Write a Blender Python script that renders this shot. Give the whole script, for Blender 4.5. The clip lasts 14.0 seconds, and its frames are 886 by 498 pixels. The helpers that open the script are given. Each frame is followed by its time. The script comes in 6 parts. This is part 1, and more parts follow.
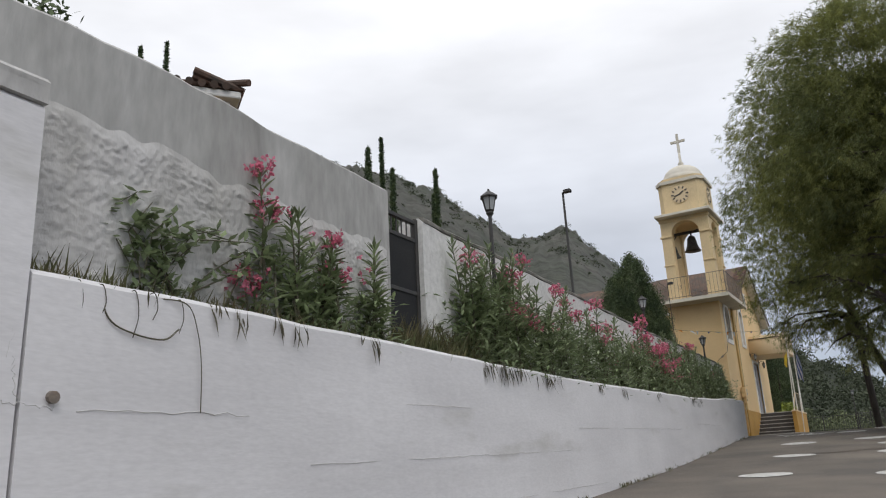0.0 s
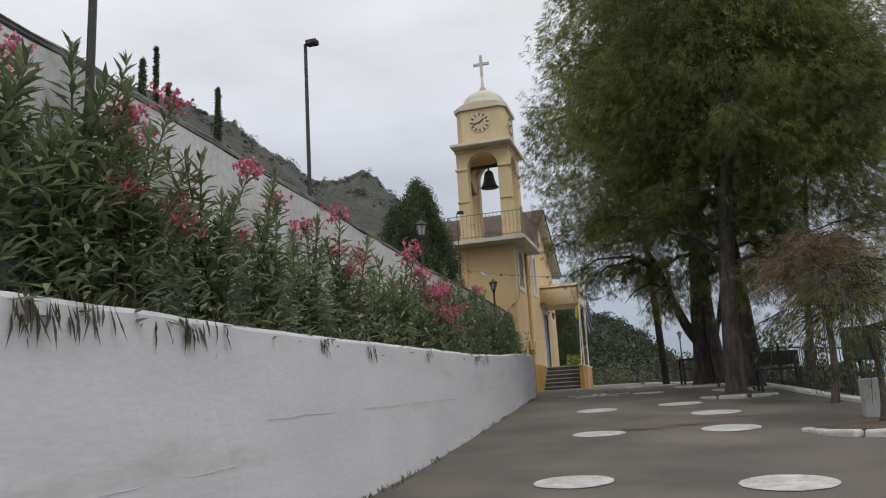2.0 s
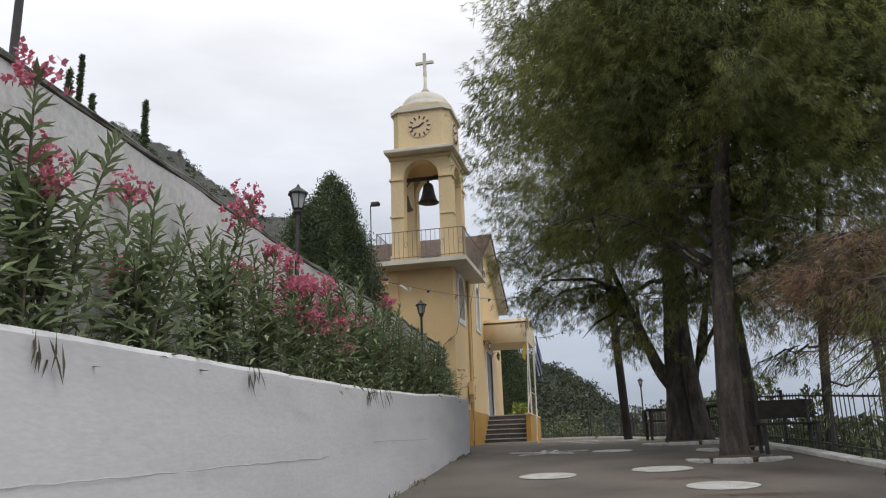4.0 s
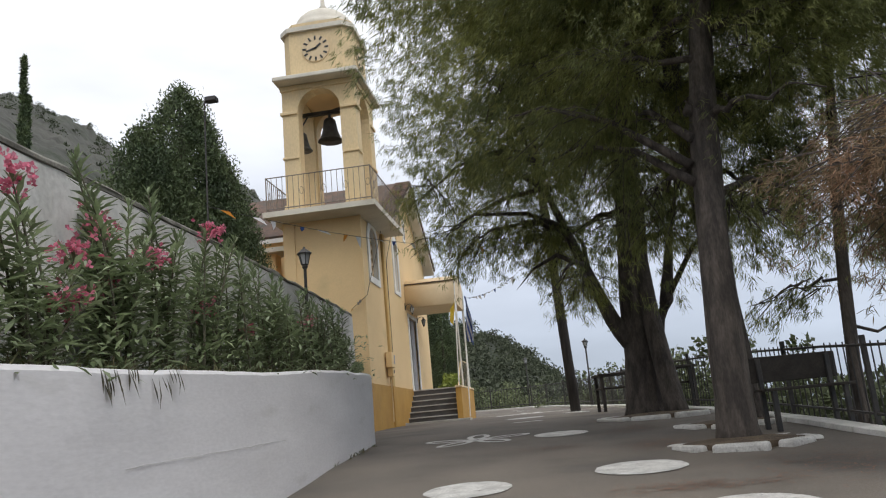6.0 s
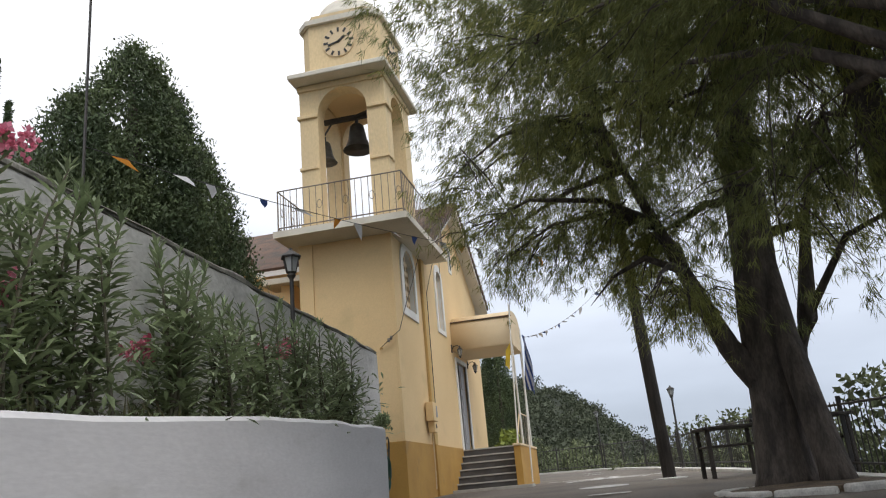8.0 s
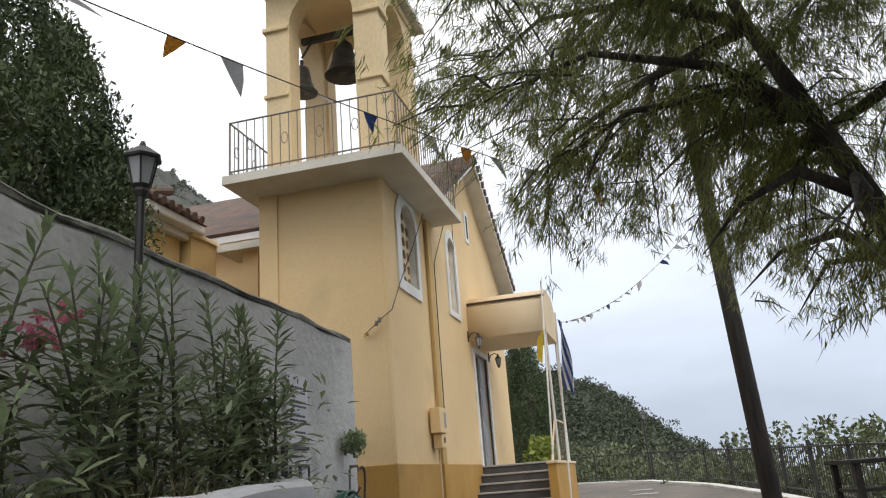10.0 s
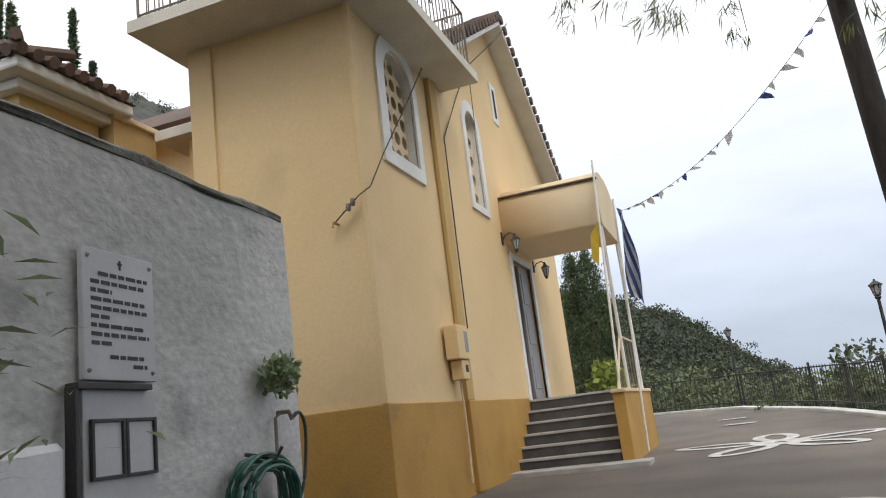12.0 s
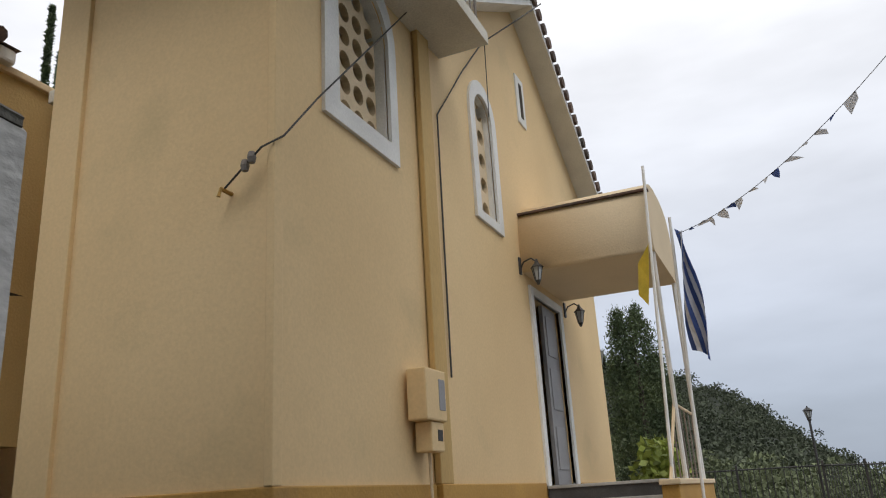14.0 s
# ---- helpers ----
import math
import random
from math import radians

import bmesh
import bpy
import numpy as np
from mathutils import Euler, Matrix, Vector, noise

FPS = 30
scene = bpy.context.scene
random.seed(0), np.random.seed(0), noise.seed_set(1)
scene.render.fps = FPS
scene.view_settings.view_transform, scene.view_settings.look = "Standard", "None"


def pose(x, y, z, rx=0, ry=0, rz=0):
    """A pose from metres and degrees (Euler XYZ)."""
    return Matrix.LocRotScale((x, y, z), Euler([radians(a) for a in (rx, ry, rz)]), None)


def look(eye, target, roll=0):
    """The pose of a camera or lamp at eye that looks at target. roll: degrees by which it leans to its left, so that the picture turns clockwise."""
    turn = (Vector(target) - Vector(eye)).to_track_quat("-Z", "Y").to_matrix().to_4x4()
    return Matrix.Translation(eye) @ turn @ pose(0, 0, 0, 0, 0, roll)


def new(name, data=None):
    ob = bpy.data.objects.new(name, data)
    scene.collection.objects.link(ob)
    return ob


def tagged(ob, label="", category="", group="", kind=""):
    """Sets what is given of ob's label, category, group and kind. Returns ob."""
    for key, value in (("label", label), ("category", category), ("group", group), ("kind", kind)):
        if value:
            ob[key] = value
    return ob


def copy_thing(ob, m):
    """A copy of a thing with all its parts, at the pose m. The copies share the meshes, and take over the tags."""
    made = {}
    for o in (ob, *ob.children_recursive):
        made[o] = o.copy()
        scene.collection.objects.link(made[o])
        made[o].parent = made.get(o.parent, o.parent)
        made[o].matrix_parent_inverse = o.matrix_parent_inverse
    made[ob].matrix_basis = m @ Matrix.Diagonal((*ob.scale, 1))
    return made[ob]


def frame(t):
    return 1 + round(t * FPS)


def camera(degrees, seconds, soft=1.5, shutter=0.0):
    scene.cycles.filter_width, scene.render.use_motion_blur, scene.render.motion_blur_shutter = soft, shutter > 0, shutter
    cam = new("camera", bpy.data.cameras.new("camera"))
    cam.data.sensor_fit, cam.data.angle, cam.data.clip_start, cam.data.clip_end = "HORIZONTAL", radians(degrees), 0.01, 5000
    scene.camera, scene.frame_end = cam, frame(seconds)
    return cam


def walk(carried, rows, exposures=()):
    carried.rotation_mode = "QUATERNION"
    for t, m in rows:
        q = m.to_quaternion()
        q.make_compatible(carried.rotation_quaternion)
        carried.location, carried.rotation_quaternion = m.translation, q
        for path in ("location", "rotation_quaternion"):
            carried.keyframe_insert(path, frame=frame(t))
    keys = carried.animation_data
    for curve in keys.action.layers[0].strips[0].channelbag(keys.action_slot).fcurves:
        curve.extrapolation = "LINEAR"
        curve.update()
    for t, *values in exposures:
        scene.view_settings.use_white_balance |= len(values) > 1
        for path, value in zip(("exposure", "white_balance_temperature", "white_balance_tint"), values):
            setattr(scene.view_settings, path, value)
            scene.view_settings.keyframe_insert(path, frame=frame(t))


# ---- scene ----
cam = camera(58.9, 14.0, soft=1.15)
PATH = [
    (0, (0.55, -0.941, 0.999), (-0.429, 0.71, 1.561), -2.9),
    (0.4, (0.233, 0.03, 1.136), (-0.621, 1.789, 1.557), -4.6),
    (0.5, (0.176, 0.207, 1.185), (-0.637, 1.972, 1.656), -4.4),
    (1, (-0.082, 1.378, 1.372), (-0.79, 3.169, 1.91), -4.0),
    (1.5, (-0.34, 2.551, 1.456), (-0.987, 4.393, 1.89), -2.8),
    (2, (-0.528, 3.727, 1.518), (-1.071, 5.608, 1.923), -3.3),
    (2.5, (-0.727, 4.816, 1.478), (-1.195, 6.716, 1.889), -2.6),
    (5, (-1.048, 9.989, 1.797), (-1.383, 11.879, 2.358), -2.6),
    (5.5, (-1.083, 10.985, 1.852), (-1.317, 12.916, 2.315), -3.7),
    (6, (-1.169, 11.851, 1.913), (-1.432, 13.785, 2.351), -5.2),
    (6.5, (-1.223, 12.685, 1.98), (-1.527, 14.606, 2.444), -4.5),
    (7, (-1.327, 13.685, 2.053), (-1.681, 15.59, 2.549), -4.7),
    (7.2, (-1.356, 14.021, 2.04), (-1.709, 15.919, 2.562), -5.2),
    (9.5, (-1.981, 18.495, 2.464), (-2.444, 20.341, 3.078), -4.1),
    (10, (-2.159, 19.5, 2.708), (-2.625, 21.359, 3.28), -4.5),
    (10.5, (-2.259, 20.428, 2.738), (-2.778, 22.258, 3.357), -4.1),
    (11, (-2.338, 21.274, 2.671), (-2.978, 23.095, 3.192), -1.0),
    (11.5, (-2.43, 22.103, 2.688), (-3.162, 23.896, 3.186), -3.9),
    (12, (-2.516, 22.951, 2.733), (-3.159, 24.792, 3.174), -7.1),
    (12.5, (-2.607, 23.677, 2.785), (-3.199, 25.54, 3.207), -7.9),
    (13, (-2.717, 24.312, 2.768), (-3.42, 26.13, 3.215), -5.5),
    (13.5, (-2.816, 24.975, 2.831), (-3.51, 26.793, 3.294), -5.0),
    (14, (-2.915, 25.857, 2.867), (-3.655, 27.611, 3.481), -3.5),
]
walk(cam, [(t, look(eye, target, roll)) for t, eye, target, roll in PATH],
     exposures=[(0, -0.05), (1.0, -0.25), (2.5, -0.2), (5.0, 0.15), (7.0, 0.3), (9.5, 0.42), (10.5, 0.48), (12.0, 0.44), (13.0, 0.32), (14.0, 0.0)])

# ---- sky and sun ----
world = bpy.data.worlds.new("overcast_sky")
scene.world = world
world.use_nodes = True
wn, wl = world.node_tree.nodes, world.node_tree.links
wn.clear()
w_out, w_bg = wn.new("ShaderNodeOutputWorld"), wn.new("ShaderNodeBackground")
w_sky = wn.new("ShaderNodeTexSky")
w_sky.sky_type, w_sky.sun_disc = "NISHITA", False
SUN_EL, SUN_AZ = radians(58), radians(150)
w_sky.sun_elevation, w_sky.sun_rotation = SUN_EL, SUN_AZ
w_tc, w_sep = wn.new("ShaderNodeTexCoord"), wn.new("ShaderNodeSeparateXYZ")
w_ramp = wn.new("ShaderNodeValToRGB")
w_ramp.color_ramp.elements[0].position, w_ramp.color_ramp.elements[0].color = 0.0, (3.2, 3.7, 4.6, 1)
w_ramp.color_ramp.elements[1].position, w_ramp.color_ramp.elements[1].color = 0.6, (9.3, 9.3, 9.5, 1)
w_mid = w_ramp.color_ramp.elements.new(0.22)
w_mid.color = (5.1, 5.45, 6.2, 1)
w_map, w_noise = wn.new("ShaderNodeMapping"), wn.new("ShaderNodeTexNoise")
w_map.inputs["Scale"].default_value = (1.2, 1.2, 4.0)
w_noise.inputs["Scale"].default_value, w_noise.inputs["Detail"].default_value = 1.8, 5
w_cloud, w_mul, w_mix = wn.new("ShaderNodeMapRange"), wn.new("ShaderNodeMixRGB"), wn.new("ShaderNodeMixRGB")
w_cloud.inputs["From Min"].default_value, w_cloud.inputs["From Max"].default_value = 0.3, 0.7
w_cloud.inputs["To Min"].default_value, w_cloud.inputs["To Max"].default_value = 0.78, 1.14
w_mul.blend_type = "MULTIPLY"
w_mul.inputs[0].default_value, w_mix.inputs[0].default_value = 1.0, 0.93
wl.new(w_tc.outputs["Generated"], w_sep.inputs[0])
wl.new(w_sep.outputs["Z"], w_ramp.inputs[0])
wl.new(w_tc.outputs["Generated"], w_map.inputs[0])
wl.new(w_map.outputs[0], w_noise.inputs["Vector"])
wl.new(w_noise.outputs[0], w_cloud.inputs[0])
wl.new(w_ramp.outputs[0], w_mul.inputs[1])
wl.new(w_cloud.outputs[0], w_mul.inputs[2])
wl.new(w_sky.outputs[0], w_mix.inputs[1])
wl.new(w_mul.outputs[0], w_mix.inputs[2])
wl.new(w_mix.outputs[0], w_bg.inputs[0])
wl.new(w_bg.outputs[0], w_out.inputs[0])
w_bg.inputs[1].default_value = 0.13

sun_data = bpy.data.lights.new("sun", "SUN")
sun_data.energy, sun_data.angle, sun_data.color = 0.9, radians(25), (1.0, 0.97, 0.92)
sun = new("sun", sun_data)
sun.matrix_world = look((8, 0, 40), (8 - 12, 14, 16))


# ---- materials ----
def material(name, base, rough=0.8, metal=0.0, second=None, scale=3.0, spread=(0.35, 0.65), fine=0.12, fine_scale=60.0,
             bump=0.0, bump_scale=40.0, third=None, third_scale=1.0, third_at=(0.55, 0.7), stretch=(1, 1, 1), per_object=0.0, island=0.0,
             through_light=0.0, spec=0.5):
    """base and second mix over noise of that scale; third lies in patches; fine is grain in the brightness."""
    m = bpy.data.materials.new(name)
    m.use_nodes = True
    n, l = m.node_tree.nodes, m.node_tree.links
    b = n["Principled BSDF"]
    b.inputs["Roughness"].default_value, b.inputs["Metallic"].default_value = rough, metal
    b.inputs["Specular IOR Level"].default_value = spec
    tc, mp = n.new("ShaderNodeNewGeometry"), n.new("ShaderNodeMapping")
    mp.inputs["Scale"].default_value = stretch
    l.new(tc.outputs["Position"], mp.inputs[0])

    def noisy(sc, detail=6):
        x = n.new("ShaderNodeTexNoise")
        x.inputs["Scale"].default_value, x.inputs["Detail"].default_value = sc, detail
        l.new(mp.outputs[0], x.inputs["Vector"])
        return x.outputs[0]

    def ranged(v, lo, hi, a=0.0, c=1.0):
        x = n.new("ShaderNodeMapRange")
        for k, val in enumerate((lo, hi, a, c)):
            x.inputs[k + 1].default_value = val
        l.new(v, x.inputs[0])
        return x.outputs[0]

    def mixed(f, a, c, kind="MIX"):
        x = n.new("ShaderNodeMixRGB")
        x.blend_type = kind
        for k, v in enumerate((f, a, c)):
            if isinstance(v, (int, float)):
                x.inputs[k].default_value = v if k == 0 else (v, v, v, 1)
            elif isinstance(v, tuple):
                x.inputs[k].default_value = (*v, 1)
            else:
                l.new(v, x.inputs[k])
        return x.outputs[0]

    col = mixed(ranged(noisy(scale), *spread), base, second or tuple(c * 0.8 for c in base))
    if third:
        col = mixed(ranged(noisy(third_scale, 8), *third_at), col, third)
    if fine:
        col = mixed(1.0, col, ranged(noisy(fine_scale, 3), 0.3, 0.7, 1 - fine, 1 + fine), "MULTIPLY")
    if per_object:
        oi = n.new("ShaderNodeObjectInfo")
        col = mixed(1.0, col, ranged(oi.outputs["Random"], 0, 1, 1 - per_object, 1 + per_object), "MULTIPLY")
    if island:
        col = mixed(1.0, col, ranged(tc.outputs["Random Per Island"], 0, 1, 1 - island, 1 + island), "MULTIPLY")
    l.new(col, b.inputs["Base Color"])
    if bump:
        bp = n.new("ShaderNodeBump")
        bp.inputs["Strength"].default_value, bp.inputs["Distance"].default_value = 0.8, bump
        l.new(noisy(bump_scale, 5), bp.inputs["Height"])
        l.new(bp.outputs[0], b.inputs["Normal"])
    if through_light:
        tr, ms = n.new("ShaderNodeBsdfTranslucent"), n.new("ShaderNodeMixShader")
        ms.inputs[0].default_value = through_light
        l.new(col, tr.inputs[0])
        l.new(b.outputs[0], ms.inputs[1])
        l.new(tr.outputs[0], ms.inputs[2])
        l.new(ms.outputs[0], n["Material Output"].inputs[0])
    return m


M_WHITE = material("whitewashed_render", (0.72, 0.71, 0.72), 0.85, second=(0.64, 0.63, 0.64), scale=0.9, fine=0.05, fine_scale=25, bump=0.003, bump_scale=7,
                   third=(0.52, 0.51, 0.49), third_scale=1.4, third_at=(0.62, 0.82), stretch=(0.6, 0.6, 2.4))
M_OLDWHITE = material("weathered_whitewash", (0.53, 0.52, 0.51), 0.9, second=(0.41, 0.40, 0.38), scale=1.3, fine=0.1, fine_scale=14, bump=0.045, bump_scale=7,
                      third=(0.30, 0.29, 0.26), third_scale=1.6, third_at=(0.58, 0.80), stretch=(1, 1, 0.45))
M_STAINED = material("stained_whitewash", (0.46, 0.455, 0.44), 0.9, second=(0.33, 0.325, 0.31), scale=1.3, fine=0.12, fine_scale=14, bump=0.02, bump_scale=9,
                     third=(0.2, 0.195, 0.18), third_scale=1.8, third_at=(0.6, 0.8), stretch=(1, 1, 0.35))
M_GREYWALL = material("grey_shaded_limewashed_wall", (0.62, 0.61, 0.59), 0.92, second=(0.48, 0.475, 0.46), scale=1.1, fine=0.12, fine_scale=22, bump=0.02, bump_scale=9,
                      third=(0.25, 0.245, 0.235), third_scale=2.2, third_at=(0.60, 0.78), stretch=(0.8, 0.8, 1.35))
M_PALEWALL = material("pale_limewashed_wall", (0.68, 0.67, 0.655), 0.92, second=(0.56, 0.555, 0.54), scale=1.1, fine=0.1, fine_scale=22, bump=0.02, bump_scale=9,
                      third=(0.36, 0.355, 0.34), third_scale=1.8, third_at=(0.62, 0.80), stretch=(0.9, 0.9, 0.9))
M_COPING = material("lichen_grey_coping", (0.26, 0.25, 0.22), 0.95, second=(0.12, 0.115, 0.10), scale=5, fine=0.2, bump=0.02, bump_scale=25)
M_YELLOW = material("pale_yellow_render", (0.785, 0.58, 0.315), 0.85, second=(0.73, 0.53, 0.28), scale=0.7, fine=0.04, fine_scale=40, bump=0.0014, bump_scale=45,
                    third=(0.62, 0.47, 0.25), third_scale=1.3, third_at=(0.6, 0.85))
M_STRIP = material("darker_yellow_strip", (0.62, 0.42, 0.17), 0.85, second=(0.54, 0.36, 0.14), scale=1.5, fine=0.06, bump=0.004, bump_scale=45, stretch=(1, 1, 0.3))
M_HOUSE = material("orange_yellow_render", (0.62, 0.44, 0.19), 0.85, second=(0.52, 0.36, 0.15), scale=0.8, fine=0.06, bump=0.006, bump_scale=40)
M_SCRUB = material("scrub_leaves", (0.17, 0.195, 0.10), 0.8, second=(0.095, 0.115, 0.06), scale=0.7, fine=0.25, fine_scale=5, island=0.45, through_light=0.2)
M_HILLSCRUB = material("far_scrub_leaves", (0.085, 0.10, 0.06), 0.85, second=(0.05, 0.062, 0.038), scale=0.15, fine=0.25, fine_scale=1.5, island=0.28, through_light=0.15)
M_OCHRE = material("ochre_painted_plinth", (0.50, 0.29, 0.07), 0.8, second=(0.42, 0.235, 0.055), scale=1.3, fine=0.08, bump=0.006, bump_scale=40,
                   third=(0.33, 0.2, 0.07), third_scale=2.5, third_at=(0.62, 0.8))
M_BELFRY = material("weathered_yellow_render", (0.75, 0.58, 0.335), 0.88, second=(0.66, 0.52, 0.315), scale=1.1, fine=0.07, fine_scale=25, bump=0.004, bump_scale=30,
                    third=(0.44, 0.39, 0.30), third_scale=1.7, third_at=(0.58, 0.85), stretch=(1, 1, 0.5))
M_CREAM = material("cream_render", (0.73, 0.58, 0.38), 0.8, scale=1.2, second=(0.67, 0.53, 0.34), fine=0.05, bump=0.004, bump_scale=50)
M_TRIMWHITE = material("white_painted_trim", (0.78, 0.77, 0.74), 0.7, second=(0.68, 0.67, 0.64), scale=2.5, fine=0.05, bump=0.004, bump_scale=50)
M_SLAB = material("stained_concrete_slab", (0.70, 0.66, 0.57), 0.9, second=(0.58, 0.54, 0.46), scale=1.6, fine=0.1, third=(0.34, 0.31, 0.26), third_scale=2, third_at=(0.66, 0.85), bump=0.008)
M_ASPHALT = material("worn_asphalt", (0.158, 0.136, 0.113), 0.93, second=(0.105, 0.094, 0.082), scale=0.9, fine=0.22, fine_scale=90, bump=0.006, bump_scale=120,
                     third=(0.20, 0.175, 0.145), third_scale=0.35, third_at=(0.52, 0.75))
M_PAINT = material("worn_white_road_paint", (0.62, 0.61, 0.58), 0.85, second=(0.42, 0.41, 0.39), scale=6, fine=0.15, third=(0.25, 0.24, 0.22), third_scale=14, third_at=(0.62, 0.72))
M_KERB = material("whitewashed_kerb", (0.74, 0.73, 0.70), 0.85, second=(0.58, 0.57, 0.54), scale=3, fine=0.12, third=(0.34, 0.33, 0.30), third_scale=5, third_at=(0.64, 0.78))
M_SOIL = material("dry_soil", (0.13, 0.095, 0.06), 0.95, second=(0.07, 0.05, 0.035), scale=5, fine=0.3, bump=0.03, bump_scale=20)
M_GRASSLAND = material("scrub_covered_ground", (0.022, 0.03, 0.014), 0.95, second=(0.011, 0.016, 0.007), scale=0.12, fine=0.3, fine_scale=1.5,
                       third=(0.04, 0.044, 0.024), third_scale=0.05, third_at=(0.55, 0.75), bump=0.4, bump_scale=0.7)
M_ROCKHILL = material("rocky_hillside", (0.052, 0.052, 0.044), 0.95, second=(0.034, 0.042, 0.026), scale=0.09, fine=0.35, fine_scale=0.5,
                      third=(0.08, 0.075, 0.065), third_scale=0.06, third_at=(0.5, 0.7), bump=1.0, bump_scale=0.25)
M_SEA = material("grey_blue_sea", (0.16, 0.20, 0.25), 0.35, second=(0.13, 0.17, 0.22), scale=0.01, fine=0.03, fine_scale=0.2)
M_TILE = material("weathered_roof_tile", (0.15, 0.09, 0.065), 0.9, second=(0.09, 0.065, 0.052), scale=3, fine=0.2, third=(0.07, 0.065, 0.058), third_scale=2, third_at=(0.52, 0.7), per_object=0.25, bump=0.006)
M_IRON = material("black_painted_iron", (0.028, 0.028, 0.03), 0.55, metal=0.0, scale=8, second=(0.05, 0.045, 0.04), fine=0.2)
M_RAIL = material("grey_iron_railing", (0.16, 0.15, 0.14), 0.6, scale=8, second=(0.24, 0.18, 0.13), fine=0.2)
M_DARKGATE = material("dark_gate_sheet", (0.008, 0.009, 0.011), 0.85, scale=3, second=(0.014, 0.014, 0.015), fine=0.3)
M_POLE = material("weathered_timber_pole", (0.075, 0.065, 0.058), 0.95, second=(0.045, 0.04, 0.036), scale=6, stretch=(4, 4, 0.4), fine=0.2, bump=0.006)
M_LITTER = material("fallen_needles", (0.27, 0.12, 0.065), 0.9, second=(0.18, 0.095, 0.06), scale=1.5, fine=0.2, island=0.4)
M_BARK = material("pine_bark", (0.105, 0.088, 0.075), 0.97, second=(0.052, 0.044, 0.039), scale=9, stretch=(1, 1, 0.28), spread=(0.4, 0.6), fine=0.25, bump=0.05, bump_scale=14)
M_NEEDLE = material("pine_needles", (0.27, 0.28, 0.085), 0.65, second=(0.145, 0.17, 0.075), scale=0.8, fine=0.25, fine_scale=9, island=0.35, through_light=0.64)
M_DRYNEEDLE = material("browning_needles", (0.30, 0.18, 0.11), 0.8, second=(0.17, 0.15, 0.08), scale=1.3, fine=0.25, fine_scale=9, island=0.35, through_light=0.3)
M_CYPRESS = material("cypress_foliage", (0.11, 0.145, 0.06), 0.7, second=(0.055, 0.085, 0.04), scale=1.6, fine=0.3, fine_scale=9, island=0.4, through_light=0.15)
M_LEAF = material("oleander_leaf", (0.27, 0.33, 0.18), 0.40, second=(0.17, 0.22, 0.11), scale=2.2, fine=0.15, island=0.4, through_light=0.3)
M_LIME = material("yellow_green_leaf", (0.30, 0.35, 0.075), 0.5, second=(0.20, 0.26, 0.06), scale=3, fine=0.15, island=0.4, through_light=0.35)
M_STEM = material("oleander_stem", (0.12, 0.11, 0.075), 0.9, scale=8, fine=0.2)
M_PINK = material("pink_oleander_petal", (0.56, 0.12, 0.20), 0.6, second=(0.70, 0.27, 0.36), scale=9, fine=0.1, island=0.3, through_light=0.35)
M_GRASS = material("weed_grass", (0.11, 0.13, 0.055), 0.8, second=(0.17, 0.14, 0.075), scale=3, fine=0.2, island=0.4, through_light=0.3)
M_DRYWEED = material("dry_weed_stalk", (0.10, 0.085, 0.055), 0.9, second=(0.06, 0.055, 0.035), scale=4, fine=0.2, island=0.4)
M_STONE = material("dark_stone_step", (0.085, 0.082, 0.082), 0.75, second=(0.055, 0.053, 0.053), scale=4, fine=0.25, fine_scale=80)
M_NOSING = material("pale_marble_nosing", (0.46, 0.45, 0.43), 0.6, second=(0.36, 0.35, 0.33), scale=5, fine=0.1)
M_BRONZE = material("dark_bronze_bell", (0.035, 0.03, 0.027), 0.5, metal=0.6, second=(0.05, 0.05, 0.042), scale=8, fine=0.15)
M_GREYBRONZE = material("verdigris_bell", (0.16, 0.155, 0.14), 0.6, metal=0.3, second=(0.10, 0.10, 0.09), scale=8, fine=0.15)
# dark colour that stands in for the shade inside openings
M_SHADE = material("painted_interior_shade", (0.05, 0.035, 0.022), 0.9, scale=2, fine=0.1)
M_GLASS = material("lantern_glass", (0.45, 0.47, 0.48), 0.25, scale=4, fine=0.02)
M_DOOR = material("dark_brown_door", (0.045, 0.03, 0.022), 0.55, second=(0.03, 0.02, 0.015), scale=6, stretch=(1, 1, 0.2), fine=0.15)
M_GREYDOOR = material("grey_door_leaf", (0.30, 0.29, 0.29), 0.5, second=(0.25, 0.245, 0.245), scale=3, fine=0.06)
M_HOSE = material("green_garden_hose", (0.02, 0.11, 0.075), 0.45, second=(0.015, 0.075, 0.055), scale=12, fine=0.1)
M_BIN = material("dark_green_bin_paint", (0.02, 0.04, 0.038), 0.5, second=(0.014, 0.028, 0.028), scale=5, fine=0.15)
M_MARBLE = material("white_marble_plaque", (0.60, 0.60, 0.61), 0.45, second=(0.52, 0.52, 0.53), scale=3, fine=0.04)
M_INK = material("black_lettering", (0.05, 0.05, 0.05), 0.7, scale=5, fine=0.1)
M_FLAGBLUE = material("blue_flag_cloth", (0.05, 0.09, 0.27), 0.85, scale=6, fine=0.1, through_light=0.25)
M_FLAGWHITE = material("white_flag_cloth", (0.66, 0.66, 0.68), 0.85, scale=6, fine=0.06, through_light=0.25)
M_FLAGYELLOW = material("yellow_flag_cloth", (0.62, 0.45, 0.05), 0.85, scale=6, fine=0.06, through_light=0.25)
M_FLAGORANGE = material("orange_pennant", (0.60, 0.24, 0.03), 0.85, scale=6, fine=0.06, through_light=0.25)
M_CABLE = material("dark_cable", (0.05, 0.048, 0.045), 0.7, scale=6, fine=0.1)
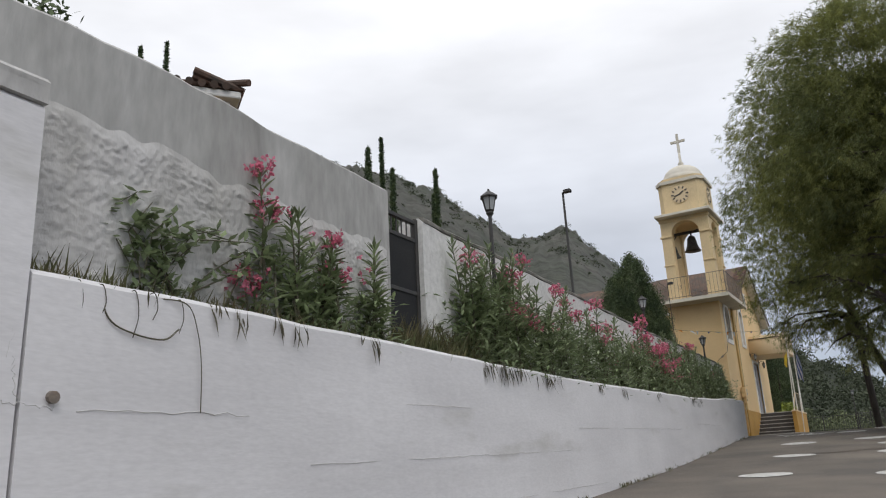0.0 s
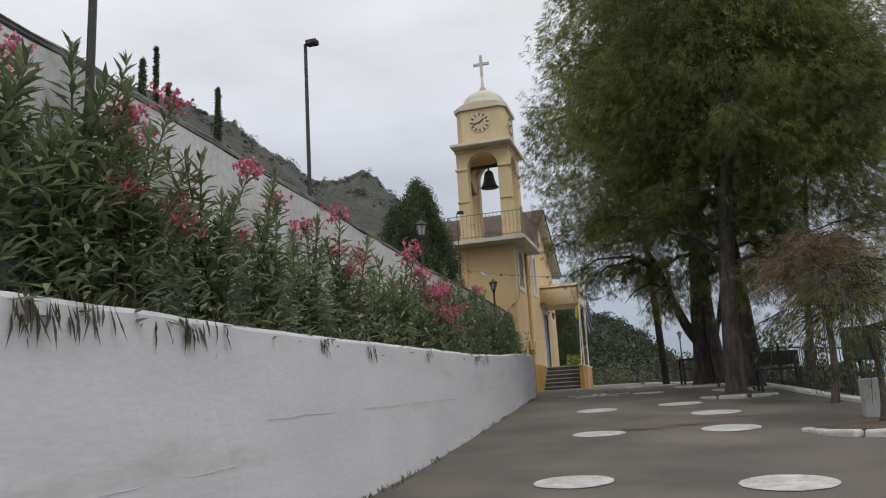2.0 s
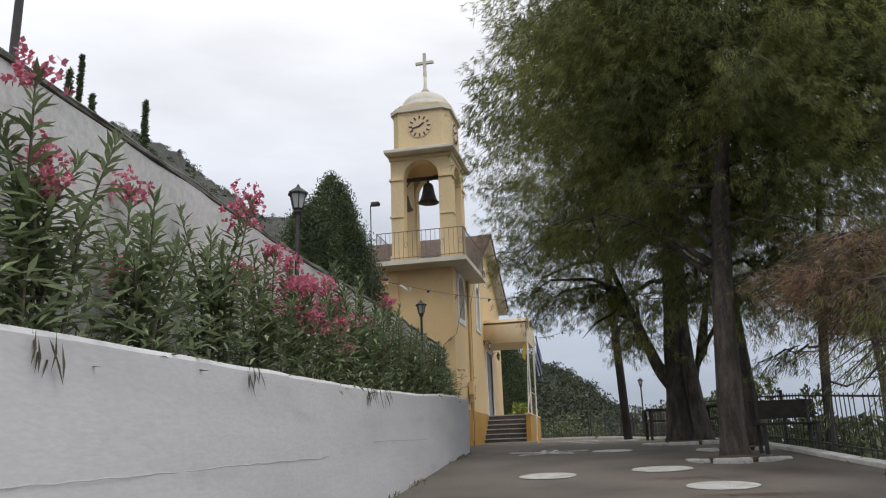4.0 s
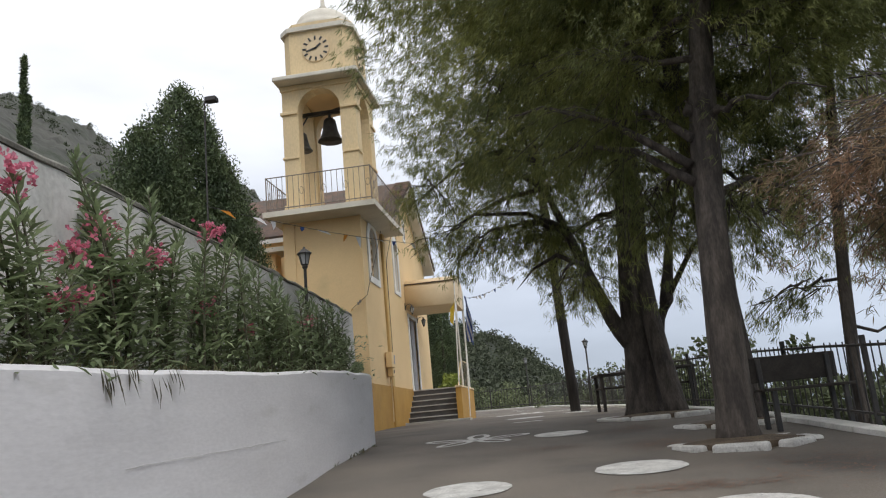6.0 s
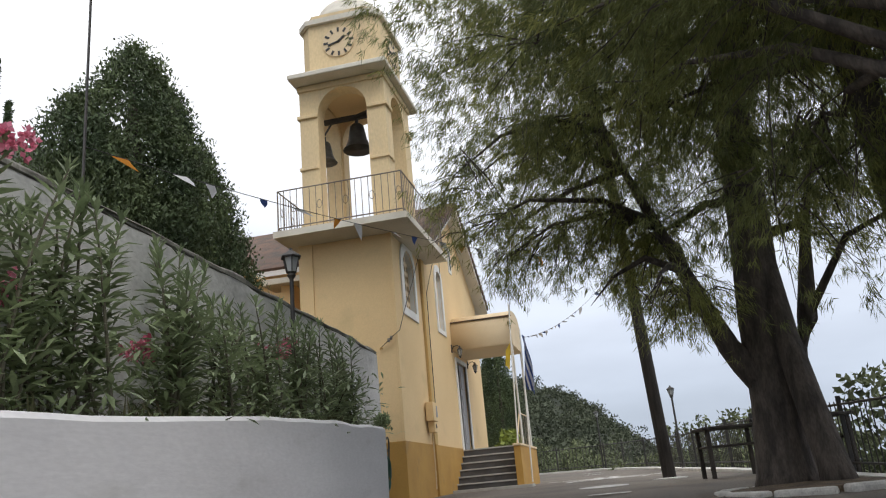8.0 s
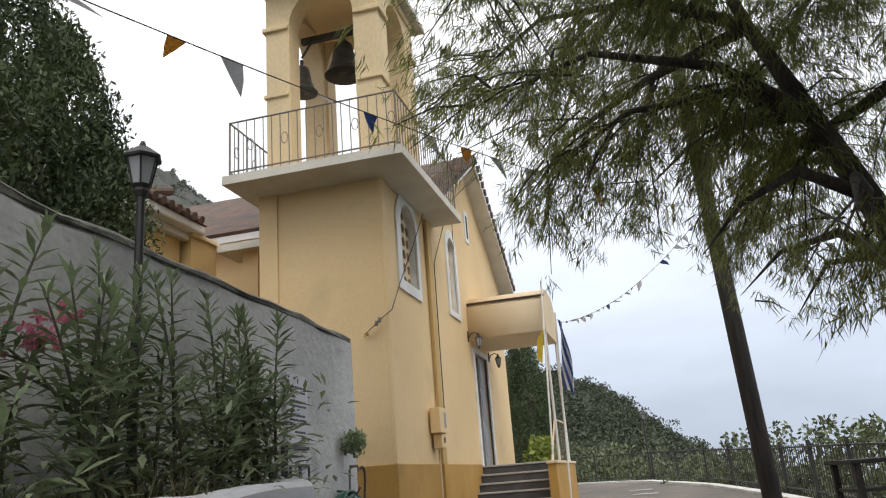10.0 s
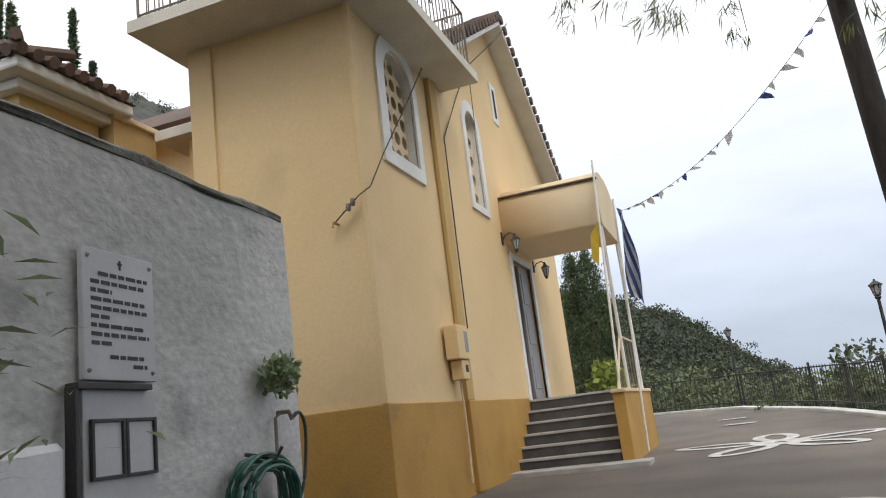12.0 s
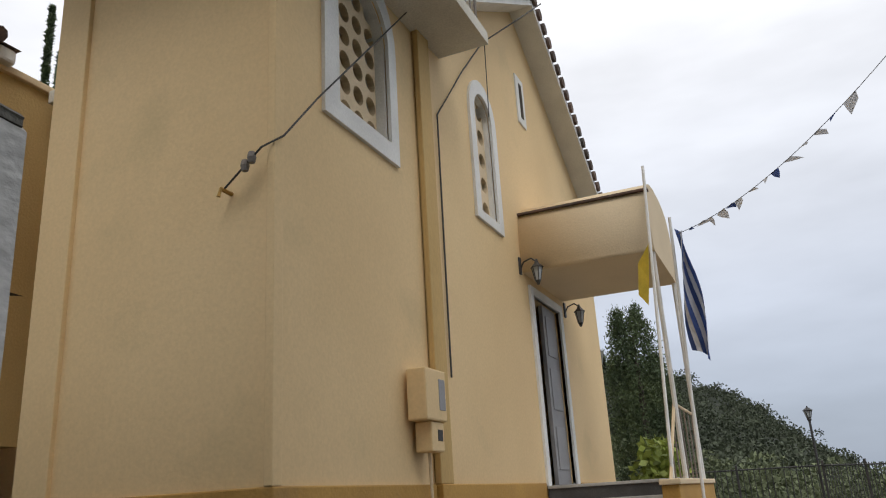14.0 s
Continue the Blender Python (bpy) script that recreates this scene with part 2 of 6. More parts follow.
M_WOOD = material("dark_timber", (0.05, 0.042, 0.036), 0.85, second=(0.03, 0.026, 0.022), scale=8, stretch=(1, 1, 1), fine=0.2)


# ---- making parts ----
def thing(name, loc, label, category, group="", kind="", rz=0.0):
    ob = new(name)
    ob.matrix_world = pose(*loc, 0, 0, rz)
    return tagged(ob, label, category, group, kind)


def mesh_object(name, data, mat):
    ob = new(name, data)
    data.materials.append(mat)
    return ob


def part(name, bm, mat, parent=None, label="", smooth=False):
    data = bpy.data.meshes.new(name)
    bmesh.ops.recalc_face_normals(bm, faces=bm.faces[:])
    bm.to_mesh(data)
    bm.free()
    if smooth:
        for p in data.polygons:
            p.use_smooth = True
    ob = mesh_object(name, data, mat)
    if parent is not None:
        ob.parent = parent
    return tagged(ob, label)


def raw_part(name, verts, faces, mat, parent=None, label="", smooth=False):
    data = bpy.data.meshes.new(name)
    data.from_pydata([tuple(v) for v in verts], [], faces)
    data.update()
    if smooth:
        for p in data.polygons:
            p.use_smooth = True
    ob = mesh_object(name, data, mat)
    if parent is not None:
        ob.parent = parent
    return tagged(ob, label)


def box(bm, x0, x1, y0, y1, z0, z1, bevel=0.0, m=None):
    r = bmesh.ops.create_cube(bm, size=1.0)
    mat = Matrix.Translation(((x0 + x1) / 2, (y0 + y1) / 2, (z0 + z1) / 2)) @ Matrix.Diagonal((x1 - x0, y1 - y0, z1 - z0, 1))
    if m is not None:
        mat = m @ mat
    bmesh.ops.transform(bm, matrix=mat, verts=r["verts"])
    if bevel:
        edges = list({e for v in r["verts"] for e in v.link_edges})
        bmesh.ops.bevel(bm, geom=edges, offset=bevel, segments=2, affect="EDGES", profile=0.5)
    return bm


def boxed(*a, **k):
    return box(bmesh.new(), *a, **k)


def tube(bm, points, radii, sides=6, caps=True):
    """A round bar along points; radii is one number or one for each point."""
    points = [Vector(p) for p in points]
    if isinstance(radii, (int, float)):
        radii = [radii] * len(points)
    rings = []
    for i, p in enumerate(points):
        d = (points[min(i + 1, len(points) - 1)] - points[max(i - 1, 0)]).normalized()
        u = d.cross(Vector((0, 0, 1)) if abs(d.z) < 0.9 else Vector((1, 0, 0))).normalized()
        v = d.cross(u)
        rings.append([bm.verts.new(p + radii[i] * (math.cos(2 * math.pi * k / sides) * u + math.sin(2 * math.pi * k / sides) * v)) for k in range(sides)])
    for a, b in zip(rings, rings[1:]):
        for k in range(sides):
            bm.faces.new((a[k], a[(k + 1) % sides], b[(k + 1) % sides], b[k]))
    if caps:
        bm.faces.new(rings[0])
        bm.faces.new(rings[-1][::-1])
    return bm


def lathe(bm, profile, sides=16, centre=(0, 0, 0), turn=0.0):
    """A turned shape from (radius, height) pairs."""
    c = Vector(centre)
    rings = [[bm.verts.new(c + Vector((r * math.cos(turn + 2 * math.pi * k / sides), r * math.sin(turn + 2 * math.pi * k / sides), z))) for k in range(sides)] for r, z in profile]
    for a, b in zip(rings, rings[1:]):
        for k in range(sides):
            bm.faces.new((a[k], a[(k + 1) % sides], b[(k + 1) % sides], b[k]))
    bm.faces.new(rings[0][::-1])
    bm.faces.new(rings[-1])
    return bm


def prism(bm, outline, axis, a, b):
    """An outline of (p, q) pairs drawn out along axis from a to b: x gives (axis, p, q), y gives (p, axis, q), z gives (p, q, axis)."""
    def at(p, q, s):
        return {"x": (s, p, q), "y": (p, s, q), "z": (p, q, s)}[axis]
    lo = [bm.verts.new(at(p, q, a)) for p, q in outline]
    hi = [bm.verts.new(at(p, q, b)) for p, q in outline]
    n = len(outline)
    for i in range(n):
        bm.faces.new((lo[i], lo[(i + 1) % n], hi[(i + 1) % n], hi[i]))
    bm.faces.new(lo[::-1])
    bm.faces.new(hi)
    return bm


def arch_outline(c, half, z0, spring, steps=10):
    """An arched opening: from the sill z0 up to a half circle that springs at spring."""
    pts = [(c - half, z0), (c + half, z0)]
    for i in range(steps + 1):
        a = math.pi * i / steps
        pts.append((c + half * math.cos(a), spring + half * math.sin(a)))
    return pts


def arch_panel(bm, axis, a, b, p0, p1, z0, z1, c, half, sill, spring, steps=12):
    """A wall panel p0..p1 by z0..z1, from a to b thick along axis, with an arched opening right through it."""
    def at(p, q, s):
        return {"x": (s, p, q), "y": (p, s, q)}[axis]
    inner = [(c - half, sill)] + [(c - half * math.cos(math.pi * i / steps), spring + half * math.sin(math.pi * i / steps)) for i in range(steps + 1)] + [(c + half, sill)]
    def outer_of(i, p, q):
        if i == 0:
            return (p0, sill)
        if i == len(inner) - 1:
            return (p1, sill)
        k = (i - 1) / steps
        if k < 0.25:
            return (p0, spring + (z1 - spring) * k / 0.25)
        if k > 0.75:
            return (p1, spring + (z1 - spring) * (1 - k) / 0.25)
        return (p0 + (p1 - p0) * (k - 0.25) / 0.5, z1)
    outer = [outer_of(i, *v) for i, v in enumerate(inner)]
    vi = [[bm.verts.new(at(p, q, s)) for p, q in inner] for s in (a, b)]
    vo = [[bm.verts.new(at(p, q, s)) for p, q in outer] for s in (a, b)]
    n = len(inner)
    for i in range(n - 1):
        bm.faces.new((vi[0][i], vi[0][i + 1], vo[0][i + 1], vo[0][i]))
        bm.faces.new((vi[1][i + 1], vi[1][i], vo[1][i], vo[1][i + 1]))
        bm.faces.new((vi[0][i + 1], vi[0][i], vi[1][i], vi[1][i + 1]))
        bm.faces.new((vo[0][i], vo[0][i + 1], vo[1][i + 1], vo[1][i]))
    for i in (0, n - 1):
        bm.faces.new((vi[0][i], vo[0][i], vo[1][i], vi[1][i]))
    if sill - z0 > 1e-4:
        if axis == "x":
            box(bm, min(a, b), max(a, b), p0, p1, z0, sill)
        else:
            box(bm, p0, p1, min(a, b), max(a, b), z0, sill)
    return bm


def reveal_liner(x0, x1, c, half, sill, spring, steps=14, thick=0.012):
    """A thin coat of plaster round the inside of an arched opening in a wall that faces x."""
    bm = bmesh.new()
    def ring(h, x):
        pts = [(c - h, sill + half - h)] + [(c - h * math.cos(math.pi * i / steps), spring + h * math.sin(math.pi * i / steps)) for i in range(steps + 1)] + [(c + h, sill + half - h)]
        return [bm.verts.new((x, p, q)) for p, q in pts]
    rows = [ring(half, x0), ring(half, x1), ring(half - thick, x1), ring(half - thick, x0)]
    n = len(rows[0])
    for r in range(4):
        a, b = rows[r], rows[(r + 1) % 4]
        for i in range(n):
            bm.faces.new((a[i], a[(i + 1) % n], b[(i + 1) % n], b[i]))
    return bm


def eased(points, steps=6):
    """A smooth line through points."""
    p = [Vector(q) for q in points]
    p = [p[0] * 2 - p[1]] + p + [p[-1] * 2 - p[-2]]
    out = []
    for i in range(1, len(p) - 2):
        for k in range(steps):
            u = k / steps
            out.append(0.5 * ((2 * p[i]) + (p[i + 1] - p[i - 1]) * u + (2 * p[i - 1] - 5 * p[i] + 4 * p[i + 1] - p[i + 2]) * u * u + (3 * p[i] - p[i - 1] - 3 * p[i + 1] + p[i + 2]) * u ** 3))
    return out + [p[-2]]


def at_y(y, table):
    return float(np.interp(y, [p[0] for p in table], [p[1] for p in table]))


def strip_wall(name, mat, y0, y1, face_x, thick, bottom, top, step=0.25, rough=0.012, parent=None, label="", round_top=0.03):
    """A wall that runs along y with its face at face_x(y), body behind it, uneven face and top."""
    n = max(2, int((y1 - y0) / step) + 1)
    verts, faces = [], []
    cols = 9
    for i in range(n):
        y = y0 + (y1 - y0) * i / (n - 1)
        x, zb, zt = face_x(y), bottom(y), top(y) + rough * 1.2 * noise.noise((y * 1.7, 3.1, 0))
        ring = [(x - thick, y, zb)]
        ring += [(x - thick, y, zt - round_top), (x - thick + round_top, y, zt), (x - round_top, y, zt), (x, y, zt - round_top)]
        for k in range(1, cols - 4):
            z = zt - round_top + (zb - zt + round_top) * k / (cols - 5)
            ring.append((x + rough * noise.noise((y * 1.3, z * 1.3, 7.0)), y, z))
        ring.append((x, y, zb))
        verts += ring
    m = len(verts) // n
    for i in range(n - 1):
        for k in range(m):
            a, b = i * m + k, i * m + (k + 1) % m
            faces.append((a, b, b + m, a + m))
    faces += [tuple(range(m))[::-1], tuple(range((n - 1) * m, n * m))]
    return raw_part(name, verts, faces, mat, parent, label)


# ---- ground ----
RISE = [(-200, -22), (-60, -6), (-10, -0.95), (0, 0.05), (5, 0.43), (10, 0.73), (14, 0.99), (18.5, 1.33), (21, 1.53), (24, 1.72), (27, 1.83), (31, 1.94), (36, 2.03), (46, 2.33), (60, 2.6)]
EDGE = [(-60, 12.0), (0, 6.5), (10, 4.2), (15, 2.75), (19.7, 1.75), (23, 1.25), (27, 0.6), (31, 0.1), (36, -0.4), (40, -1.15), (44.3, -2.7), (46.3, -5.0)]

FRONT_LINE = [(-20, -2.2), (1.2, -2.92), (8, -3.22), (12, -3.38), (16, -3.6), (20, -3.83), (23.8, -4.08)]


def road_z(y):
    return at_y(y, RISE)


def front_x(y):
    return at_y(y, FRONT_LINE)


def back_x(y):
    return -3.56 - 0.0815 * (y - 5.6)


def edge_x(y):
    return at_y(y, EDGE)


def land_z(x, y):
    """The height of the land: the road, the terrace behind the walls, the fall past the fence."""
    z = road_z(min(y, 46.5))
    over = max(x - edge_x(y) - 0.5, y - 47.2 if x < 30 else 0, 0.0)
    if over > 0:
        z -= min(70.0, 0.55 * over + 0.9 * min(over, 2.5))
        z += 0.35 * noise.noise((x * 0.35, y * 0.35, 0.5)) * min(1, over)
    if x < -9.5:
        z += min(14.0, (-9.5 - x) * 0.28)
    return max(z, -60.0)


def build_land():
    def spread(lo, hi, fine_lo, fine_hi, step):
        out = list(np.arange(fine_lo, fine_hi, step))
        for lim, sgn, start in ((lo, -1, fine_lo), (hi, 1, fine_hi)):
            d, p = step, start
            while p * sgn < lim * sgn:
                p += sgn * d
                d *= 1.22
                out.append(p)
        return sorted(set(round(float(v), 3) for v in out))
    xs, ys = spread(-4000, 4000, -8, 9, 0.5), spread(-4000, 4500, -6, 52, 0.5)
    verts = [(x, y, land_z(x, y)) for y in ys for x in xs]
    w = len(xs)
    faces = [(j * w + i, j * w + i + 1, (j + 1) * w + i + 1, (j + 1) * w + i) for j in range(len(ys) - 1) for i in range(w - 1)]
    return tagged(raw_part("ground", verts, faces, M_GRASSLAND, smooth=True), "scrubby green land falling away below the churchyard", "ground", kind="structure")


build_land()


def build_road():
    ys = [-60, -30, -15] + [float(v) for v in np.arange(-10, 46.6, 0.5)]
    verts, faces = [], []
    n = 12
    for y in ys:
        left = front_x(y) - 0.1 if y < 23.9 else (-5.6 if y < 38.2 else -14.0)
        right = edge_x(y)
        for k in range(n):
            x = left + (right - left) * k / (n - 1)
            verts.append((x, y, road_z(y) + 0.03 + 0.012 * noise.noise((x * 0.6, y * 0.6, 0))))
    for j in range(len(ys) - 1):
        for k in range(n - 1):
            a = j * n + k
            faces.append((a, a + 1, a + n + 1, a + n))
    return tagged(raw_part("road", verts, faces, M_ASPHALT, smooth=True), "worn grey-brown asphalt churchyard drive sloping up", "road", kind="structure")


build_road()
tagged(raw_part("water", [(-4500, 300, -58), (4500, 300, -58), (4500, 4600, -58), (-4500, 4600, -58)], [(0, 1, 2, 3)], M_SEA), "grey-blue sea far below the terrace", "sea", kind="structure")


# ---- distant hills ----
def hill_point(profile, near, far, crag, swell, b, f):
    """A point of a hillside at bearing b and share f of the way from its foot to its ridge."""
    d = near + (far - near) * f
    ridge = 2.0 + far * math.tan(radians(at_y(b, profile)))
    foot = min(-2.0, ridge * 0.1 - 3)
    z = foot + (ridge - foot) * f ** swell
    q = (b * 0.55, d * 0.05, 1.7)
    z += crag * f * (noise.noise(q) + 0.6 * noise.noise((q[0] * 2.7, q[1] * 2.7, 5)) + 0.35 * noise.noise((q[0] * 8, q[1] * 5, 9)))
    return (d * math.sin(radians(b)), d * math.cos(radians(b)), z)


def build_hill(name, hill, mat, label):
    """A hillside seen from the drive: profile gives the height angle of its ridge at each bearing, both in degrees."""
    verts, faces = [], []
    profile, near, far = hill[:3]
    b0, b1 = profile[0][0], profile[-1][0]
    cols, rows = int((b1 - b0) * 6), 40
    for i in range(cols + 1):
        b = b0 + (b1 - b0) * i / cols
        for j in range(rows + 1):
            verts.append(hill_point(*hill, b, j / rows))
        verts.append(((far + 60) * math.sin(radians(b)), (far + 60) * math.cos(radians(b)), -20))
    m = rows + 2
    for i in range(cols):
        for j in range(m - 1):
            a = i * m + j
            faces.append((a, a + 1, a + m + 1, a + m))
    return tagged(raw_part(name, verts, faces, mat, smooth=True), label, "hill", kind="structure")


ROCKY = ([(-75, 24), (-60, 24), (-45, 23.6), (-39, 22.4), (-35, 21.6), (-31, 20.0), (-27.6, 17.9), (-25.1, 16.2), (-23, 16.4), (-21.6, 16.7), (-20.4, 15.9), (-18.4, 14.3), (-15, 11), (-11, 8)], 38, 210, 2.8, 0.75)
GREEN = ([(-30, 10), (-14, 8.9), (-10.7, 8.0), (-6.5, 6.3), (-3.3, 4.6), (-1, 2.8), (0.6, 1.6), (2.5, 0.2), (5, -2)], 70, 230, 2.2, 1.25)
build_hill("backdrop_rocky_hill", ROCKY, M_ROCKHILL, "brown rocky scrub-covered hill behind the walled terrace")
build_hill("backdrop_green_hill", GREEN, M_GRASSLAND, "green wooded hill sloping down to the sea")

# ---- walls along the drive ----
FRONT_TOP = [(1.1, 2.05), (3, 2.08), (5, 2.10), (8.2, 2.14), (10, 2.19), (13.4, 2.30), (16, 2.385), (18.8, 2.53), (20.5, 2.655), (21.3, 2.70), (23.75, 2.79), (25.5, 2.86)]
BACK_TOP = [(-12, 3.4), (1, 3.58), (1.4, 3.62), (2.1, 3.65), (4.9, 3.70), (5.6, 3.60), (8, 3.68), (11.7, 3.79), (16, 3.89), (18, 3.99), (20.8, 4.13), (23, 4.2), (26, 4.30), (27.7, 4.33)]
front_wall = tagged(strip_wall("wall_planter", M_WHITE, 1.12, 23.75, front_x, 0.22, lambda y: road_z(y) - 0.3, lambda y: at_y(y, FRONT_TOP), rough=0.016),
                    "whitewashed concrete retaining wall of the oleander bed", "wall", kind="structure")
tagged(strip_wall("wall_near_pier", M_WHITE, -9.0, 1.1, front_x, 0.22, lambda y: road_z(y) - 0.3, lambda y: 2.885 + 0.006 * y, rough=0.016),
       "taller whitewashed wall beside the drive", "wall", kind="structure")
tagged(strip_wall("trim_near_coping", M_OLDWHITE, -9.0, 1.11, lambda y: front_x(y) + 0.010, 0.24, lambda y: 2.88 + 0.006 * y, lambda y: 3.03 + 0.006 * y, rough=0.02),
       "whitewashed stained coping on the near wall", "coping", kind="structure")
# the bed's end wall turns back at a slant to the terrace wall
tagged(strip_wall("wall_planter_end", M_WHITE, 23.75, 25.48, lambda y: front_x(23.75) + (back_x(25.48) + 0.05 - front_x(23.75)) * (y - 23.75) / 1.73, 0.24, lambda y: 1.2, lambda y: at_y(y, FRONT_TOP), rough=0.012),
       "whitewashed slanting end wall of the oleander bed", "wall", kind="structure")
tagged(strip_wall("wall_terrace_south", M_STAINED, -9.0, 4.9, back_x, 0.3, lambda y: 0.5, lambda y: at_y(y, BACK_TOP), rough=0.04),
       "weathered whitewashed terrace wall with grey streaks", "wall", kind="structure")
# one wall in two tones: the end's grey includes foliage shade as colour
for y0, y1, wall_name, mat, lbl in ((5.6, 17.9, "wall_terrace_north", M_PALEWALL, "rough pale limewashed terrace wall beside the bed"), (17.9, 27.7, "wall_terrace_end", M_GREYWALL, "rough grey limewashed terrace wall ending beside the tower, foliage shade in its colour")):
    tagged(strip_wall(wall_name, mat, y0, y1, back_x, 0.3, lambda y: 1.0, lambda y: at_y(y, BACK_TOP), rough=0.04, round_top=0.05), lbl, "wall", kind="structure")
tagged(strip_wall("trim_cap_north", M_COPING, 5.62, 27.68, lambda y: back_x(y) + 0.004, 0.308, lambda y: at_y(y, BACK_TOP) - 0.035, lambda y: at_y(y, BACK_TOP) + 0.02, rough=0.03, round_top=0.02),
       "dark lichen crust along the wall top", "coping", kind="structure")
# the lower part of the south wall shows its rubble through the whitewash
rv, rf = [], []
NY, NZ = 250, 84
for i in range(NY):
    y = 1.15 + 3.7 * i / (NY - 1)
    crest = 3.08 + 0.07 * noise.noise((y * 2.1, 0, 4)) + 0.04 * noise.noise((y * 7, 2, 0))
    for k in range(NZ):
        f = k / (NZ - 1)
        z = 2.0 + (crest - 2.0) * f
        lump = 0.5 * noise.noise((y * 7.0, z * 11.0, 1.0)) + 0.8 * abs(noise.noise((y * 17, z * 26, 5.0))) + 0.8 * noise.noise((y * 33, z * 42, 8.0))
        fade = min(1.0, (1 - f) * 14, i / 3, (NY - 1 - i) / 3)
        rv.append((back_x(y) + 0.004 + fade * (0.016 + 0.014 * lump), y, z))
for i in range(NY - 1):
    for k in range(NZ - 1):
        a = i * NZ + k
        rf.append((a, a + NZ, a + NZ + 1, a + 1))
tagged(raw_part("wall_rubble_face", rv, rf, M_OLDWHITE, smooth=True), "lumpy rubble masonry under old whitewash", "wall", kind="structure")
# soil of the bed and of the terrace behind
SOIL = [(y, y) for y in np.arange(1.1, 23.7, 0.5)]
sv, sf = [], []
for y, _ in SOIL:
    z = at_y(y, FRONT_TOP) - 0.1
    for k in range(5):
        x = front_x(y) - 0.2 + (back_x(y) + 0.05 - front_x(y) + 0.2) * k / 4
        sv.append((x, y, z + 0.06 * noise.noise((x * 3, y * 2, 0)) + 0.03 * k))
for j in range(len(SOIL) - 1):
    for k in range(4):
        sf.append((j * 5 + k, j * 5 + k + 1, j * 5 + k + 6, j * 5 + k + 5))
k0 = len(sv)
sv += [(-4.27, 23.6, 2.68), (-5.08, 23.6, 2.70), (-5.02, 25.3, 2.76)]
sf.append((k0, k0 + 1, k0 + 2))
tagged(raw_part("planting_bed", sv, sf, M_SOIL, smooth=True), "dry brown soil of the raised oleander bed", "soil", kind="structure")
tv, tf = [], []
tys = [float(v) for v in np.arange(-9, 29, 1.0)]
for y in tys:
    for k in range(9):
        x = back_x(y) - 0.28 - 6.0 * k / 8
        tv.append((x, y, at_y(y, BACK_TOP) - 0.55 + 0.1 * noise.noise((x, y, 2)) + 0.12 * k))
for j in range(len(tys) - 1):
    for k in range(8):
        tf.append((j * 9 + k, j * 9 + k + 1, j * 9 + k + 10, j * 9 + k + 9))
tagged(raw_part("ground_terrace", tv, tf, M_SOIL, smooth=True), "earth terrace behind the wall", "ground", kind="structure")


# ---- gate in the terrace wall ----
def build_gate():
    g = thing("metal_gate", (back_x(5.25) - 0.12, 5.25, 2.1), "closed dark metal gate between whitewashed wall ends", "gate")
    part("sheet", boxed(-0.015, 0.015, -0.345, 0.345, 0.0, 1.28), M_DARKGATE, g)
    for y in (-0.325, 0.325):
        part("upright", boxed(-0.03, 0.03, y - 0.025, y + 0.025, -0.1, 1.5, 0.004), M_IRON, g)
    for z in (0.05, 0.7, 1.26, 1.46):
        part("rail", boxed(-0.025, 0.025, -0.325, 0.325, z - 0.02, z + 0.02, 0.004), M_IRON, g)
    for k in range(7):
        y = -0.27 + 0.09 * k
        part("bar", tube(bmesh.new(), [(0, y, 1.26), (0, y, 1.47)], 0.008, 5), M_IRON, g)
    return g


build_gate()

# ---- bell tower ----
TX0, TX1, TY0, TY1, TZ = -7.36, -5.49, 29.44, 31.5, 2.0
TCX, TCY = -6.36, 30.46


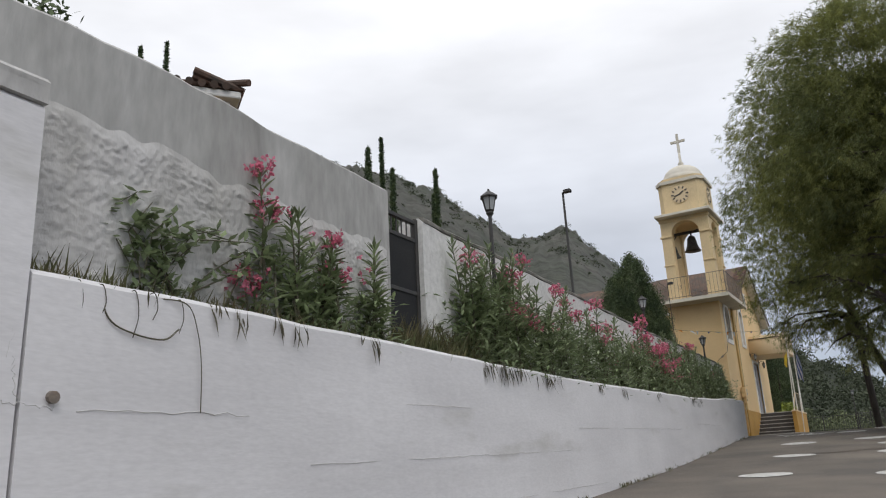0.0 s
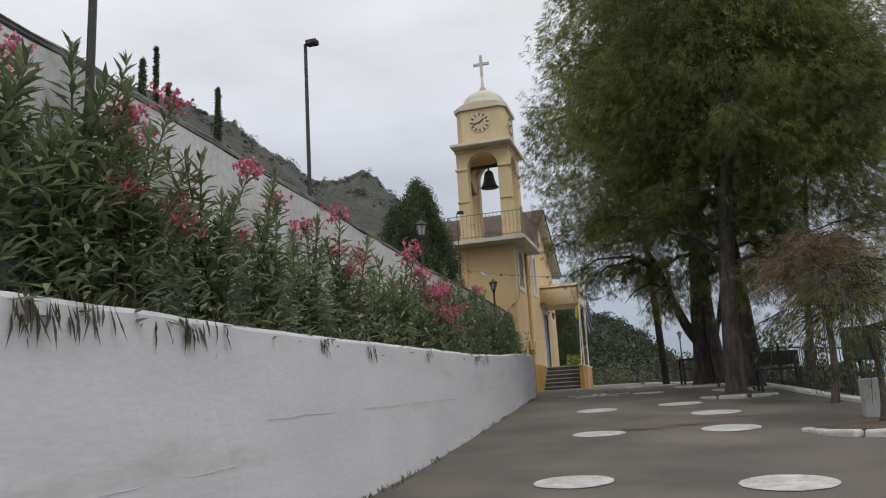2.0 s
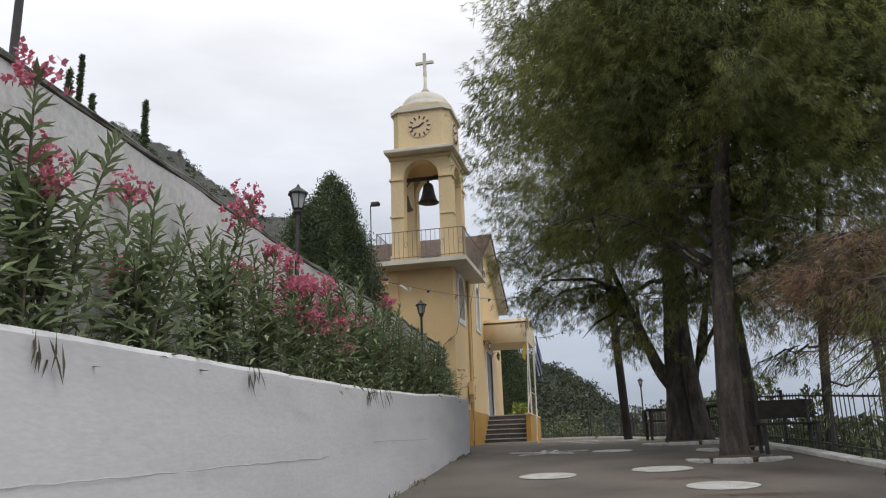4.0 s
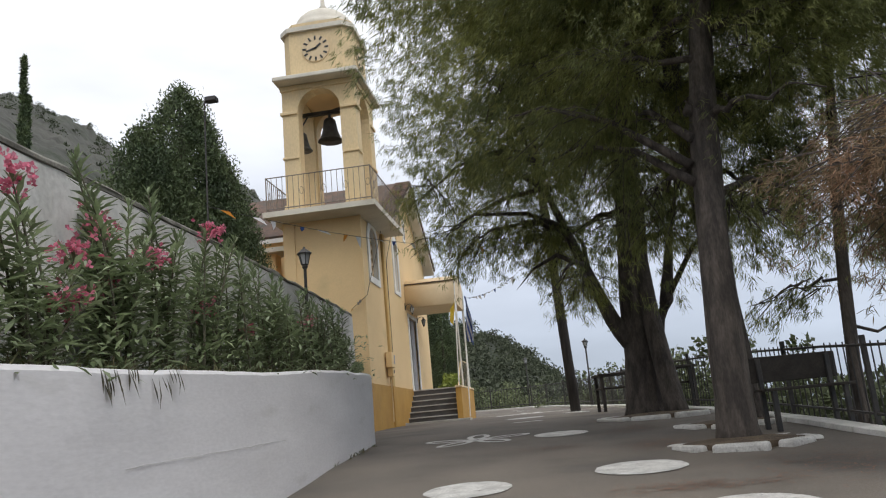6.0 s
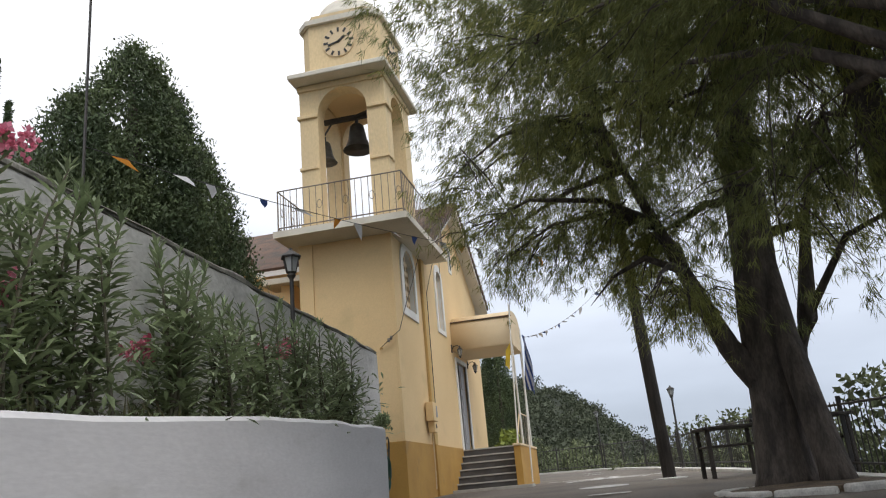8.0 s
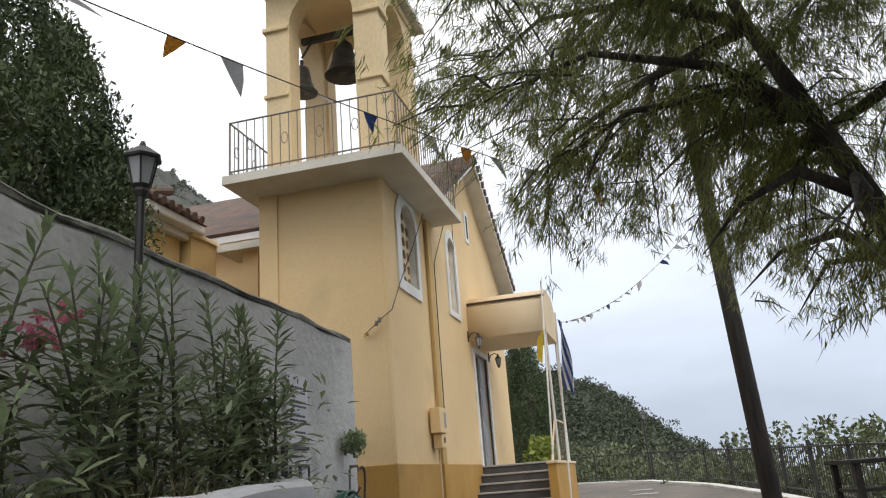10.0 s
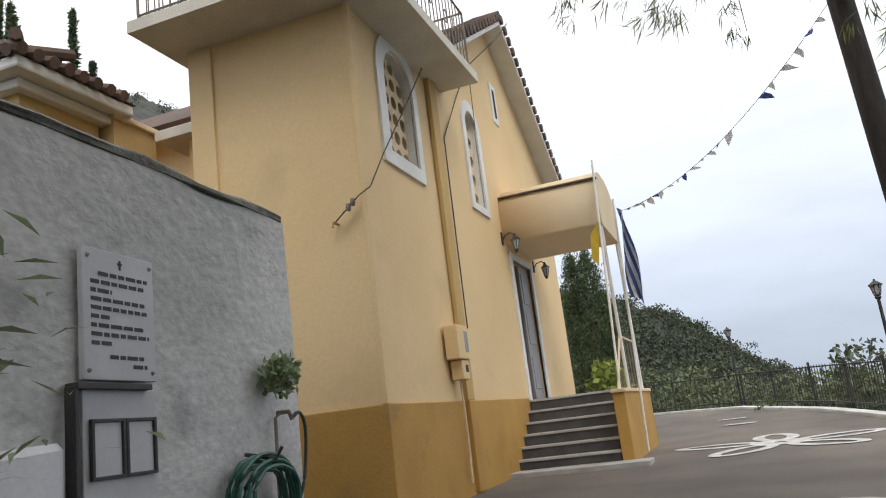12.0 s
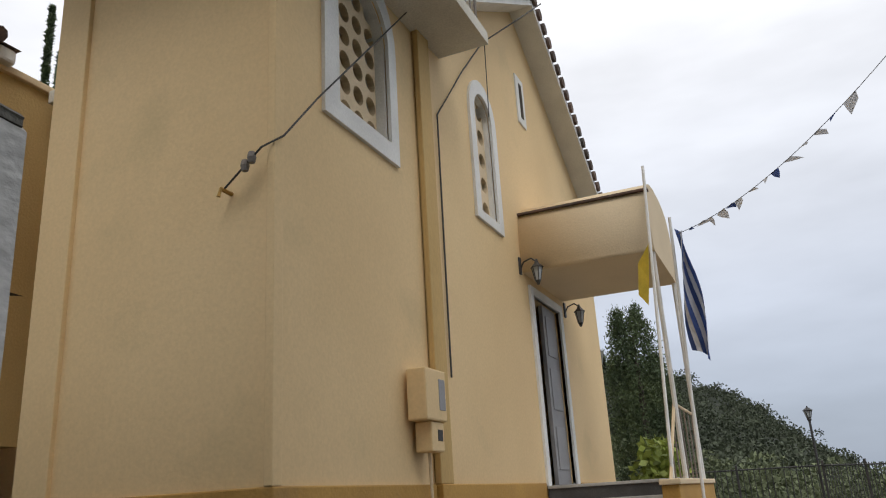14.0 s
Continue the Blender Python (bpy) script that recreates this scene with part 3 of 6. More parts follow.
def build_tower():
    t = thing("bell_tower", (TCX, TCY, TZ - 0.2), "pale yellow rendered bell tower with arched belfry, clock and cross", "bell tower")
    def lo(bm):
        bmesh.ops.translate(bm, verts=bm.verts[:], vec=(-TCX, -TCY, -(TZ - 0.2)))
        return bm
    # plinth and shaft; the east side has an arched grille opening
    part("plinth", lo(boxed(TX0 - 0.03, TX1 + 0.03, TY0 - 0.03, TY1, 1.6, 3.0, 0.01)), M_OCHRE, t, "ochre painted plinth")
    part("shaft_south", lo(boxed(TX0, TX1, TY0, TY0 + 0.25, 3.0, 6.98)), M_YELLOW, t)
    part("shaft_west", lo(boxed(TX0, TX0 + 0.25, TY0 + 0.25, TY1, 3.0, 6.98)), M_YELLOW, t)
    part("shaft_north", lo(boxed(TX0 + 0.25, TX1 - 0.25, TY1 - 0.25, TY1, 3.0, 6.98)), M_YELLOW, t)
    bm = bmesh.new()
    arch_panel(bm, "x", TX1 - 0.25, TX1, TY0 + 0.25, TY1, 3.0, 6.98, 30.58, 0.40, 5.62, 6.50)
    part("shaft_east", lo(bm), M_YELLOW, t)
    # sheet whose dark colour stands in for shade inside the shaft
    part("shaft_back", lo(boxed(TX1 - 0.9, TX1 - 0.86, TY0 + 0.25, TY1 - 0.25, 3.0, 6.9)), M_SHADE, t, "sheet coloured dark as the shade inside the shaft")
    # corner pilasters
    part("pilaster", lo(boxed(TX0 - 0.03, TX0 + 0.26, TY0 - 0.035, TY0 + 0.3, 3.0, 6.975, 0.008)), M_YELLOW, t)
    part("pilaster", lo(boxed(TX1 - 0.03, TX1 + 0.028, TY0 - 0.035, TY0 + 0.06, 3.0, 6.975, 0.008)), M_YELLOW, t)
    # white surround of the grille
    surround = bmesh.new()
    out, inn = [], []
    for i in range(17):
        a = math.pi * i / 16
        out.append((30.55 - 0.56 * math.cos(a), 6.50 + 0.60 * math.sin(a)))
        inn.append((30.58 - 0.40 * math.cos(a), 6.50 + 0.40 * math.sin(a)))
    out = [(29.98, 5.46)] + out + [(31.11, 5.46)]
    inn = [(30.18, 5.62)] + inn + [(30.98, 5.62)]
    rows = [[surround.verts.new((x, p, q)) for p, q in ring] for x, ring in ((TX1 - 0.01, out), (TX1 + 0.03, out), (TX1 + 0.03, inn), (TX1 - 0.01, inn))]
    n = len(out)
    for r in range(4):
        a, b = rows[r], rows[(r + 1) % 4]
        for i in range(n):
            surround.faces.new((a[i], a[(i + 1) % n], b[(i + 1) % n], b[i]))
    part("window_surround", lo(surround), M_TRIMWHITE, t, "white painted surround of the grille")
    part("window_reveal", lo(reveal_liner(TX1 - 0.24, TX1 - 0.011, 30.58, 0.40, 5.62, 6.50)), M_TRIMWHITE, t, "white painted window reveal")
    # grille of round holes: a slab that is pierced row by row
    gr = part("grille", lo(grille_slab(TX1 - 0.16, TX1 - 0.10, 30.18, 30.98, 5.62, 6.9, 4, 0.078)), M_CREAM, t, "cream pierced grille with rows of round holes")
    # balcony slab with a sloping soffit
    sl = bmesh.new()
    sx0, sx1, sy0, sy1 = -7.65, -4.95, 28.8, 32.1
    levels = ((TX0 - 0.02, TX1 + 0.02, TY0 - 0.02, TY1 + 0.02, 6.965), (sx0 + 0.03, sx1 - 0.03, sy0 + 0.03, sy1 - 0.03, 7.0), (sx0, sx1, sy0, sy1, 7.0), (sx0, sx1, sy0, sy1, 7.13))
    rings = [[sl.verts.new(v) for v in ((x0, y0, z), (x1, y0, z), (x1, y1, z), (x0, y1, z))] for x0, x1, y0, y1, z in levels]
    for a, b in zip(rings, rings[1:]):
        for k in range(4):
            sl.faces.new((a[k], a[(k + 1) % 4], b[(k + 1) % 4], b[k]))
    sl.faces.new(rings[0][::-1])
    sl.faces.new(rings[-1])
    part("balcony_slab", lo(sl), M_SLAB, t, "stained concrete balcony slab with sloping soffit")
    # belfry: four arched panels
    bx0, bx1, by0, by1 = -7.30, -5.42, 29.52, 31.40
    cx, cy = (bx0 + bx1) / 2, (by0 + by1) / 2
    for y0, y1 in ((by0, by0 + 0.36), (by1 - 0.36, by1)):
        part("belfry_arch", lo(arch_panel(bmesh.new(), "y", y0, y1, bx0, bx1, 7.13, 10.55, cx, 0.54, 7.14, 9.86)), M_BELFRY, t)
    for x0, x1 in ((bx0, bx0 + 0.36), (bx1 - 0.36, bx1)):
        part("belfry_arch", lo(arch_panel(bmesh.new(), "x", x0 + 0.003, x1 - 0.003, by0 + 0.36, by1 - 0.36, 7.13, 10.54, cy, 0.50, 7.14, 9.86)), M_BELFRY, t)
    for x in (bx0 + 0.17, bx1 - 0.17):
        for y in (by0 + 0.17, by1 - 0.17):
            part("impost", lo(boxed(x - 0.22, x + 0.22, y - 0.22, y + 0.22, 9.78, 9.86, 0.015)), M_BELFRY, t)
            part("pier_base", lo(boxed(x - 0.21, x + 0.21, y - 0.21, y + 0.21, 7.13, 7.45, 0.01)), M_BELFRY, t)
            part("pier_band", lo(boxed(x - 0.205, x + 0.205, y - 0.205, y + 0.205, 8.62, 8.68, 0.01)), M_BELFRY, t)
    part("cornice", lo(boxed(bx0 - 0.04, bx1 + 0.04, by0 - 0.04, by1 + 0.04, 10.42, 10.56, 0.02)), M_BELFRY, t)
    part("cornice", lo(boxed(-7.40, -5.24, 29.12, 31.7, 10.56, 10.67, 0.02)), M_SLAB, t, "weathered projecting cornice")
    # clock stage with cut corners, small cornice, drum, dome
    def cut(h, c, z0, z1):
        o = [(-h, -h + c), (-h + c, -h), (h - c, -h), (h, -h + c), (h, h - c), (h - c, h), (-h + c, h), (-h, h - c)]
        return prism(bmesh.new(), [(cx + p, cy + q) for p, q in o], "z", z0, z1)
    part("clock_stage", lo(cut(0.89, 0.2, 10.67, 12.02)), M_BELFRY, t)
    part("clock_cornice", lo(cut(0.97, 0.24, 12.02, 12.14)), M_SLAB, t, "weathered small cornice")
    part("clock_cornice", lo(cut(0.90, 0.3, 12.14, 12.26)), M_BELFRY, t)
    part("dome", lo(lathe(bmesh.new(), [(0.82, 12.26), (0.80, 12.42)] + [(0.78 * math.cos(a), 12.42 + 0.56 * math.sin(a)) for a in np.linspace(0.02, 1.45, 9)], 24, (cx, cy, 0))), M_SLAB, t, "grey weathered dome", True)
    part("finial", lo(lathe(bmesh.new(), [(0.14, 12.94), (0.10, 13.05), (0.13, 13.1), (0.06, 13.2), (0.045, 13.62)], 12, (cx, cy, 0))), M_SLAB, t, "", True)
    cross = part("cross", lo(boxed(cx - 0.05, cx + 0.05, cy - 0.045, cy + 0.045, 13.6, 14.46, 0.012)), M_SLAB, t, "weathered grey cross")
    part("cross_arm", lo(boxed(cx - 0.30, cx + 0.30, cy - 0.043, cy + 0.043, 14.06, 14.16, 0.012)), M_SLAB, cross)
    # clocks on the south and east sides
    for face in ("south", "east"):
        ccx, ccz, r = (cx + 0.0, 11.5, 0.36)
        d = bmesh.new()
        bmesh.ops.create_cone(d, segments=32, radius1=r, radius2=r, depth=0.03, cap_ends=True)
        mm = pose(cx, cy - 0.905, ccz, 90) if face == "south" else pose(cx + 0.905, cy, ccz, 90, 0, 90)
        bmesh.ops.transform(d, matrix=mm, verts=d.verts)
        dial = part("clock_dial", lo(d), M_CREAM, t, "cream clock dial")
        for k in range(12):
            a = 2 * math.pi * k / 12
            b = boxed(-0.022, 0.022, -0.02, 0.02, -0.05, 0.05)
            bmesh.ops.transform(b, matrix=pose(0, 0, 0, 0, 0, 0 if face == "south" else 90), verts=b.verts)
            rot = pose(0, 0, 0, 0, math.degrees(a), 0) if face == "south" else pose(0, 0, 0, math.degrees(-a), 0, 0)
            off = Vector((cx, cy - 0.915, ccz)) if face == "south" else Vector((cx + 0.915, cy, ccz))
            bmesh.ops.transform(b, matrix=Matrix.Translation(off) @ rot @ Matrix.Translation((0, 0, 0.29)), verts=b.verts)
            part("hour_mark", lo(b), M_INK, dial)
        for ang, ln, w in ((-104, 0.25, 0.018), (52, 0.18, 0.022)):
            b = boxed(-w, w, -0.012, 0.012, -0.03, ln)
            bmesh.ops.transform(b, matrix=pose(0, 0, 0, 0, 0, 0 if face == "south" else 90), verts=b.verts)
            rot = pose(0, 0, 0, 0, ang, 0) if face == "south" else pose(0, 0, 0, -ang, 0, 0)
            off = Vector((cx, cy - 0.93, ccz)) if face == "south" else Vector((cx + 0.93, cy, ccz))
            bmesh.ops.transform(b, matrix=Matrix.Translation(off) @ rot, verts=b.verts)
            part("clock_hand", lo(b), M_INK, dial)
    # inner shade of the vault above the bells
    part("belfry_ceiling", lo(boxed(bx0 + 0.36, bx1 - 0.36, by0 + 0.36, by1 - 0.36, 10.40, 10.54)), M_YELLOW, t)
    return t


def grille_slab(x0, x1, y0, y1, z0, z1, cols, r, sides=10):
    """A slab pierced by staggered round holes, cell by cell."""
    bm = bmesh.new()
    w = (y1 - y0) / cols
    rows = int((z1 - z0) / w)
    h = (z1 - z0) / rows
    for j in range(rows):
        for i in range(cols):
            cy, cz = y0 + w * (i + 0.5), z0 + h * (j + 0.5)
            rings = {}
            for x in (x0, x1):
                inner, outer = [], []
                for k in range(sides * 2):
                    a = 2 * math.pi * (k + 0.5) / (sides * 2)
                    ca, sa = math.cos(a), math.sin(a)
                    inner.append(bm.verts.new((x, cy + r * ca, cz + r * sa)))
                    s = 1 / max(abs(ca), abs(sa))
                    outer.append(bm.verts.new((x, cy + w / 2 * ca * s, cz + h / 2 * sa * s)))
                rings[x] = (inner, outer)
                for k in range(sides * 2):
                    q = (k + 1) % (sides * 2)
                    bm.faces.new((inner[k], inner[q], outer[q], outer[k]))
            for k in range(sides * 2):
                q = (k + 1) % (sides * 2)
                bm.faces.new((rings[x0][0][k], rings[x0][0][q], rings[x1][0][q], rings[x1][0][k]))
    return bm


build_tower()


def build_bell(loc, size, mat, label):
    b = thing("bell", loc, label, "bell")
    prof = [(0.50, -1.0), (0.47, -0.97), (0.40, -0.86), (0.31, -0.6), (0.26, -0.3), (0.23, -0.15), (0.15, -0.06), (0.05, -0.03)]
    part("body", lathe(bmesh.new(), [(r * size, z * size) for r, z in prof], 20), mat, b, "", True)
    part("hanger", boxed(-0.05 * size, 0.05 * size, -0.05 * size, 0.05 * size, -0.06 * size, 0.2 * size, 0.01), M_IRON, b)
    part("clapper", tube(bmesh.new(), [(0, 0, -0.3 * size), (0, 0, -1.02 * size)], 0.05 * size, 6), M_IRON, b)
    return b


build_bell((-6.36, 30.46, 9.98), 0.66, M_BRONZE, "dark bronze church bell hanging in the belfry arch")
build_bell((-7.12, 30.46, 9.68), 0.52, M_GREYBRONZE, "smaller grey-green bell hanging in the side arch")
beam = thing("bell_beam", (-6.36, 30.46, 10.12), "iron beam carrying the bells across the belfry", "beam")
part("bar", boxed(-0.75, 0.75, -0.05, 0.05, -0.05, 0.05, 0.008), M_IRON, beam)
part("arm", tube(bmesh.new(), [(0.0, -0.1, -0.02), (0.4, -0.2, 0.02), (0.62, -0.2, -0.02)], 0.022, 6), M_IRON, beam)
part("drop_arm", tube(bmesh.new(), [(-0.76, 0, -0.3), (-0.55, 0, 0.0)], 0.02, 6), M_IRON, beam)


def build_railing():
    r = thing("balcony_railing", (-6.3, 30.45, 7.13), "thin grey iron railing round the belfry balcony", "railing")
    x0, x1, y0, y1 = -1.27, 1.27, -1.57, 1.57
    corners = [(x0, y0), (x1, y0), (x1, y1), (x0, y1)]
    for i in range(4):
        a, b = Vector((*corners[i], 0)), Vector((*corners[(i + 1) % 4], 0))
        for z in (0.08, 0.85):
            part("rail", tube(bmesh.new(), [a + Vector((0, 0, z)), b + Vector((0, 0, z))], 0.014, 5), M_RAIL, r)
        count = int((b - a).length / 0.13)
        for k in range(count):
            p = a + (b - a) * k / count
            part("baluster" if k else "post", tube(bmesh.new(), [p, p + Vector((0, 0, 0.86))], 0.016 if k == 0 else 0.008, 5), M_RAIL, r)
        for k in range(2, count, 4):
            p = a + (b - a) * (k + 0.5) / count
            d = (b - a).normalized()
            ring = [p + Vector((0, 0, 0.46)) + d * 0.05 * math.cos(u) + Vector((0, 0, 0.09)) * math.sin(u) for u in np.linspace(0, 2 * math.pi, 9)]
            part("scroll", tube(bmesh.new(), ring, 0.007, 4, False), M_RAIL, r)
    return r


build_railing()

# ---- church ----
FX, FY0, FY1, APEX_Y, APEX_Z, EAVE_Z = -5.47, 31.5, 37.93, 34.72, 9.15, 7.25


def gable_z(y, lift=0.0):
    return APEX_Z - abs(y - APEX_Y) * 0.60 + lift


def build_church():
    c = thing("church", (FX - 4, APEX_Y, 2.0), "pale yellow rendered church with gabled front and ochre plinth", "church")
    def lo(bm):
        bmesh.ops.translate(bm, verts=bm.verts[:], vec=(-(FX - 4), -APEX_Y, -2.0))
        return bm
    # front: panels around the arched window, the door and the slit
    d0, d1, dz = 34.50, 35.62, 5.12
    w0 = 33.20
    part("wall_panel", lo(arch_panel(bmesh.new(), "x", FX - 0.3, FX, 32.14, 33.72, 5.5, 7.6, w0, 0.26, 5.68, 6.85)), M_YELLOW, c)
    part("wall_panel", lo(boxed(FX - 0.3, FX, FY0, 33.72, 3.0, 5.5)), M_YELLOW, c)
    for o in ([(FY0, 5.5), (32.14, 5.5), (32.14, gable_z(32.14)), (FY0, gable_z(FY0))], [(32.14, 7.6), (33.72, 7.6), (33.72, gable_z(33.72))], [(33.72, 3.0), (d0, 3.0), (d0, dz), (33.72, dz)],
              [(33.72, dz), (APEX_Y, dz), (APEX_Y, APEX_Z), (33.72, gable_z(33.72))], [(APEX_Y, dz), (d1, dz), (d1, gable_z(d1)), (APEX_Y, APEX_Z)],
              [(d1, 3.0), (FY1, 3.0), (FY1, gable_z(FY1)), (d1, gable_z(d1))]):
        part("wall_panel", lo(prism(bmesh.new(), o, "x", FX - 0.3, FX)), M_YELLOW, c)
    part("plinth", lo(boxed(FX - 0.3, FX + 0.03, FY0, 34.3, 1.6, 3.0, 0.01)), M_OCHRE, c, "ochre painted plinth")
    part("plinth", lo(boxed(FX - 0.3, FX + 0.03, 35.9, FY1 + 0.02, 1.6, 3.0, 0.01)), M_OCHRE, c, "ochre painted plinth")
    part("side_wall", lo(boxed(-17, FX - 0.3, FY1 - 0.3, FY1, 1.6, EAVE_Z)), M_YELLOW, c)
    part("side_wall", lo(boxed(-17, -7.45, FY0, FY0 + 0.3, 1.6, EAVE_Z)), M_YELLOW, c)
    part("back_wall", lo(boxed(-17.3, -17, FY0, FY1, 1.6, EAVE_Z)), M_YELLOW, c)
    part("corner_strip", lo(boxed(FX - 0.02, FX + 0.05, 31.5, 31.74, 3.0, 7.4, 0.01)), M_STRIP, c, "ochre-yellow corner strip")
    part("corner_strip", lo(boxed(FX - 0.02, FX + 0.06, 31.5, 31.74, 2.0, 3.0, 0.01)), M_OCHRE, c, "ochre foot of the corner strip")
    # raking white soffit and roof
    for s in (-1, 1):
        e = APEX_Y + s * 3.55
        ez = gable_z(e)
        o = [(APEX_Y, APEX_Z - 0.02), (e, ez - 0.02), (e, ez + 0.10), (APEX_Y, APEX_Z + 0.10)]
        part("roof_slab", lo(prism(bmesh.new(), o, "x", -17.5, FX + 0.32)), M_TRIMWHITE, c, "white rendered roof edge and soffit")
        part("roof_cover", lo(prism(bmesh.new(), [(APEX_Y, APEX_Z + 0.10), (e, ez + 0.10), (e + s * 0.05, ez + 0.15), (APEX_Y, APEX_Z + 0.19)], "x", -17.5, FX + 0.30)), M_TILE, c, "weathered clay tile roof")
        for k in range(19):
            y = APEX_Y + s * (0.1 + 0.19 * k)
            part("roof_tile", lo(tube(bmesh.new(), [(FX + 0.36, y - s * 0.02, gable_z(y) + 0.16), (FX - 0.1, y - s * 0.02, gable_z(y) + 0.16)], 0.085, 8)), M_TILE, c)
    # door opening, surround and leaves
    for y0, y1 in ((d0 - 0.12, d0), (d1, d1 + 0.12)):
        part("door_surround", lo(boxed(FX - 0.04, FX + 0.03, y0, y1, 2.97, dz + 0.1, 0.006)), M_TRIMWHITE, c, "white door surround")
    part("door_surround", lo(boxed(FX - 0.04, FX + 0.03, d0, d1, dz, dz + 0.1, 0.006)), M_TRIMWHITE, c, "white door surround")
    door = part("door", lo(boxed(FX - 0.2, FX - 0.15, d0, d0 + 0.55, 2.97, dz, 0.005)), M_DOOR, c, "dark brown door leaf")
    for z in (3.15, 3.85, 4.5):
        part("door_panel", lo(boxed(FX - 0.155, FX - 0.135, d0 + 0.09, d0 + 0.46, z, z + 0.5, 0.01)), M_DOOR, door)
    door = part("door", lo(boxed(FX - 0.10, FX - 0.05, d0 + 0.56, d1, 2.97, dz, 0.005)), M_GREYDOOR, c, "grey door leaf")
    for z in (3.15, 3.85, 4.5):
        part("door_panel", lo(boxed(FX - 0.055, FX - 0.038, d0 + 0.64, d1 - 0.08, z, z + 0.5, 0.01)), M_GREYDOOR, door)
    # arched front window: white surround and pierced grille
    surround = bmesh.new()
    out, inn = [(w0 - 0.40, 5.58)], [(w0 - 0.26, 5.68)]
    for i in range(13):
        a = math.pi * i / 12
        out.append((w0 - 0.40 * math.cos(a), 6.85 + 0.42 * math.sin(a)))
        inn.append((w0 - 0.26 * math.cos(a), 6.85 + 0.26 * math.sin(a)))
    out.append((w0 + 0.40, 5.58))
    inn.append((w0 + 0.26, 5.68))
    rows = [[surround.verts.new((x, p, q)) for p, q in ring] for x, ring in ((FX - 0.01, out), (FX + 0.03, out), (FX + 0.03, inn), (FX - 0.01, inn))]
    n = len(out)
    for r in range(4):
        a, b = rows[r], rows[(r + 1) % 4]
        for i in range(n):
            surround.faces.new((a[i], a[(i + 1) % n], b[(i + 1) % n], b[i]))
    part("window_surround", lo(surround), M_TRIMWHITE, c, "white arched window surround")
    part("window_reveal", lo(reveal_liner(FX - 0.28, FX - 0.011, w0, 0.26, 5.68, 6.85)), M_TRIMWHITE, c, "white painted window reveal")
    part("grille", lo(grille_slab(FX - 0.12, FX - 0.07, w0 - 0.26, w0 + 0.26, 5.68, 7.11, 2, 0.088)), M_CREAM, c, "cream pierced window grille")
    # this sheet's dark colour replaces the shade behind the grille
    part("window_back", lo(boxed(FX - 0.6, FX - 0.55, w0 - 0.4, w0 + 0.4, 5.5, 7.3)), M_SHADE, c, "sheet coloured dark as the shade behind the grille")
    # slit window: the opening is a dark block, its shade put into the colour
    part("slit_window", lo(boxed(FX - 0.02, FX + 0.02, 34.63, 34.95, 7.45, 8.15, 0.006)), M_TRIMWHITE, c, "white surround of the slit window")
    part("slit_opening", lo(boxed(FX - 0.02, FX + 0.028, 34.74, 34.84, 7.55, 8.05, 0.004)), M_SHADE, c, "dark panel painted as the shaded slit")
    return c


build_church()


def build_canopy():
    k = thing("entrance_canopy", (-4.72, 35.07, 5.33), "cream rendered concrete canopy over the church steps", "canopy")
    bm = bmesh.new()
    half = 0.83
    side = [(q.x, q.y) for q in eased([(-half, 0.0, 0), (-half - 0.05, 0.2, 0), (-half - 0.055, 0.42, 0), (-half - 0.01, 0.64, 0), (-half + 0.12, 0.80, 0), (-half + 0.35, 0.89, 0), (-0.2, 0.93, 0)], 5)]
    prism(bm, side + [(-p, q) for p, q in side[::-1]], "x", -0.75, 0.75)
    vault = part("vault", bm, M_CREAM, k)
    for p in vault.data.polygons:
        p.use_smooth = len(p.vertices) == 4 and abs(p.normal.z) < 0.98
    part("lip", boxed(-0.75, 0.77, -half - 0.03, -half + 0.06, 0.70, 0.722), M_TILE, k, "thin rust-coloured drip edge on the canopy")
    for y in (-half + 0.06, half - 0.06):
        part("post", tube(bmesh.new(), [(0.72, y, 0.0), (0.72, y, -2.42)], 0.025, 8), M_TRIMWHITE, k, "white pipe post")
    return k


build_canopy()


def build_steps():
    s = thing("church_steps", (-4.8, 33.8, 1.95), "dark stone steps with pale nosings up to the church door", "steps")
    for i in range(6):
        z = 2.04 + 0.155 * (i + 1)
        y = 33.30 + 0.205 * i
        x1 = -4.10
        part("step", boxed(-5.44 + 4.8, x1 + 4.8, y - 33.8, (36.2 if i == 5 else y + 0.24) - 33.8, z - 0.19 - 1.95, z - 0.032 - 1.95), M_STONE, s)
        part("nosing", boxed(-5.44 + 4.8, x1 + 0.02 + 4.8, y - 0.02 - 33.8, (36.2 if i == 5 else y + 0.21) - 33.8, z - 0.032 - 1.95, z - 1.95, 0.006), M_NOSING, s, "pale stone tread edge")
    part("landing_block", boxed(-5.44 + 4.8, -4.1 + 4.8, 34.4 - 33.8, 36.2 - 33.8, -0.1, 0.86), M_OCHRE, s, "ochre rendered landing wall")
    part("side_wall", boxed(-4.085 + 4.8, -3.93 + 4.8, 33.25 - 33.8, 36.2 - 33.8, -0.1, 0.95, 0.01), M_OCHRE, s, "low ochre side wall")
    part("side_cap", boxed(-4.10 + 4.8, -3.91 + 4.8, 33.22 - 33.8, 36.22 - 33.8, 0.95, 1.0, 0.01), M_CREAM, s)
    part("foot_edge", boxed(-5.5 + 4.8, -3.7 + 4.8, 32.8 - 33.8, 33.28 - 33.8, -0.05, 0.115, 0.01), M_NOSING, s, "white painted foot of the steps")
    return s


build_steps()


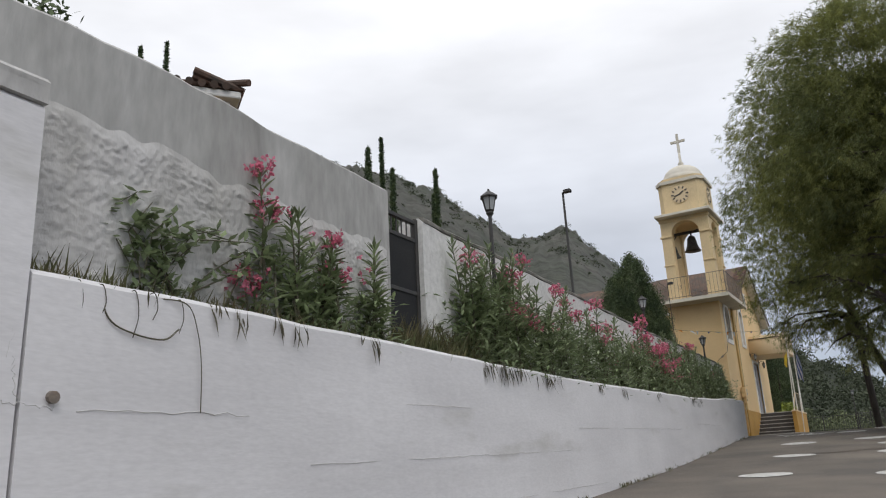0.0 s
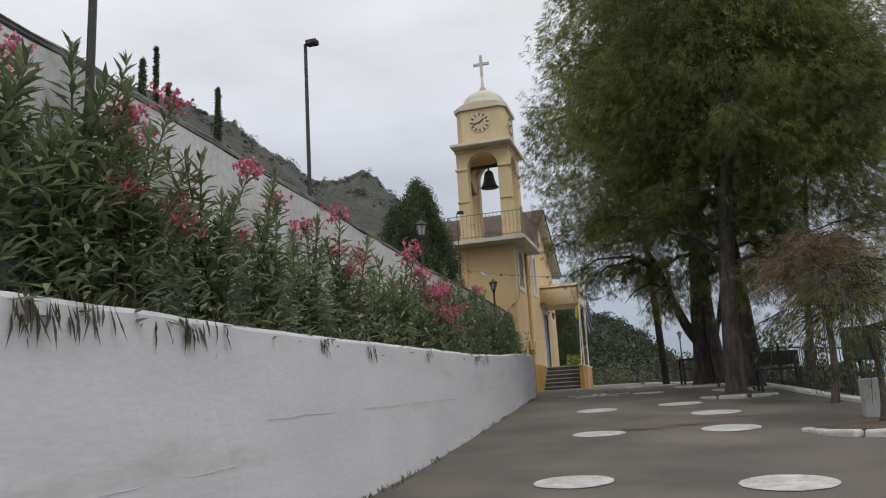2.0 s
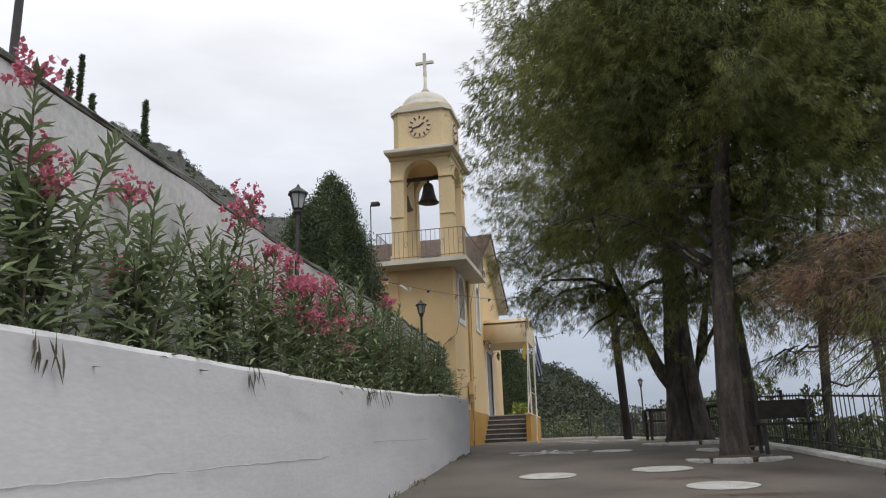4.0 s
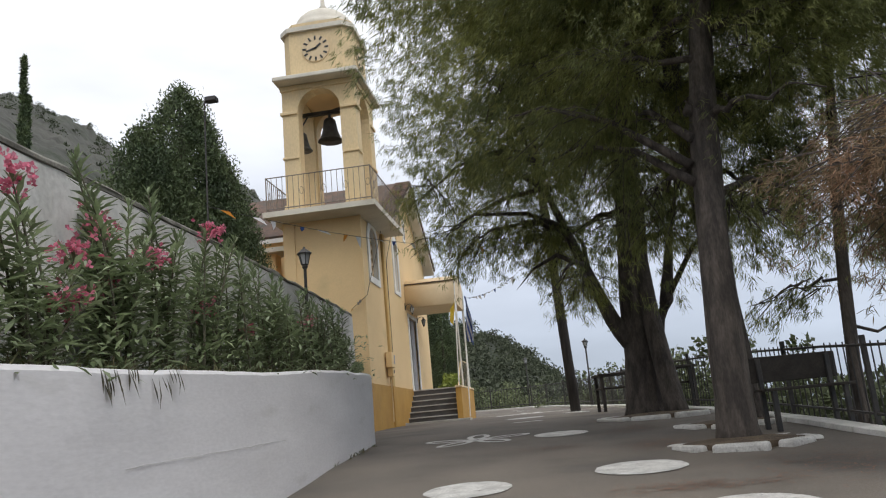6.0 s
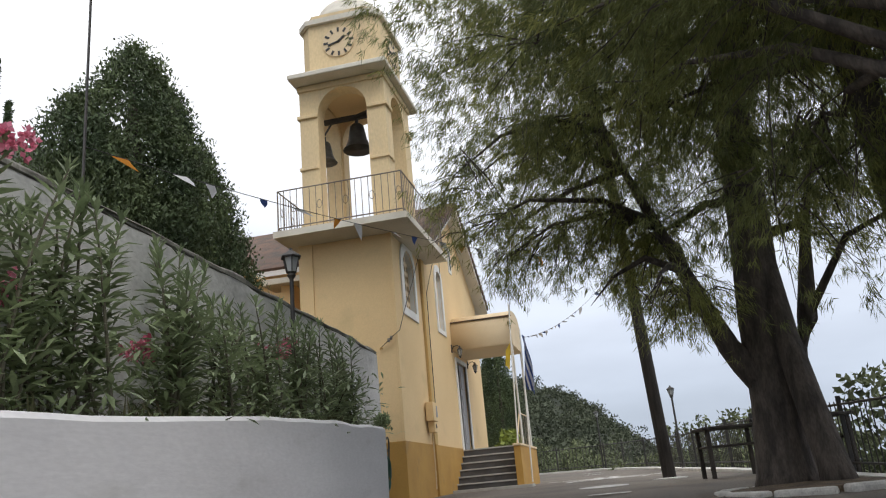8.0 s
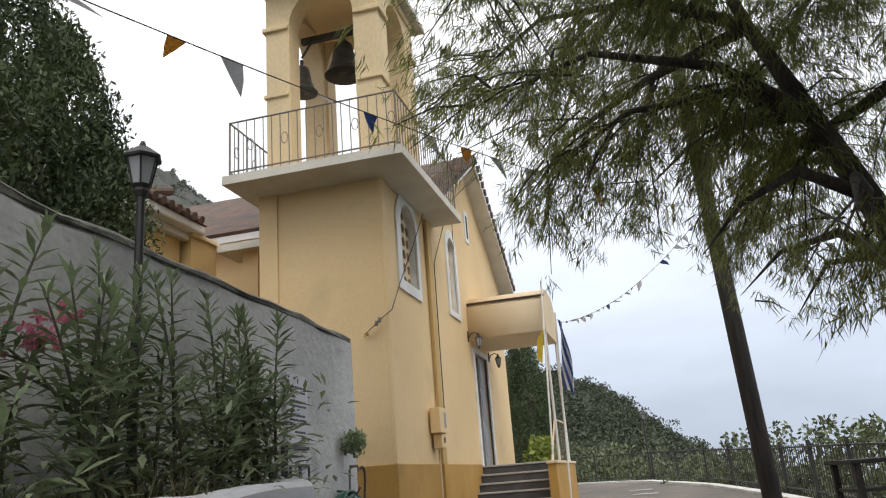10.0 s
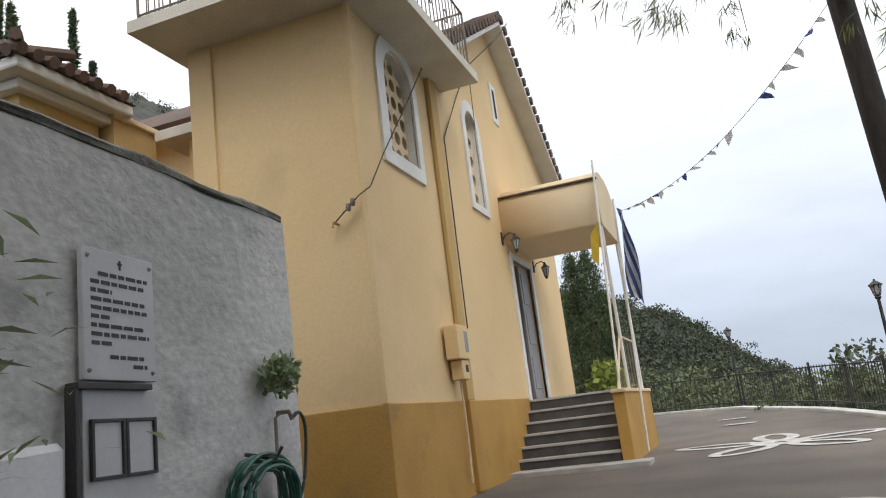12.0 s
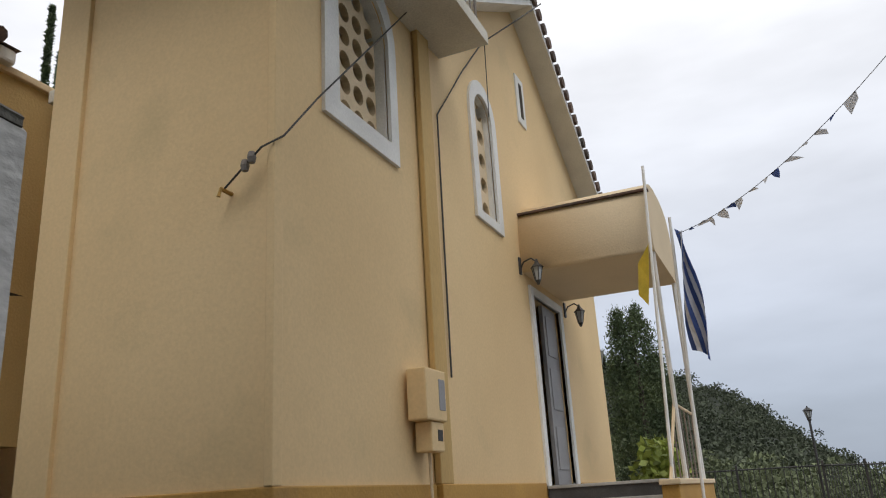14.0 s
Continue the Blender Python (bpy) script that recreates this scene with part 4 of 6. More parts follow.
# ---- trees ----
def needle_cloud(centres, dirs, count, length, width, droop):
    """Bundles of needles as slim four-cornered lances, in brush-like tufts at centres."""
    rng = np.random.default_rng(11)
    c = np.repeat(np.asarray(centres, float), count, axis=0)
    d0 = np.repeat(np.asarray(dirs, float), count, axis=0)
    n = len(c)
    d = d0 * 0.9 + rng.normal(0, 0.38, (n, 3))
    d[:, 2] -= droop * 0.6 * rng.random(n)
    d /= np.linalg.norm(d, axis=1)[:, None]
    side = np.cross(d, rng.normal(0, 1, (n, 3)))
    side /= np.linalg.norm(side, axis=1)[:, None]
    base = c + rng.normal(0, 0.028, (n, 3))
    ln = length * (0.6 + 0.8 * rng.random(n))[:, None]
    w = width * (0.7 + 0.6 * rng.random(n))[:, None]
    v = np.empty((n * 4, 3))
    v[0::4], v[1::4], v[2::4], v[3::4] = base, base + d * ln * 0.4 - side * w, base + d * ln, base + d * ln * 0.4 + side * w
    return v


def cloud_part(name, v, mat, parent, label="", corners=3):
    data = bpy.data.meshes.new(name)
    n = len(v) // corners
    data.vertices.add(len(v))
    data.vertices.foreach_set("co", np.asarray(v, np.float32).ravel())
    data.loops.add(n * corners)
    data.loops.foreach_set("vertex_index", np.arange(n * corners, dtype=np.int32))
    data.polygons.add(n)
    data.polygons.foreach_set("loop_start", np.arange(0, n * corners, corners, dtype=np.int32))
    data.update(calc_edges=True)
    ob = mesh_object(name, data, mat)
    ob.parent = parent
    return tagged(ob, label)


def pine(loc, lean, height, trunk_r, crown, limb_from, limbs, seed, label, mat=None, tufts=24, forks=(), droop=0.9, needles=13, coarse=False):
    """crown: (centre offset x, y, radius x, radius y, bottom, top) above the base."""
    rng = random.Random(seed)
    t = thing("pine_tree", loc, label, "tree", "pines beside the drive")
    top = Vector((lean[0], lean[1], height))
    def axis(f):
        return Vector((lean[0] * f ** 1.3 + 0.08 * math.sin(5 * f + seed), lean[1] * f ** 1.3 + 0.07 * math.cos(4 * f + seed), height * f))
    fs = [0, 0.02, 0.05, 0.1, 0.2, 0.32, 0.45, 0.6, 0.75, 0.9, 1.0]
    bm = bmesh.new()
    tube(bm, [axis(f) for f in fs], [trunk_r * k for k in (1.45, 1.2, 1.08, 1.0, 0.93, 0.86, 0.72, 0.55, 0.4, 0.2, 0.06)], 14)
    for v in bm.verts:
        q = noise.noise(Vector((v.co.x * 6, v.co.y * 6, v.co.z * 1.4 + seed)))
        v.co.x += q * trunk_r * 0.16
        v.co.y += noise.noise(Vector((v.co.y * 6, v.co.x * 6, v.co.z * 1.4))) * trunk_r * 0.16
    part("trunk", bm, M_BARK, t, "", True)
    centres, dirs = [], []
    def clear(q):
        """Keeps the drive free below the hanging branches, which rise away from the trunks."""
        x, y, z = q.x + loc[0], q.y + loc[1], q.z + loc[2]
        low = float(np.interp(x, (-4.0, -3.3, -2.8, -1.8, -1.1, 0.5, 1.4, 3.0), (5.4, 4.5, 3.95, 3.85, 3.3, 3.0, 2.5, 1.7))) + 0.27 * max(0.0, y - 24.5)
        low += 0.35 * noise.noise((x * 1.4, y * 1.4, 3.0))
        return height < 5 or z > low

    def airy(q):
        """Sky gaps between the sprays of the lower branches."""
        if height < 5:
            return False
        w = Vector((q[0] + loc[0], q[1] + loc[1], q[2]))
        if w.x > 1.3:
            return noise.noise(w * 1.25) < (-0.55 if q[2] > 3.5 else -0.05) or (q[2] <= 3.5 and noise.noise(w * 3.1) < -0.1)
        if q[2] > 5.0:
            return noise.noise(w * 1.25) < (-0.5 if crown[0] >= 0 else -0.2) or noise.noise(w * 3.1) < -0.5
        return noise.noise(w * 1.25) < 0.06 * (5.0 - q[2]) - 0.11 or noise.noise(w * 3.1) < -0.29

    ox, oy, rx, ry, zb, zt = crown

    def inside(p):
        """Within the uneven outline of the crown."""
        zc, zr = (zb + zt) / 2, (zt - zb) / 2
        f = (p.z - zc) / zr
        k = math.sqrt(max(0.0, 1 - f * f)) if f > 0 else math.sqrt(max(0.0, 1 - 0.55 * f * f))
        return abs(f) <= 1.0 and ((p.x - ox) / (rx * k + 1e-6)) ** 2 + ((p.y - oy) / (ry * k + 1e-6)) ** 2 < 1.0 + 0.4 * noise.noise(p * 0.9 + Vector((seed, 0, 0))) + 0.25 * noise.noise(p * 2.3)

    def foliate(pts, d):
        """Twigs along a limb with tufts of needles hanging on them."""
        twigs = bmesh.new()
        for q0 in pts:
            if airy(q0):
                continue
            for _ in range(5):
                td = (d + Vector((rng.uniform(-1.2, 1.2), rng.uniform(-1.2, 1.2), rng.uniform(-1.1, 0.25)))).normalized()
                ln = rng.uniform(0.35, 0.95)
                q0 = Vector(q0) + Vector((rng.uniform(-0.15, 0.15), rng.uniform(-0.15, 0.15), 0))
                mid = q0 + td * ln * 0.5 + Vector((0, 0, -0.02))
                q1 = q0 + td * ln + Vector((0, 0, -0.3 * ln * droop))
                if not clear(q1) or (height > 5 and q1.z > 5.0 and not inside(q1)):
                    continue
                tube(twigs, [q0, mid, q1], [0.010, 0.007, 0.003], 3, False)
                for _ in range(int(tufts * ln * 0.7)):
                    u = rng.uniform(0.1, 1.08)
                    q = q0 + (mid - q0) * min(1, 2 * u) + (q1 - mid) * max(0, 2 * u - 1)
                    q = q + Vector((rng.gauss(0, 0.1), rng.gauss(0, 0.1), rng.gauss(-0.07, 0.09)))
                    if clear(q):
                        centres.append(q)
                        dirs.append((td.x * 0.5, td.y * 0.5, -0.75 * droop))
        tagged(part("twig", twigs, M_BARK, t), kind="stuff")

    for pts in forks:
        r0 = 0.17 if pts[0][2] < 1.5 else 0.055
        part("limb", tube(bmesh.new(), pts, [r0 * (1 - 0.95 * k / (len(pts) - 1)) for k in range(len(pts))], 9), M_BARK, t, "", True)
        fine = [Vector(pts[j]).lerp(Vector(pts[j + 1]), u) for j in range(len(pts) - 1) for u in (0.2, 0.55, 0.9) if pts[j][2] > 2.3]
        foliate(fine, (Vector(pts[-1]) - Vector(pts[0])).normalized())
    for i in range(limbs):
        f = limb_from + (0.97 - limb_from) * (i / limbs) ** 0.8
        start = axis(f)
        a = i * 2.4 + rng.uniform(-0.5, 0.5)
        reach = (rx + ry) / 2 * rng.uniform(0.75, 1.2) * (1.0 - 0.72 * max(0.0, (f - 0.5) / 0.5))
        reach *= min(1.0, 0.35 + 1.6 * (f - limb_from) / (1 - limb_from))
        rise = rng.uniform(0.05, 0.4) * (0.3 + f)
        pts, p = [start], start.copy()
        d = Vector((math.cos(a) * rx, math.sin(a) * ry, 0)).normalized()
        aim = Vector((ox, oy, 0)) * 0.35
        n = 8
        for k in range(1, n + 1):
            u = k / n
            p = start + (d * reach + aim * u) * u + Vector((0, 0, reach * (rise * u - 0.24 * u * u)))
            p += Vector((rng.uniform(-1, 1), rng.uniform(-1, 1), rng.uniform(-1, 1))) * 0.07
            pts.append(p)
        r0 = trunk_r * (0.36 - 0.24 * f)
        part("limb", tube(bmesh.new(), pts, [max(0.008, r0 * (1 - 0.9 * k / n)) for k in range(n + 1)], 6), M_BARK, t, "", True)
        foliate(pts[2:], d)
    # outer shell of tufts that makes the crown dense where seen against the sky
    shell = int((100 if ox >= 0 else 86) * rx * ry * (zt - zb) / 3)
    for _ in range(shell):
        a, f = rng.uniform(0, 2 * math.pi), rng.uniform(-0.75, 1.0)
        k = math.sqrt(max(0.0, 1 - f * f)) if f > 0 else math.sqrt(max(0.0, 1 - 0.55 * f * f))
        s = rng.uniform(0.38 if ox >= 0 else 0.08, 0.98) * (1 + 0.16 * noise.noise((math.cos(a) * 2, math.sin(a) * 2, f * 3 + seed)) + 0.10 * noise.noise((math.cos(a) * 6, math.sin(a) * 6, f * 9 + seed)))
        q = Vector((ox + rx * k * s * math.cos(a), oy + ry * k * s * math.sin(a), (zb + zt) / 2 + f * (zt - zb) / 2))
        if airy(q) or (q.z < 4.2 and height > 5 and q.x + loc[0] < 1.3 and rng.random() < 0.3):
            continue
        if noise.noise(q * 0.8 + Vector((0, 0, seed))) < -0.46:
            continue
        if not clear(q):
            continue
        for _ in range(7 if q.z > 4.2 else 5):
            centres.append(q + Vector((rng.gauss(0, 0.17), rng.gauss(0, 0.17), rng.gauss(-0.03, 0.12))))
            dirs.append((math.cos(a) * 0.7, math.sin(a) * 0.7, -0.6 * droop + 0.7 * max(0, f)))
    low = [i for i, q in enumerate(centres) if q[2] < 5.6]
    high = [i for i, q in enumerate(centres) if q[2] >= 5.6]
    for idx, ln, w, extra in ((low, 0.105, 0.0040, 3), (high, 0.15, 0.0078, -4) if coarse else (high, 0.115, 0.0050, 2)):
        if idx:
            v = needle_cloud([centres[i] for i in idx], [dirs[i] for i in idx], needles + extra, ln, w, droop)
            tagged(cloud_part("crown", v, mat or M_NEEDLE, t, "", 4), kind="stuff")
    return t


# base, lean, height, trunk radius, crown
pine((0.47, 20.3, road_z(20.3) - 0.05), (1.3, 0.5, 0), 10.5, 0.175, (0.3, 0.3, 3.9, 3.2, 2.4, 11.15), 0.24, 26, 3, "tall dark green pine with furrowed bark in a white-edged ring", coarse=True,
     forks=([(0.0, 0.0, 2.8), (-0.5, 0.5, 3.4), (-1.1, 1.2, 3.8), (-1.7, 2.0, 3.8)], [(0.05, 0.0, 3.3), (-0.2, 0.9, 4.0), (-0.4, 1.9, 4.4), (-0.7, 2.9, 4.4)],
            [(0.05, 0.0, 3.6), (0.4, 0.8, 4.3), (0.7, 1.7, 4.6), (1.0, 2.6, 4.5)], [(0.0, 0.0, 3.0), (-0.8, 0.2, 3.7), (-1.5, 0.5, 4.1), (-2.2, 0.8, 4.1)],
            [(0.1, 0.0, 2.6), (0.7, 0.5, 2.9), (1.3, 0.9, 2.8), (1.8, 1.2, 2.4)]))
pine((0.93, 22.2, road_z(22.2) - 0.05), (-0.1, 0.6, 0), 9.6, 0.18, (-1.3, 0.8, 3.5, 3.0, 2.3, 10.3), 0.34, 18, 8, "tall dark green pine with drooping branches beside the drive")
old_pine = pine((0.16, 25.0, road_z(25.0) - 0.05), (0.3, 0.3, 0), 10.0, 0.285, (-1.0, 0.9, 3.2, 3.5, 2.2, 10.2), 0.30, 26, 5, "old dark green pine with a thick forked limb and drooping needles",
     forks=([(0.0, 0.0, 1.0), (-0.3, 0.0, 1.45), (-0.42, 0.0, 1.66), (-0.56, 0.0, 2.03), (-0.77, 0.0, 2.62), (-0.99, 0.0, 3.25), (-1.27, 0.05, 4.05), (-1.5, 0.1, 4.98), (-1.8, 0.2, 6.4)], [(0.2, 0.0, 1.25), (0.5, 0.1, 1.9), (0.7, 0.2, 2.9), (1.1, 0.3, 4.4)],
            [(-1.0, 0.05, 3.3), (-1.6, -0.5, 3.5), (-2.4, -1.2, 3.4), (-3.0, -1.6, 3.0)], [(-0.97, 0.0, 3.2), (-1.5, -0.3, 3.4), (-2.2, -0.5, 3.3), (-2.8, -0.7, 2.9)],
            [(-1.27, 0.05, 4.05), (-1.9, 0.3, 4.6), (-2.8, 0.4, 4.7), (-3.5, 0.5, 4.3)], [(0.5, 0.1, 1.9), (1.0, -0.3, 2.7), (1.7, -0.6, 2.95), (2.4, -0.8, 2.7)], [(-0.77, 0.0, 2.62), (-0.95, -0.5, 2.6), (-1.1, -1.0, 2.4), (-1.25, -1.5, 2.1)],
            [(-0.7, 0.0, 2.4), (-0.8, -0.4, 2.35), (-0.85, -0.9, 2.15), (-0.9, -1.3, 1.85)], [(-1.4, 0.1, 4.6), (-2.0, -0.6, 4.6), (-2.6, -1.3, 4.2), (-3.1, -1.8, 3.6)],
            [(-1.0, 0.05, 3.3), (-1.3, 0.8, 3.6), (-1.7, 1.6, 3.8), (-2.1, 2.3, 3.7)], [(-0.7, 0.0, 2.4), (-0.7, 0.9, 3.2), (-0.8, 1.8, 3.6), (-1.0, 2.6, 3.6)], [(-1.27, 0.05, 4.05), (-2.0, 0.9, 4.2), (-2.8, 1.6, 4.1), (-3.3, 2.2, 3.7)],
            [(-0.9, 0.0, 3.0), (-1.0, 0.6, 3.3), (-1.2, 1.1, 3.3), (-1.5, 1.6, 3.1)],
            [(-0.6, 0.0, 2.1), (-0.8, 0.8, 2.6), (-1.1, 1.6, 2.7), (-1.4, 2.3, 2.5)], [(-0.77, 0.0, 2.62), (-1.2, -0.2, 2.8), (-1.6, -0.3, 2.6), (-1.9, -0.5, 2.25)], [(-0.5, 0.0, 1.9), (-0.7, 0.4, 2.3), (-0.9, 0.9, 2.4), (-1.1, 1.4, 2.1)],
            [(-1.5, 0.1, 4.98), (-2.0, 1.0, 5.2), (-2.6, 2.0, 5.0), (-3.1, 3.0, 4.5)], [(-1.4, 0.1, 4.6), (-1.6, 1.3, 4.9), (-1.9, 2.5, 4.9), (-2.2, 3.6, 4.5)]))
part("second_stem", tube(bmesh.new(), [(0.34, -0.5, -0.05), (0.31, -0.45, 0.25), (0.24, -0.32, 0.9), (0.17, -0.12, 1.7), (0.16, 0.05, 2.6), (0.2, 0.1, 3.4)], [0.21, 0.17, 0.155, 0.15, 0.13, 0.05], 12), M_BARK, old_pine, "", True)
pine((2.1, 21.3, land_z(2.1, 21.3)), (0.6, -0.2, 0), 8.0, 0.075, (0.6, -0.2, 2.2, 2.7, 1.0, 8.4), 0.14, 20, 17, "green pine on the slope below the fence", coarse=True)
pine((1.75, 17.7, road_z(17.7)), (0.25, 0.4, 0), 3.0, 0.06, (0.35, 0.4, 0.8, 0.8, 1.6, 2.7), 0.66, 10, 13, "small browning pine leaning over the kerb", M_DRYNEEDLE, 20, droop=0.4, needles=8)
pine((1.80, 14.7, road_z(14.7) + 0.05), (-0.15, 0.3, 0), 2.2, 0.04, (0.3, 0.3, 0.6, 0.6, 1.3, 2.4), 0.55, 6, 19, "small sparse sapling with a pale leaning stem in a kerbed bed", None, 9, needles=6)


def leaf_cloud(centres, length, width, seed, up=0.0):
    """Small two-winged scale sprays as four-cornered leaves."""
    rng = np.random.default_rng(seed)
    c = np.asarray(centres, float)
    n = len(c)
    d = rng.normal(0, 1, (n, 3))
    d[:, 2] += up
    d /= np.linalg.norm(d, axis=1)[:, None]
    s = np.cross(d, rng.normal(0, 1, (n, 3)))
    s /= np.linalg.norm(s, axis=1)[:, None]
    ln = length * (0.6 + 0.8 * rng.random(n))[:, None]
    w = width * (0.6 + 0.8 * rng.random(n))[:, None]
    v = np.empty((n * 4, 3))
    v[0::4], v[1::4], v[2::4], v[3::4] = c, c + d * ln * 0.5 + s * w, c + d * ln, c + d * ln * 0.5 - s * w
    return v


def cypress(loc, height, radius, lobes, seed, label, leaves, size, blunt=0.6, trunk=True):
    """An upright evergreen: foliage in lobes round a trunk; lobes: (x, y, base, height, radius)."""
    rng = random.Random(seed)
    t = thing("cypress_tree", loc, label, "tree", "cypresses")
    part("trunk", tube(bmesh.new(), [(0, 0, -0.2), (0.03, 0, height * 0.5), (0, 0, height * 0.9)], [radius * 0.14 + 0.03, radius * 0.09 + 0.02, 0.01], 8), M_BARK, t)
    cs = []
    total = sum(l[3] * l[4] for l in lobes)
    per = 24 if leaves > 5000 else 5
    for lx, ly, lz, lh, lr in lobes:
        for _ in range(int(leaves * lh * lr / total / per)):
            f = rng.random() ** 0.9
            prof = math.sin(math.pi * min(1, f * 0.5 / blunt * 0.9 + 0.12)) if f < blunt else max(0.02, ((1 - f) / (1 - blunt)) ** 0.62)
            a = rng.uniform(0, 2 * math.pi)
            r = lr * prof * math.sqrt(rng.uniform(0.4, 1.0)) * (1 + 0.45 * noise.noise((math.cos(a) * 2.2 + lx, math.sin(a) * 2.2, f * lh * 1.4 + seed)) + 0.2 * noise.noise((math.cos(a) * 5 + lx, math.sin(a) * 5, f * lh * 3.1)))
            for _ in range(per):
                g = min(size * 0.9, lr * 0.16)
                cs.append((lx + r * math.cos(a) + rng.gauss(0, g), ly + r * math.sin(a) + rng.gauss(0, g), lz + f * lh + rng.gauss(0, g * 1.5)))
    tagged(cloud_part("crown", leaf_cloud(cs, size, size * 0.2, seed, 1.1), M_CYPRESS, t, "", 4), kind="stuff")
    return t


cypress((-6.7, 22.9, 3.75), 3.9, 1.3, [(0, 0, -0.2, 3.95, 0.85), (0.35, 0.2, -0.3, 3.0, 0.55), (-0.45, -0.4, -0.2, 3.2, 0.7), (-0.75, 0.3, 0, 2.8, 0.6), (0.2, -0.6, -0.3, 2.6, 0.5), (-0.25, 1.1, -0.3, 4.1, 0.8), (-0.2, 1.9, -0.3, 3.5, 0.64), (0.05, 2.1, -0.3, 2.5, 0.48)], 21,
        "broad bushy dark green cypress behind the terrace wall", 150000, 0.06)
cypress((-5.8, 43.0, 2.2), 4.5, 0.6, [(0.1, 0, 0.0, 4.4, 0.5), (-0.35, 0.3, 0, 4.5, 0.4), (0.35, 0.2, 0, 3.4, 0.4)], 22, "dense dark cypress beside the church front", 40000, 0.07)
for x, y, top, r in ((-42.3, 57.6, 33.0, 0.42), (-36.7, 52.0, 30.4, 0.17), (-35.6, 52.0, 27.2, 0.28), (-30.8, 51.3, 25.7, 0.22), (-51.7, 37.7, 38.0, 0.32), (-50.3, 39.3, 38.8, 0.32), (-33.6, 55.5, 25.3, 0.16)):
    d = math.hypot(x, y)
    z0 = hill_point(*ROCKY, math.degrees(math.atan2(x, y)), (d - ROCKY[1]) / (ROCKY[2] - ROCKY[1]))[2] - 0.3
    cypress((x, y, z0), top - z0, r, [(0, 0, 0, top - z0, r)], int(-x * 10), "slim dark cypress on the hillside", 4800, 0.24, 0.22)


# ---- oleanders in the bed ----
def oleander(loc, height, spread, stems, seed, flowers, label, density=1.0):
    """Upright shoots with whorls of long lance leaves, over a dense leafy foot."""
    rng = random.Random(seed)
    t = thing("oleander", loc, label, "shrub", "oleanders in the raised bed")
    lv = []

    def leaf(q, d, ln, wide=0.105):
        side = d.cross(Vector((0, 0, 1))).normalized() * ln * wide
        dip = Vector((0, 0, -0.16 * ln * rng.uniform(0.3, 1.6)))
        fold = d.cross(side).normalized() * ln * 0.025
        lv.extend([q, q + d * ln * 0.45 + side - fold, q + d * ln + dip, q + d * ln * 0.45 - side - fold])

    def along(pts, u):
        s = u * (len(pts) - 1)
        j = min(len(pts) - 2, int(s))
        return pts[j] + (pts[j + 1] - pts[j]) * (s - j)

    for i in range(stems):
        a = rng.uniform(0, 2 * math.pi)
        out = spread * rng.uniform(0.25, 1.0)
        h = height * (rng.uniform(0.8, 1.08) if i % 3 == 0 else rng.uniform(0.42, 0.85))
        p0 = Vector((rng.gauss(0, 0.07), rng.gauss(0, 0.1), -0.05))
        p2 = Vector((math.cos(a) * out * 0.55, math.sin(a) * out, h))
        p1 = (p0 + p2) / 2 + Vector((-math.cos(a) * out * 0.08, -math.sin(a) * out * 0.12, 0.08))
        pts = [p0, (p0 + p1) / 2, p1, (p1 + p2) / 2 + Vector((0, 0, 0.03)), p2]
        part("stem", tube(bmesh.new(), pts, [0.012, 0.011, 0.009, 0.007, 0.004], 5, False), M_STEM, t)
        whorls = int(h * 0.8 / 0.042 * density)
        size = rng.uniform(0.85, 1.15)
        for k in range(whorls):
            u = 0.2 + 0.8 * (k + rng.uniform(-0.3, 0.3)) / max(1, whorls - 1)
            q = along(pts, max(0.05, min(1.0, u)))
            b0 = k * 1.05 + rng.uniform(-0.3, 0.3)
            tip = max(0.0, (u - 0.72) / 0.28)
            for m in range(3):
                if rng.random() < 0.12 + 0.35 * max(0.0, 0.5 - u):
                    continue
                b = b0 + m * 2.09 + rng.uniform(-0.3, 0.3)
                up = rng.uniform(0.15, 0.75) + 1.5 * tip ** 2
                leaf(q, Vector((math.cos(b), math.sin(b), up)).normalized(), size * rng.uniform(0.13, 0.205) * (1 - 0.25 * tip))
        for _ in range(5):
            b = rng.uniform(0, 6.283)
            leaf(p2, Vector((math.cos(b) * 0.45, math.sin(b) * 0.45, 1)).normalized(), rng.uniform(0.08, 0.13), 0.07)
        if (i * 7 + 1) % stems < flowers:
            petals = []
            big = rng.uniform(0.85, 1.25)
            for _ in range(int(34 * big)):
                q = p2 + Vector((rng.gauss(0, 0.058), rng.gauss(0, 0.062), rng.gauss(0.05, 0.045))) * big
                for _ in range(5):
                    d = Vector((rng.gauss(0, 1), rng.gauss(0, 1), rng.gauss(0.3, 1))).normalized()
                    s = d.cross(Vector((rng.gauss(0, 1), rng.gauss(0, 1), rng.gauss(0, 1)))).normalized() * 0.014
                    petals += [q, q + d * 0.019 + s, q + d * 0.037, q + d * 0.019 - s]
            tagged(cloud_part("flower_head", np.array([tuple(v) for v in petals]), M_PINK, t, "bright pink flower cluster", 4), kind="stuff")
    # short leafy growth at the foot
    for _ in range(int(stems * 48 * density * min(1.0, height))):
        q = Vector((rng.gauss(0, spread * 0.4), rng.gauss(0, spread * 0.75), height * 0.62 * rng.random() ** 1.3))
        b = rng.uniform(0, 6.283)
        leaf(q, Vector((math.cos(b), math.sin(b), rng.uniform(-0.2, 1.0))).normalized(), rng.uniform(0.10, 0.18), 0.10)
    tagged(cloud_part("foliage", np.array([tuple(v) for v in lv]), M_LEAF, t, "", 4), kind="stuff")
    return t


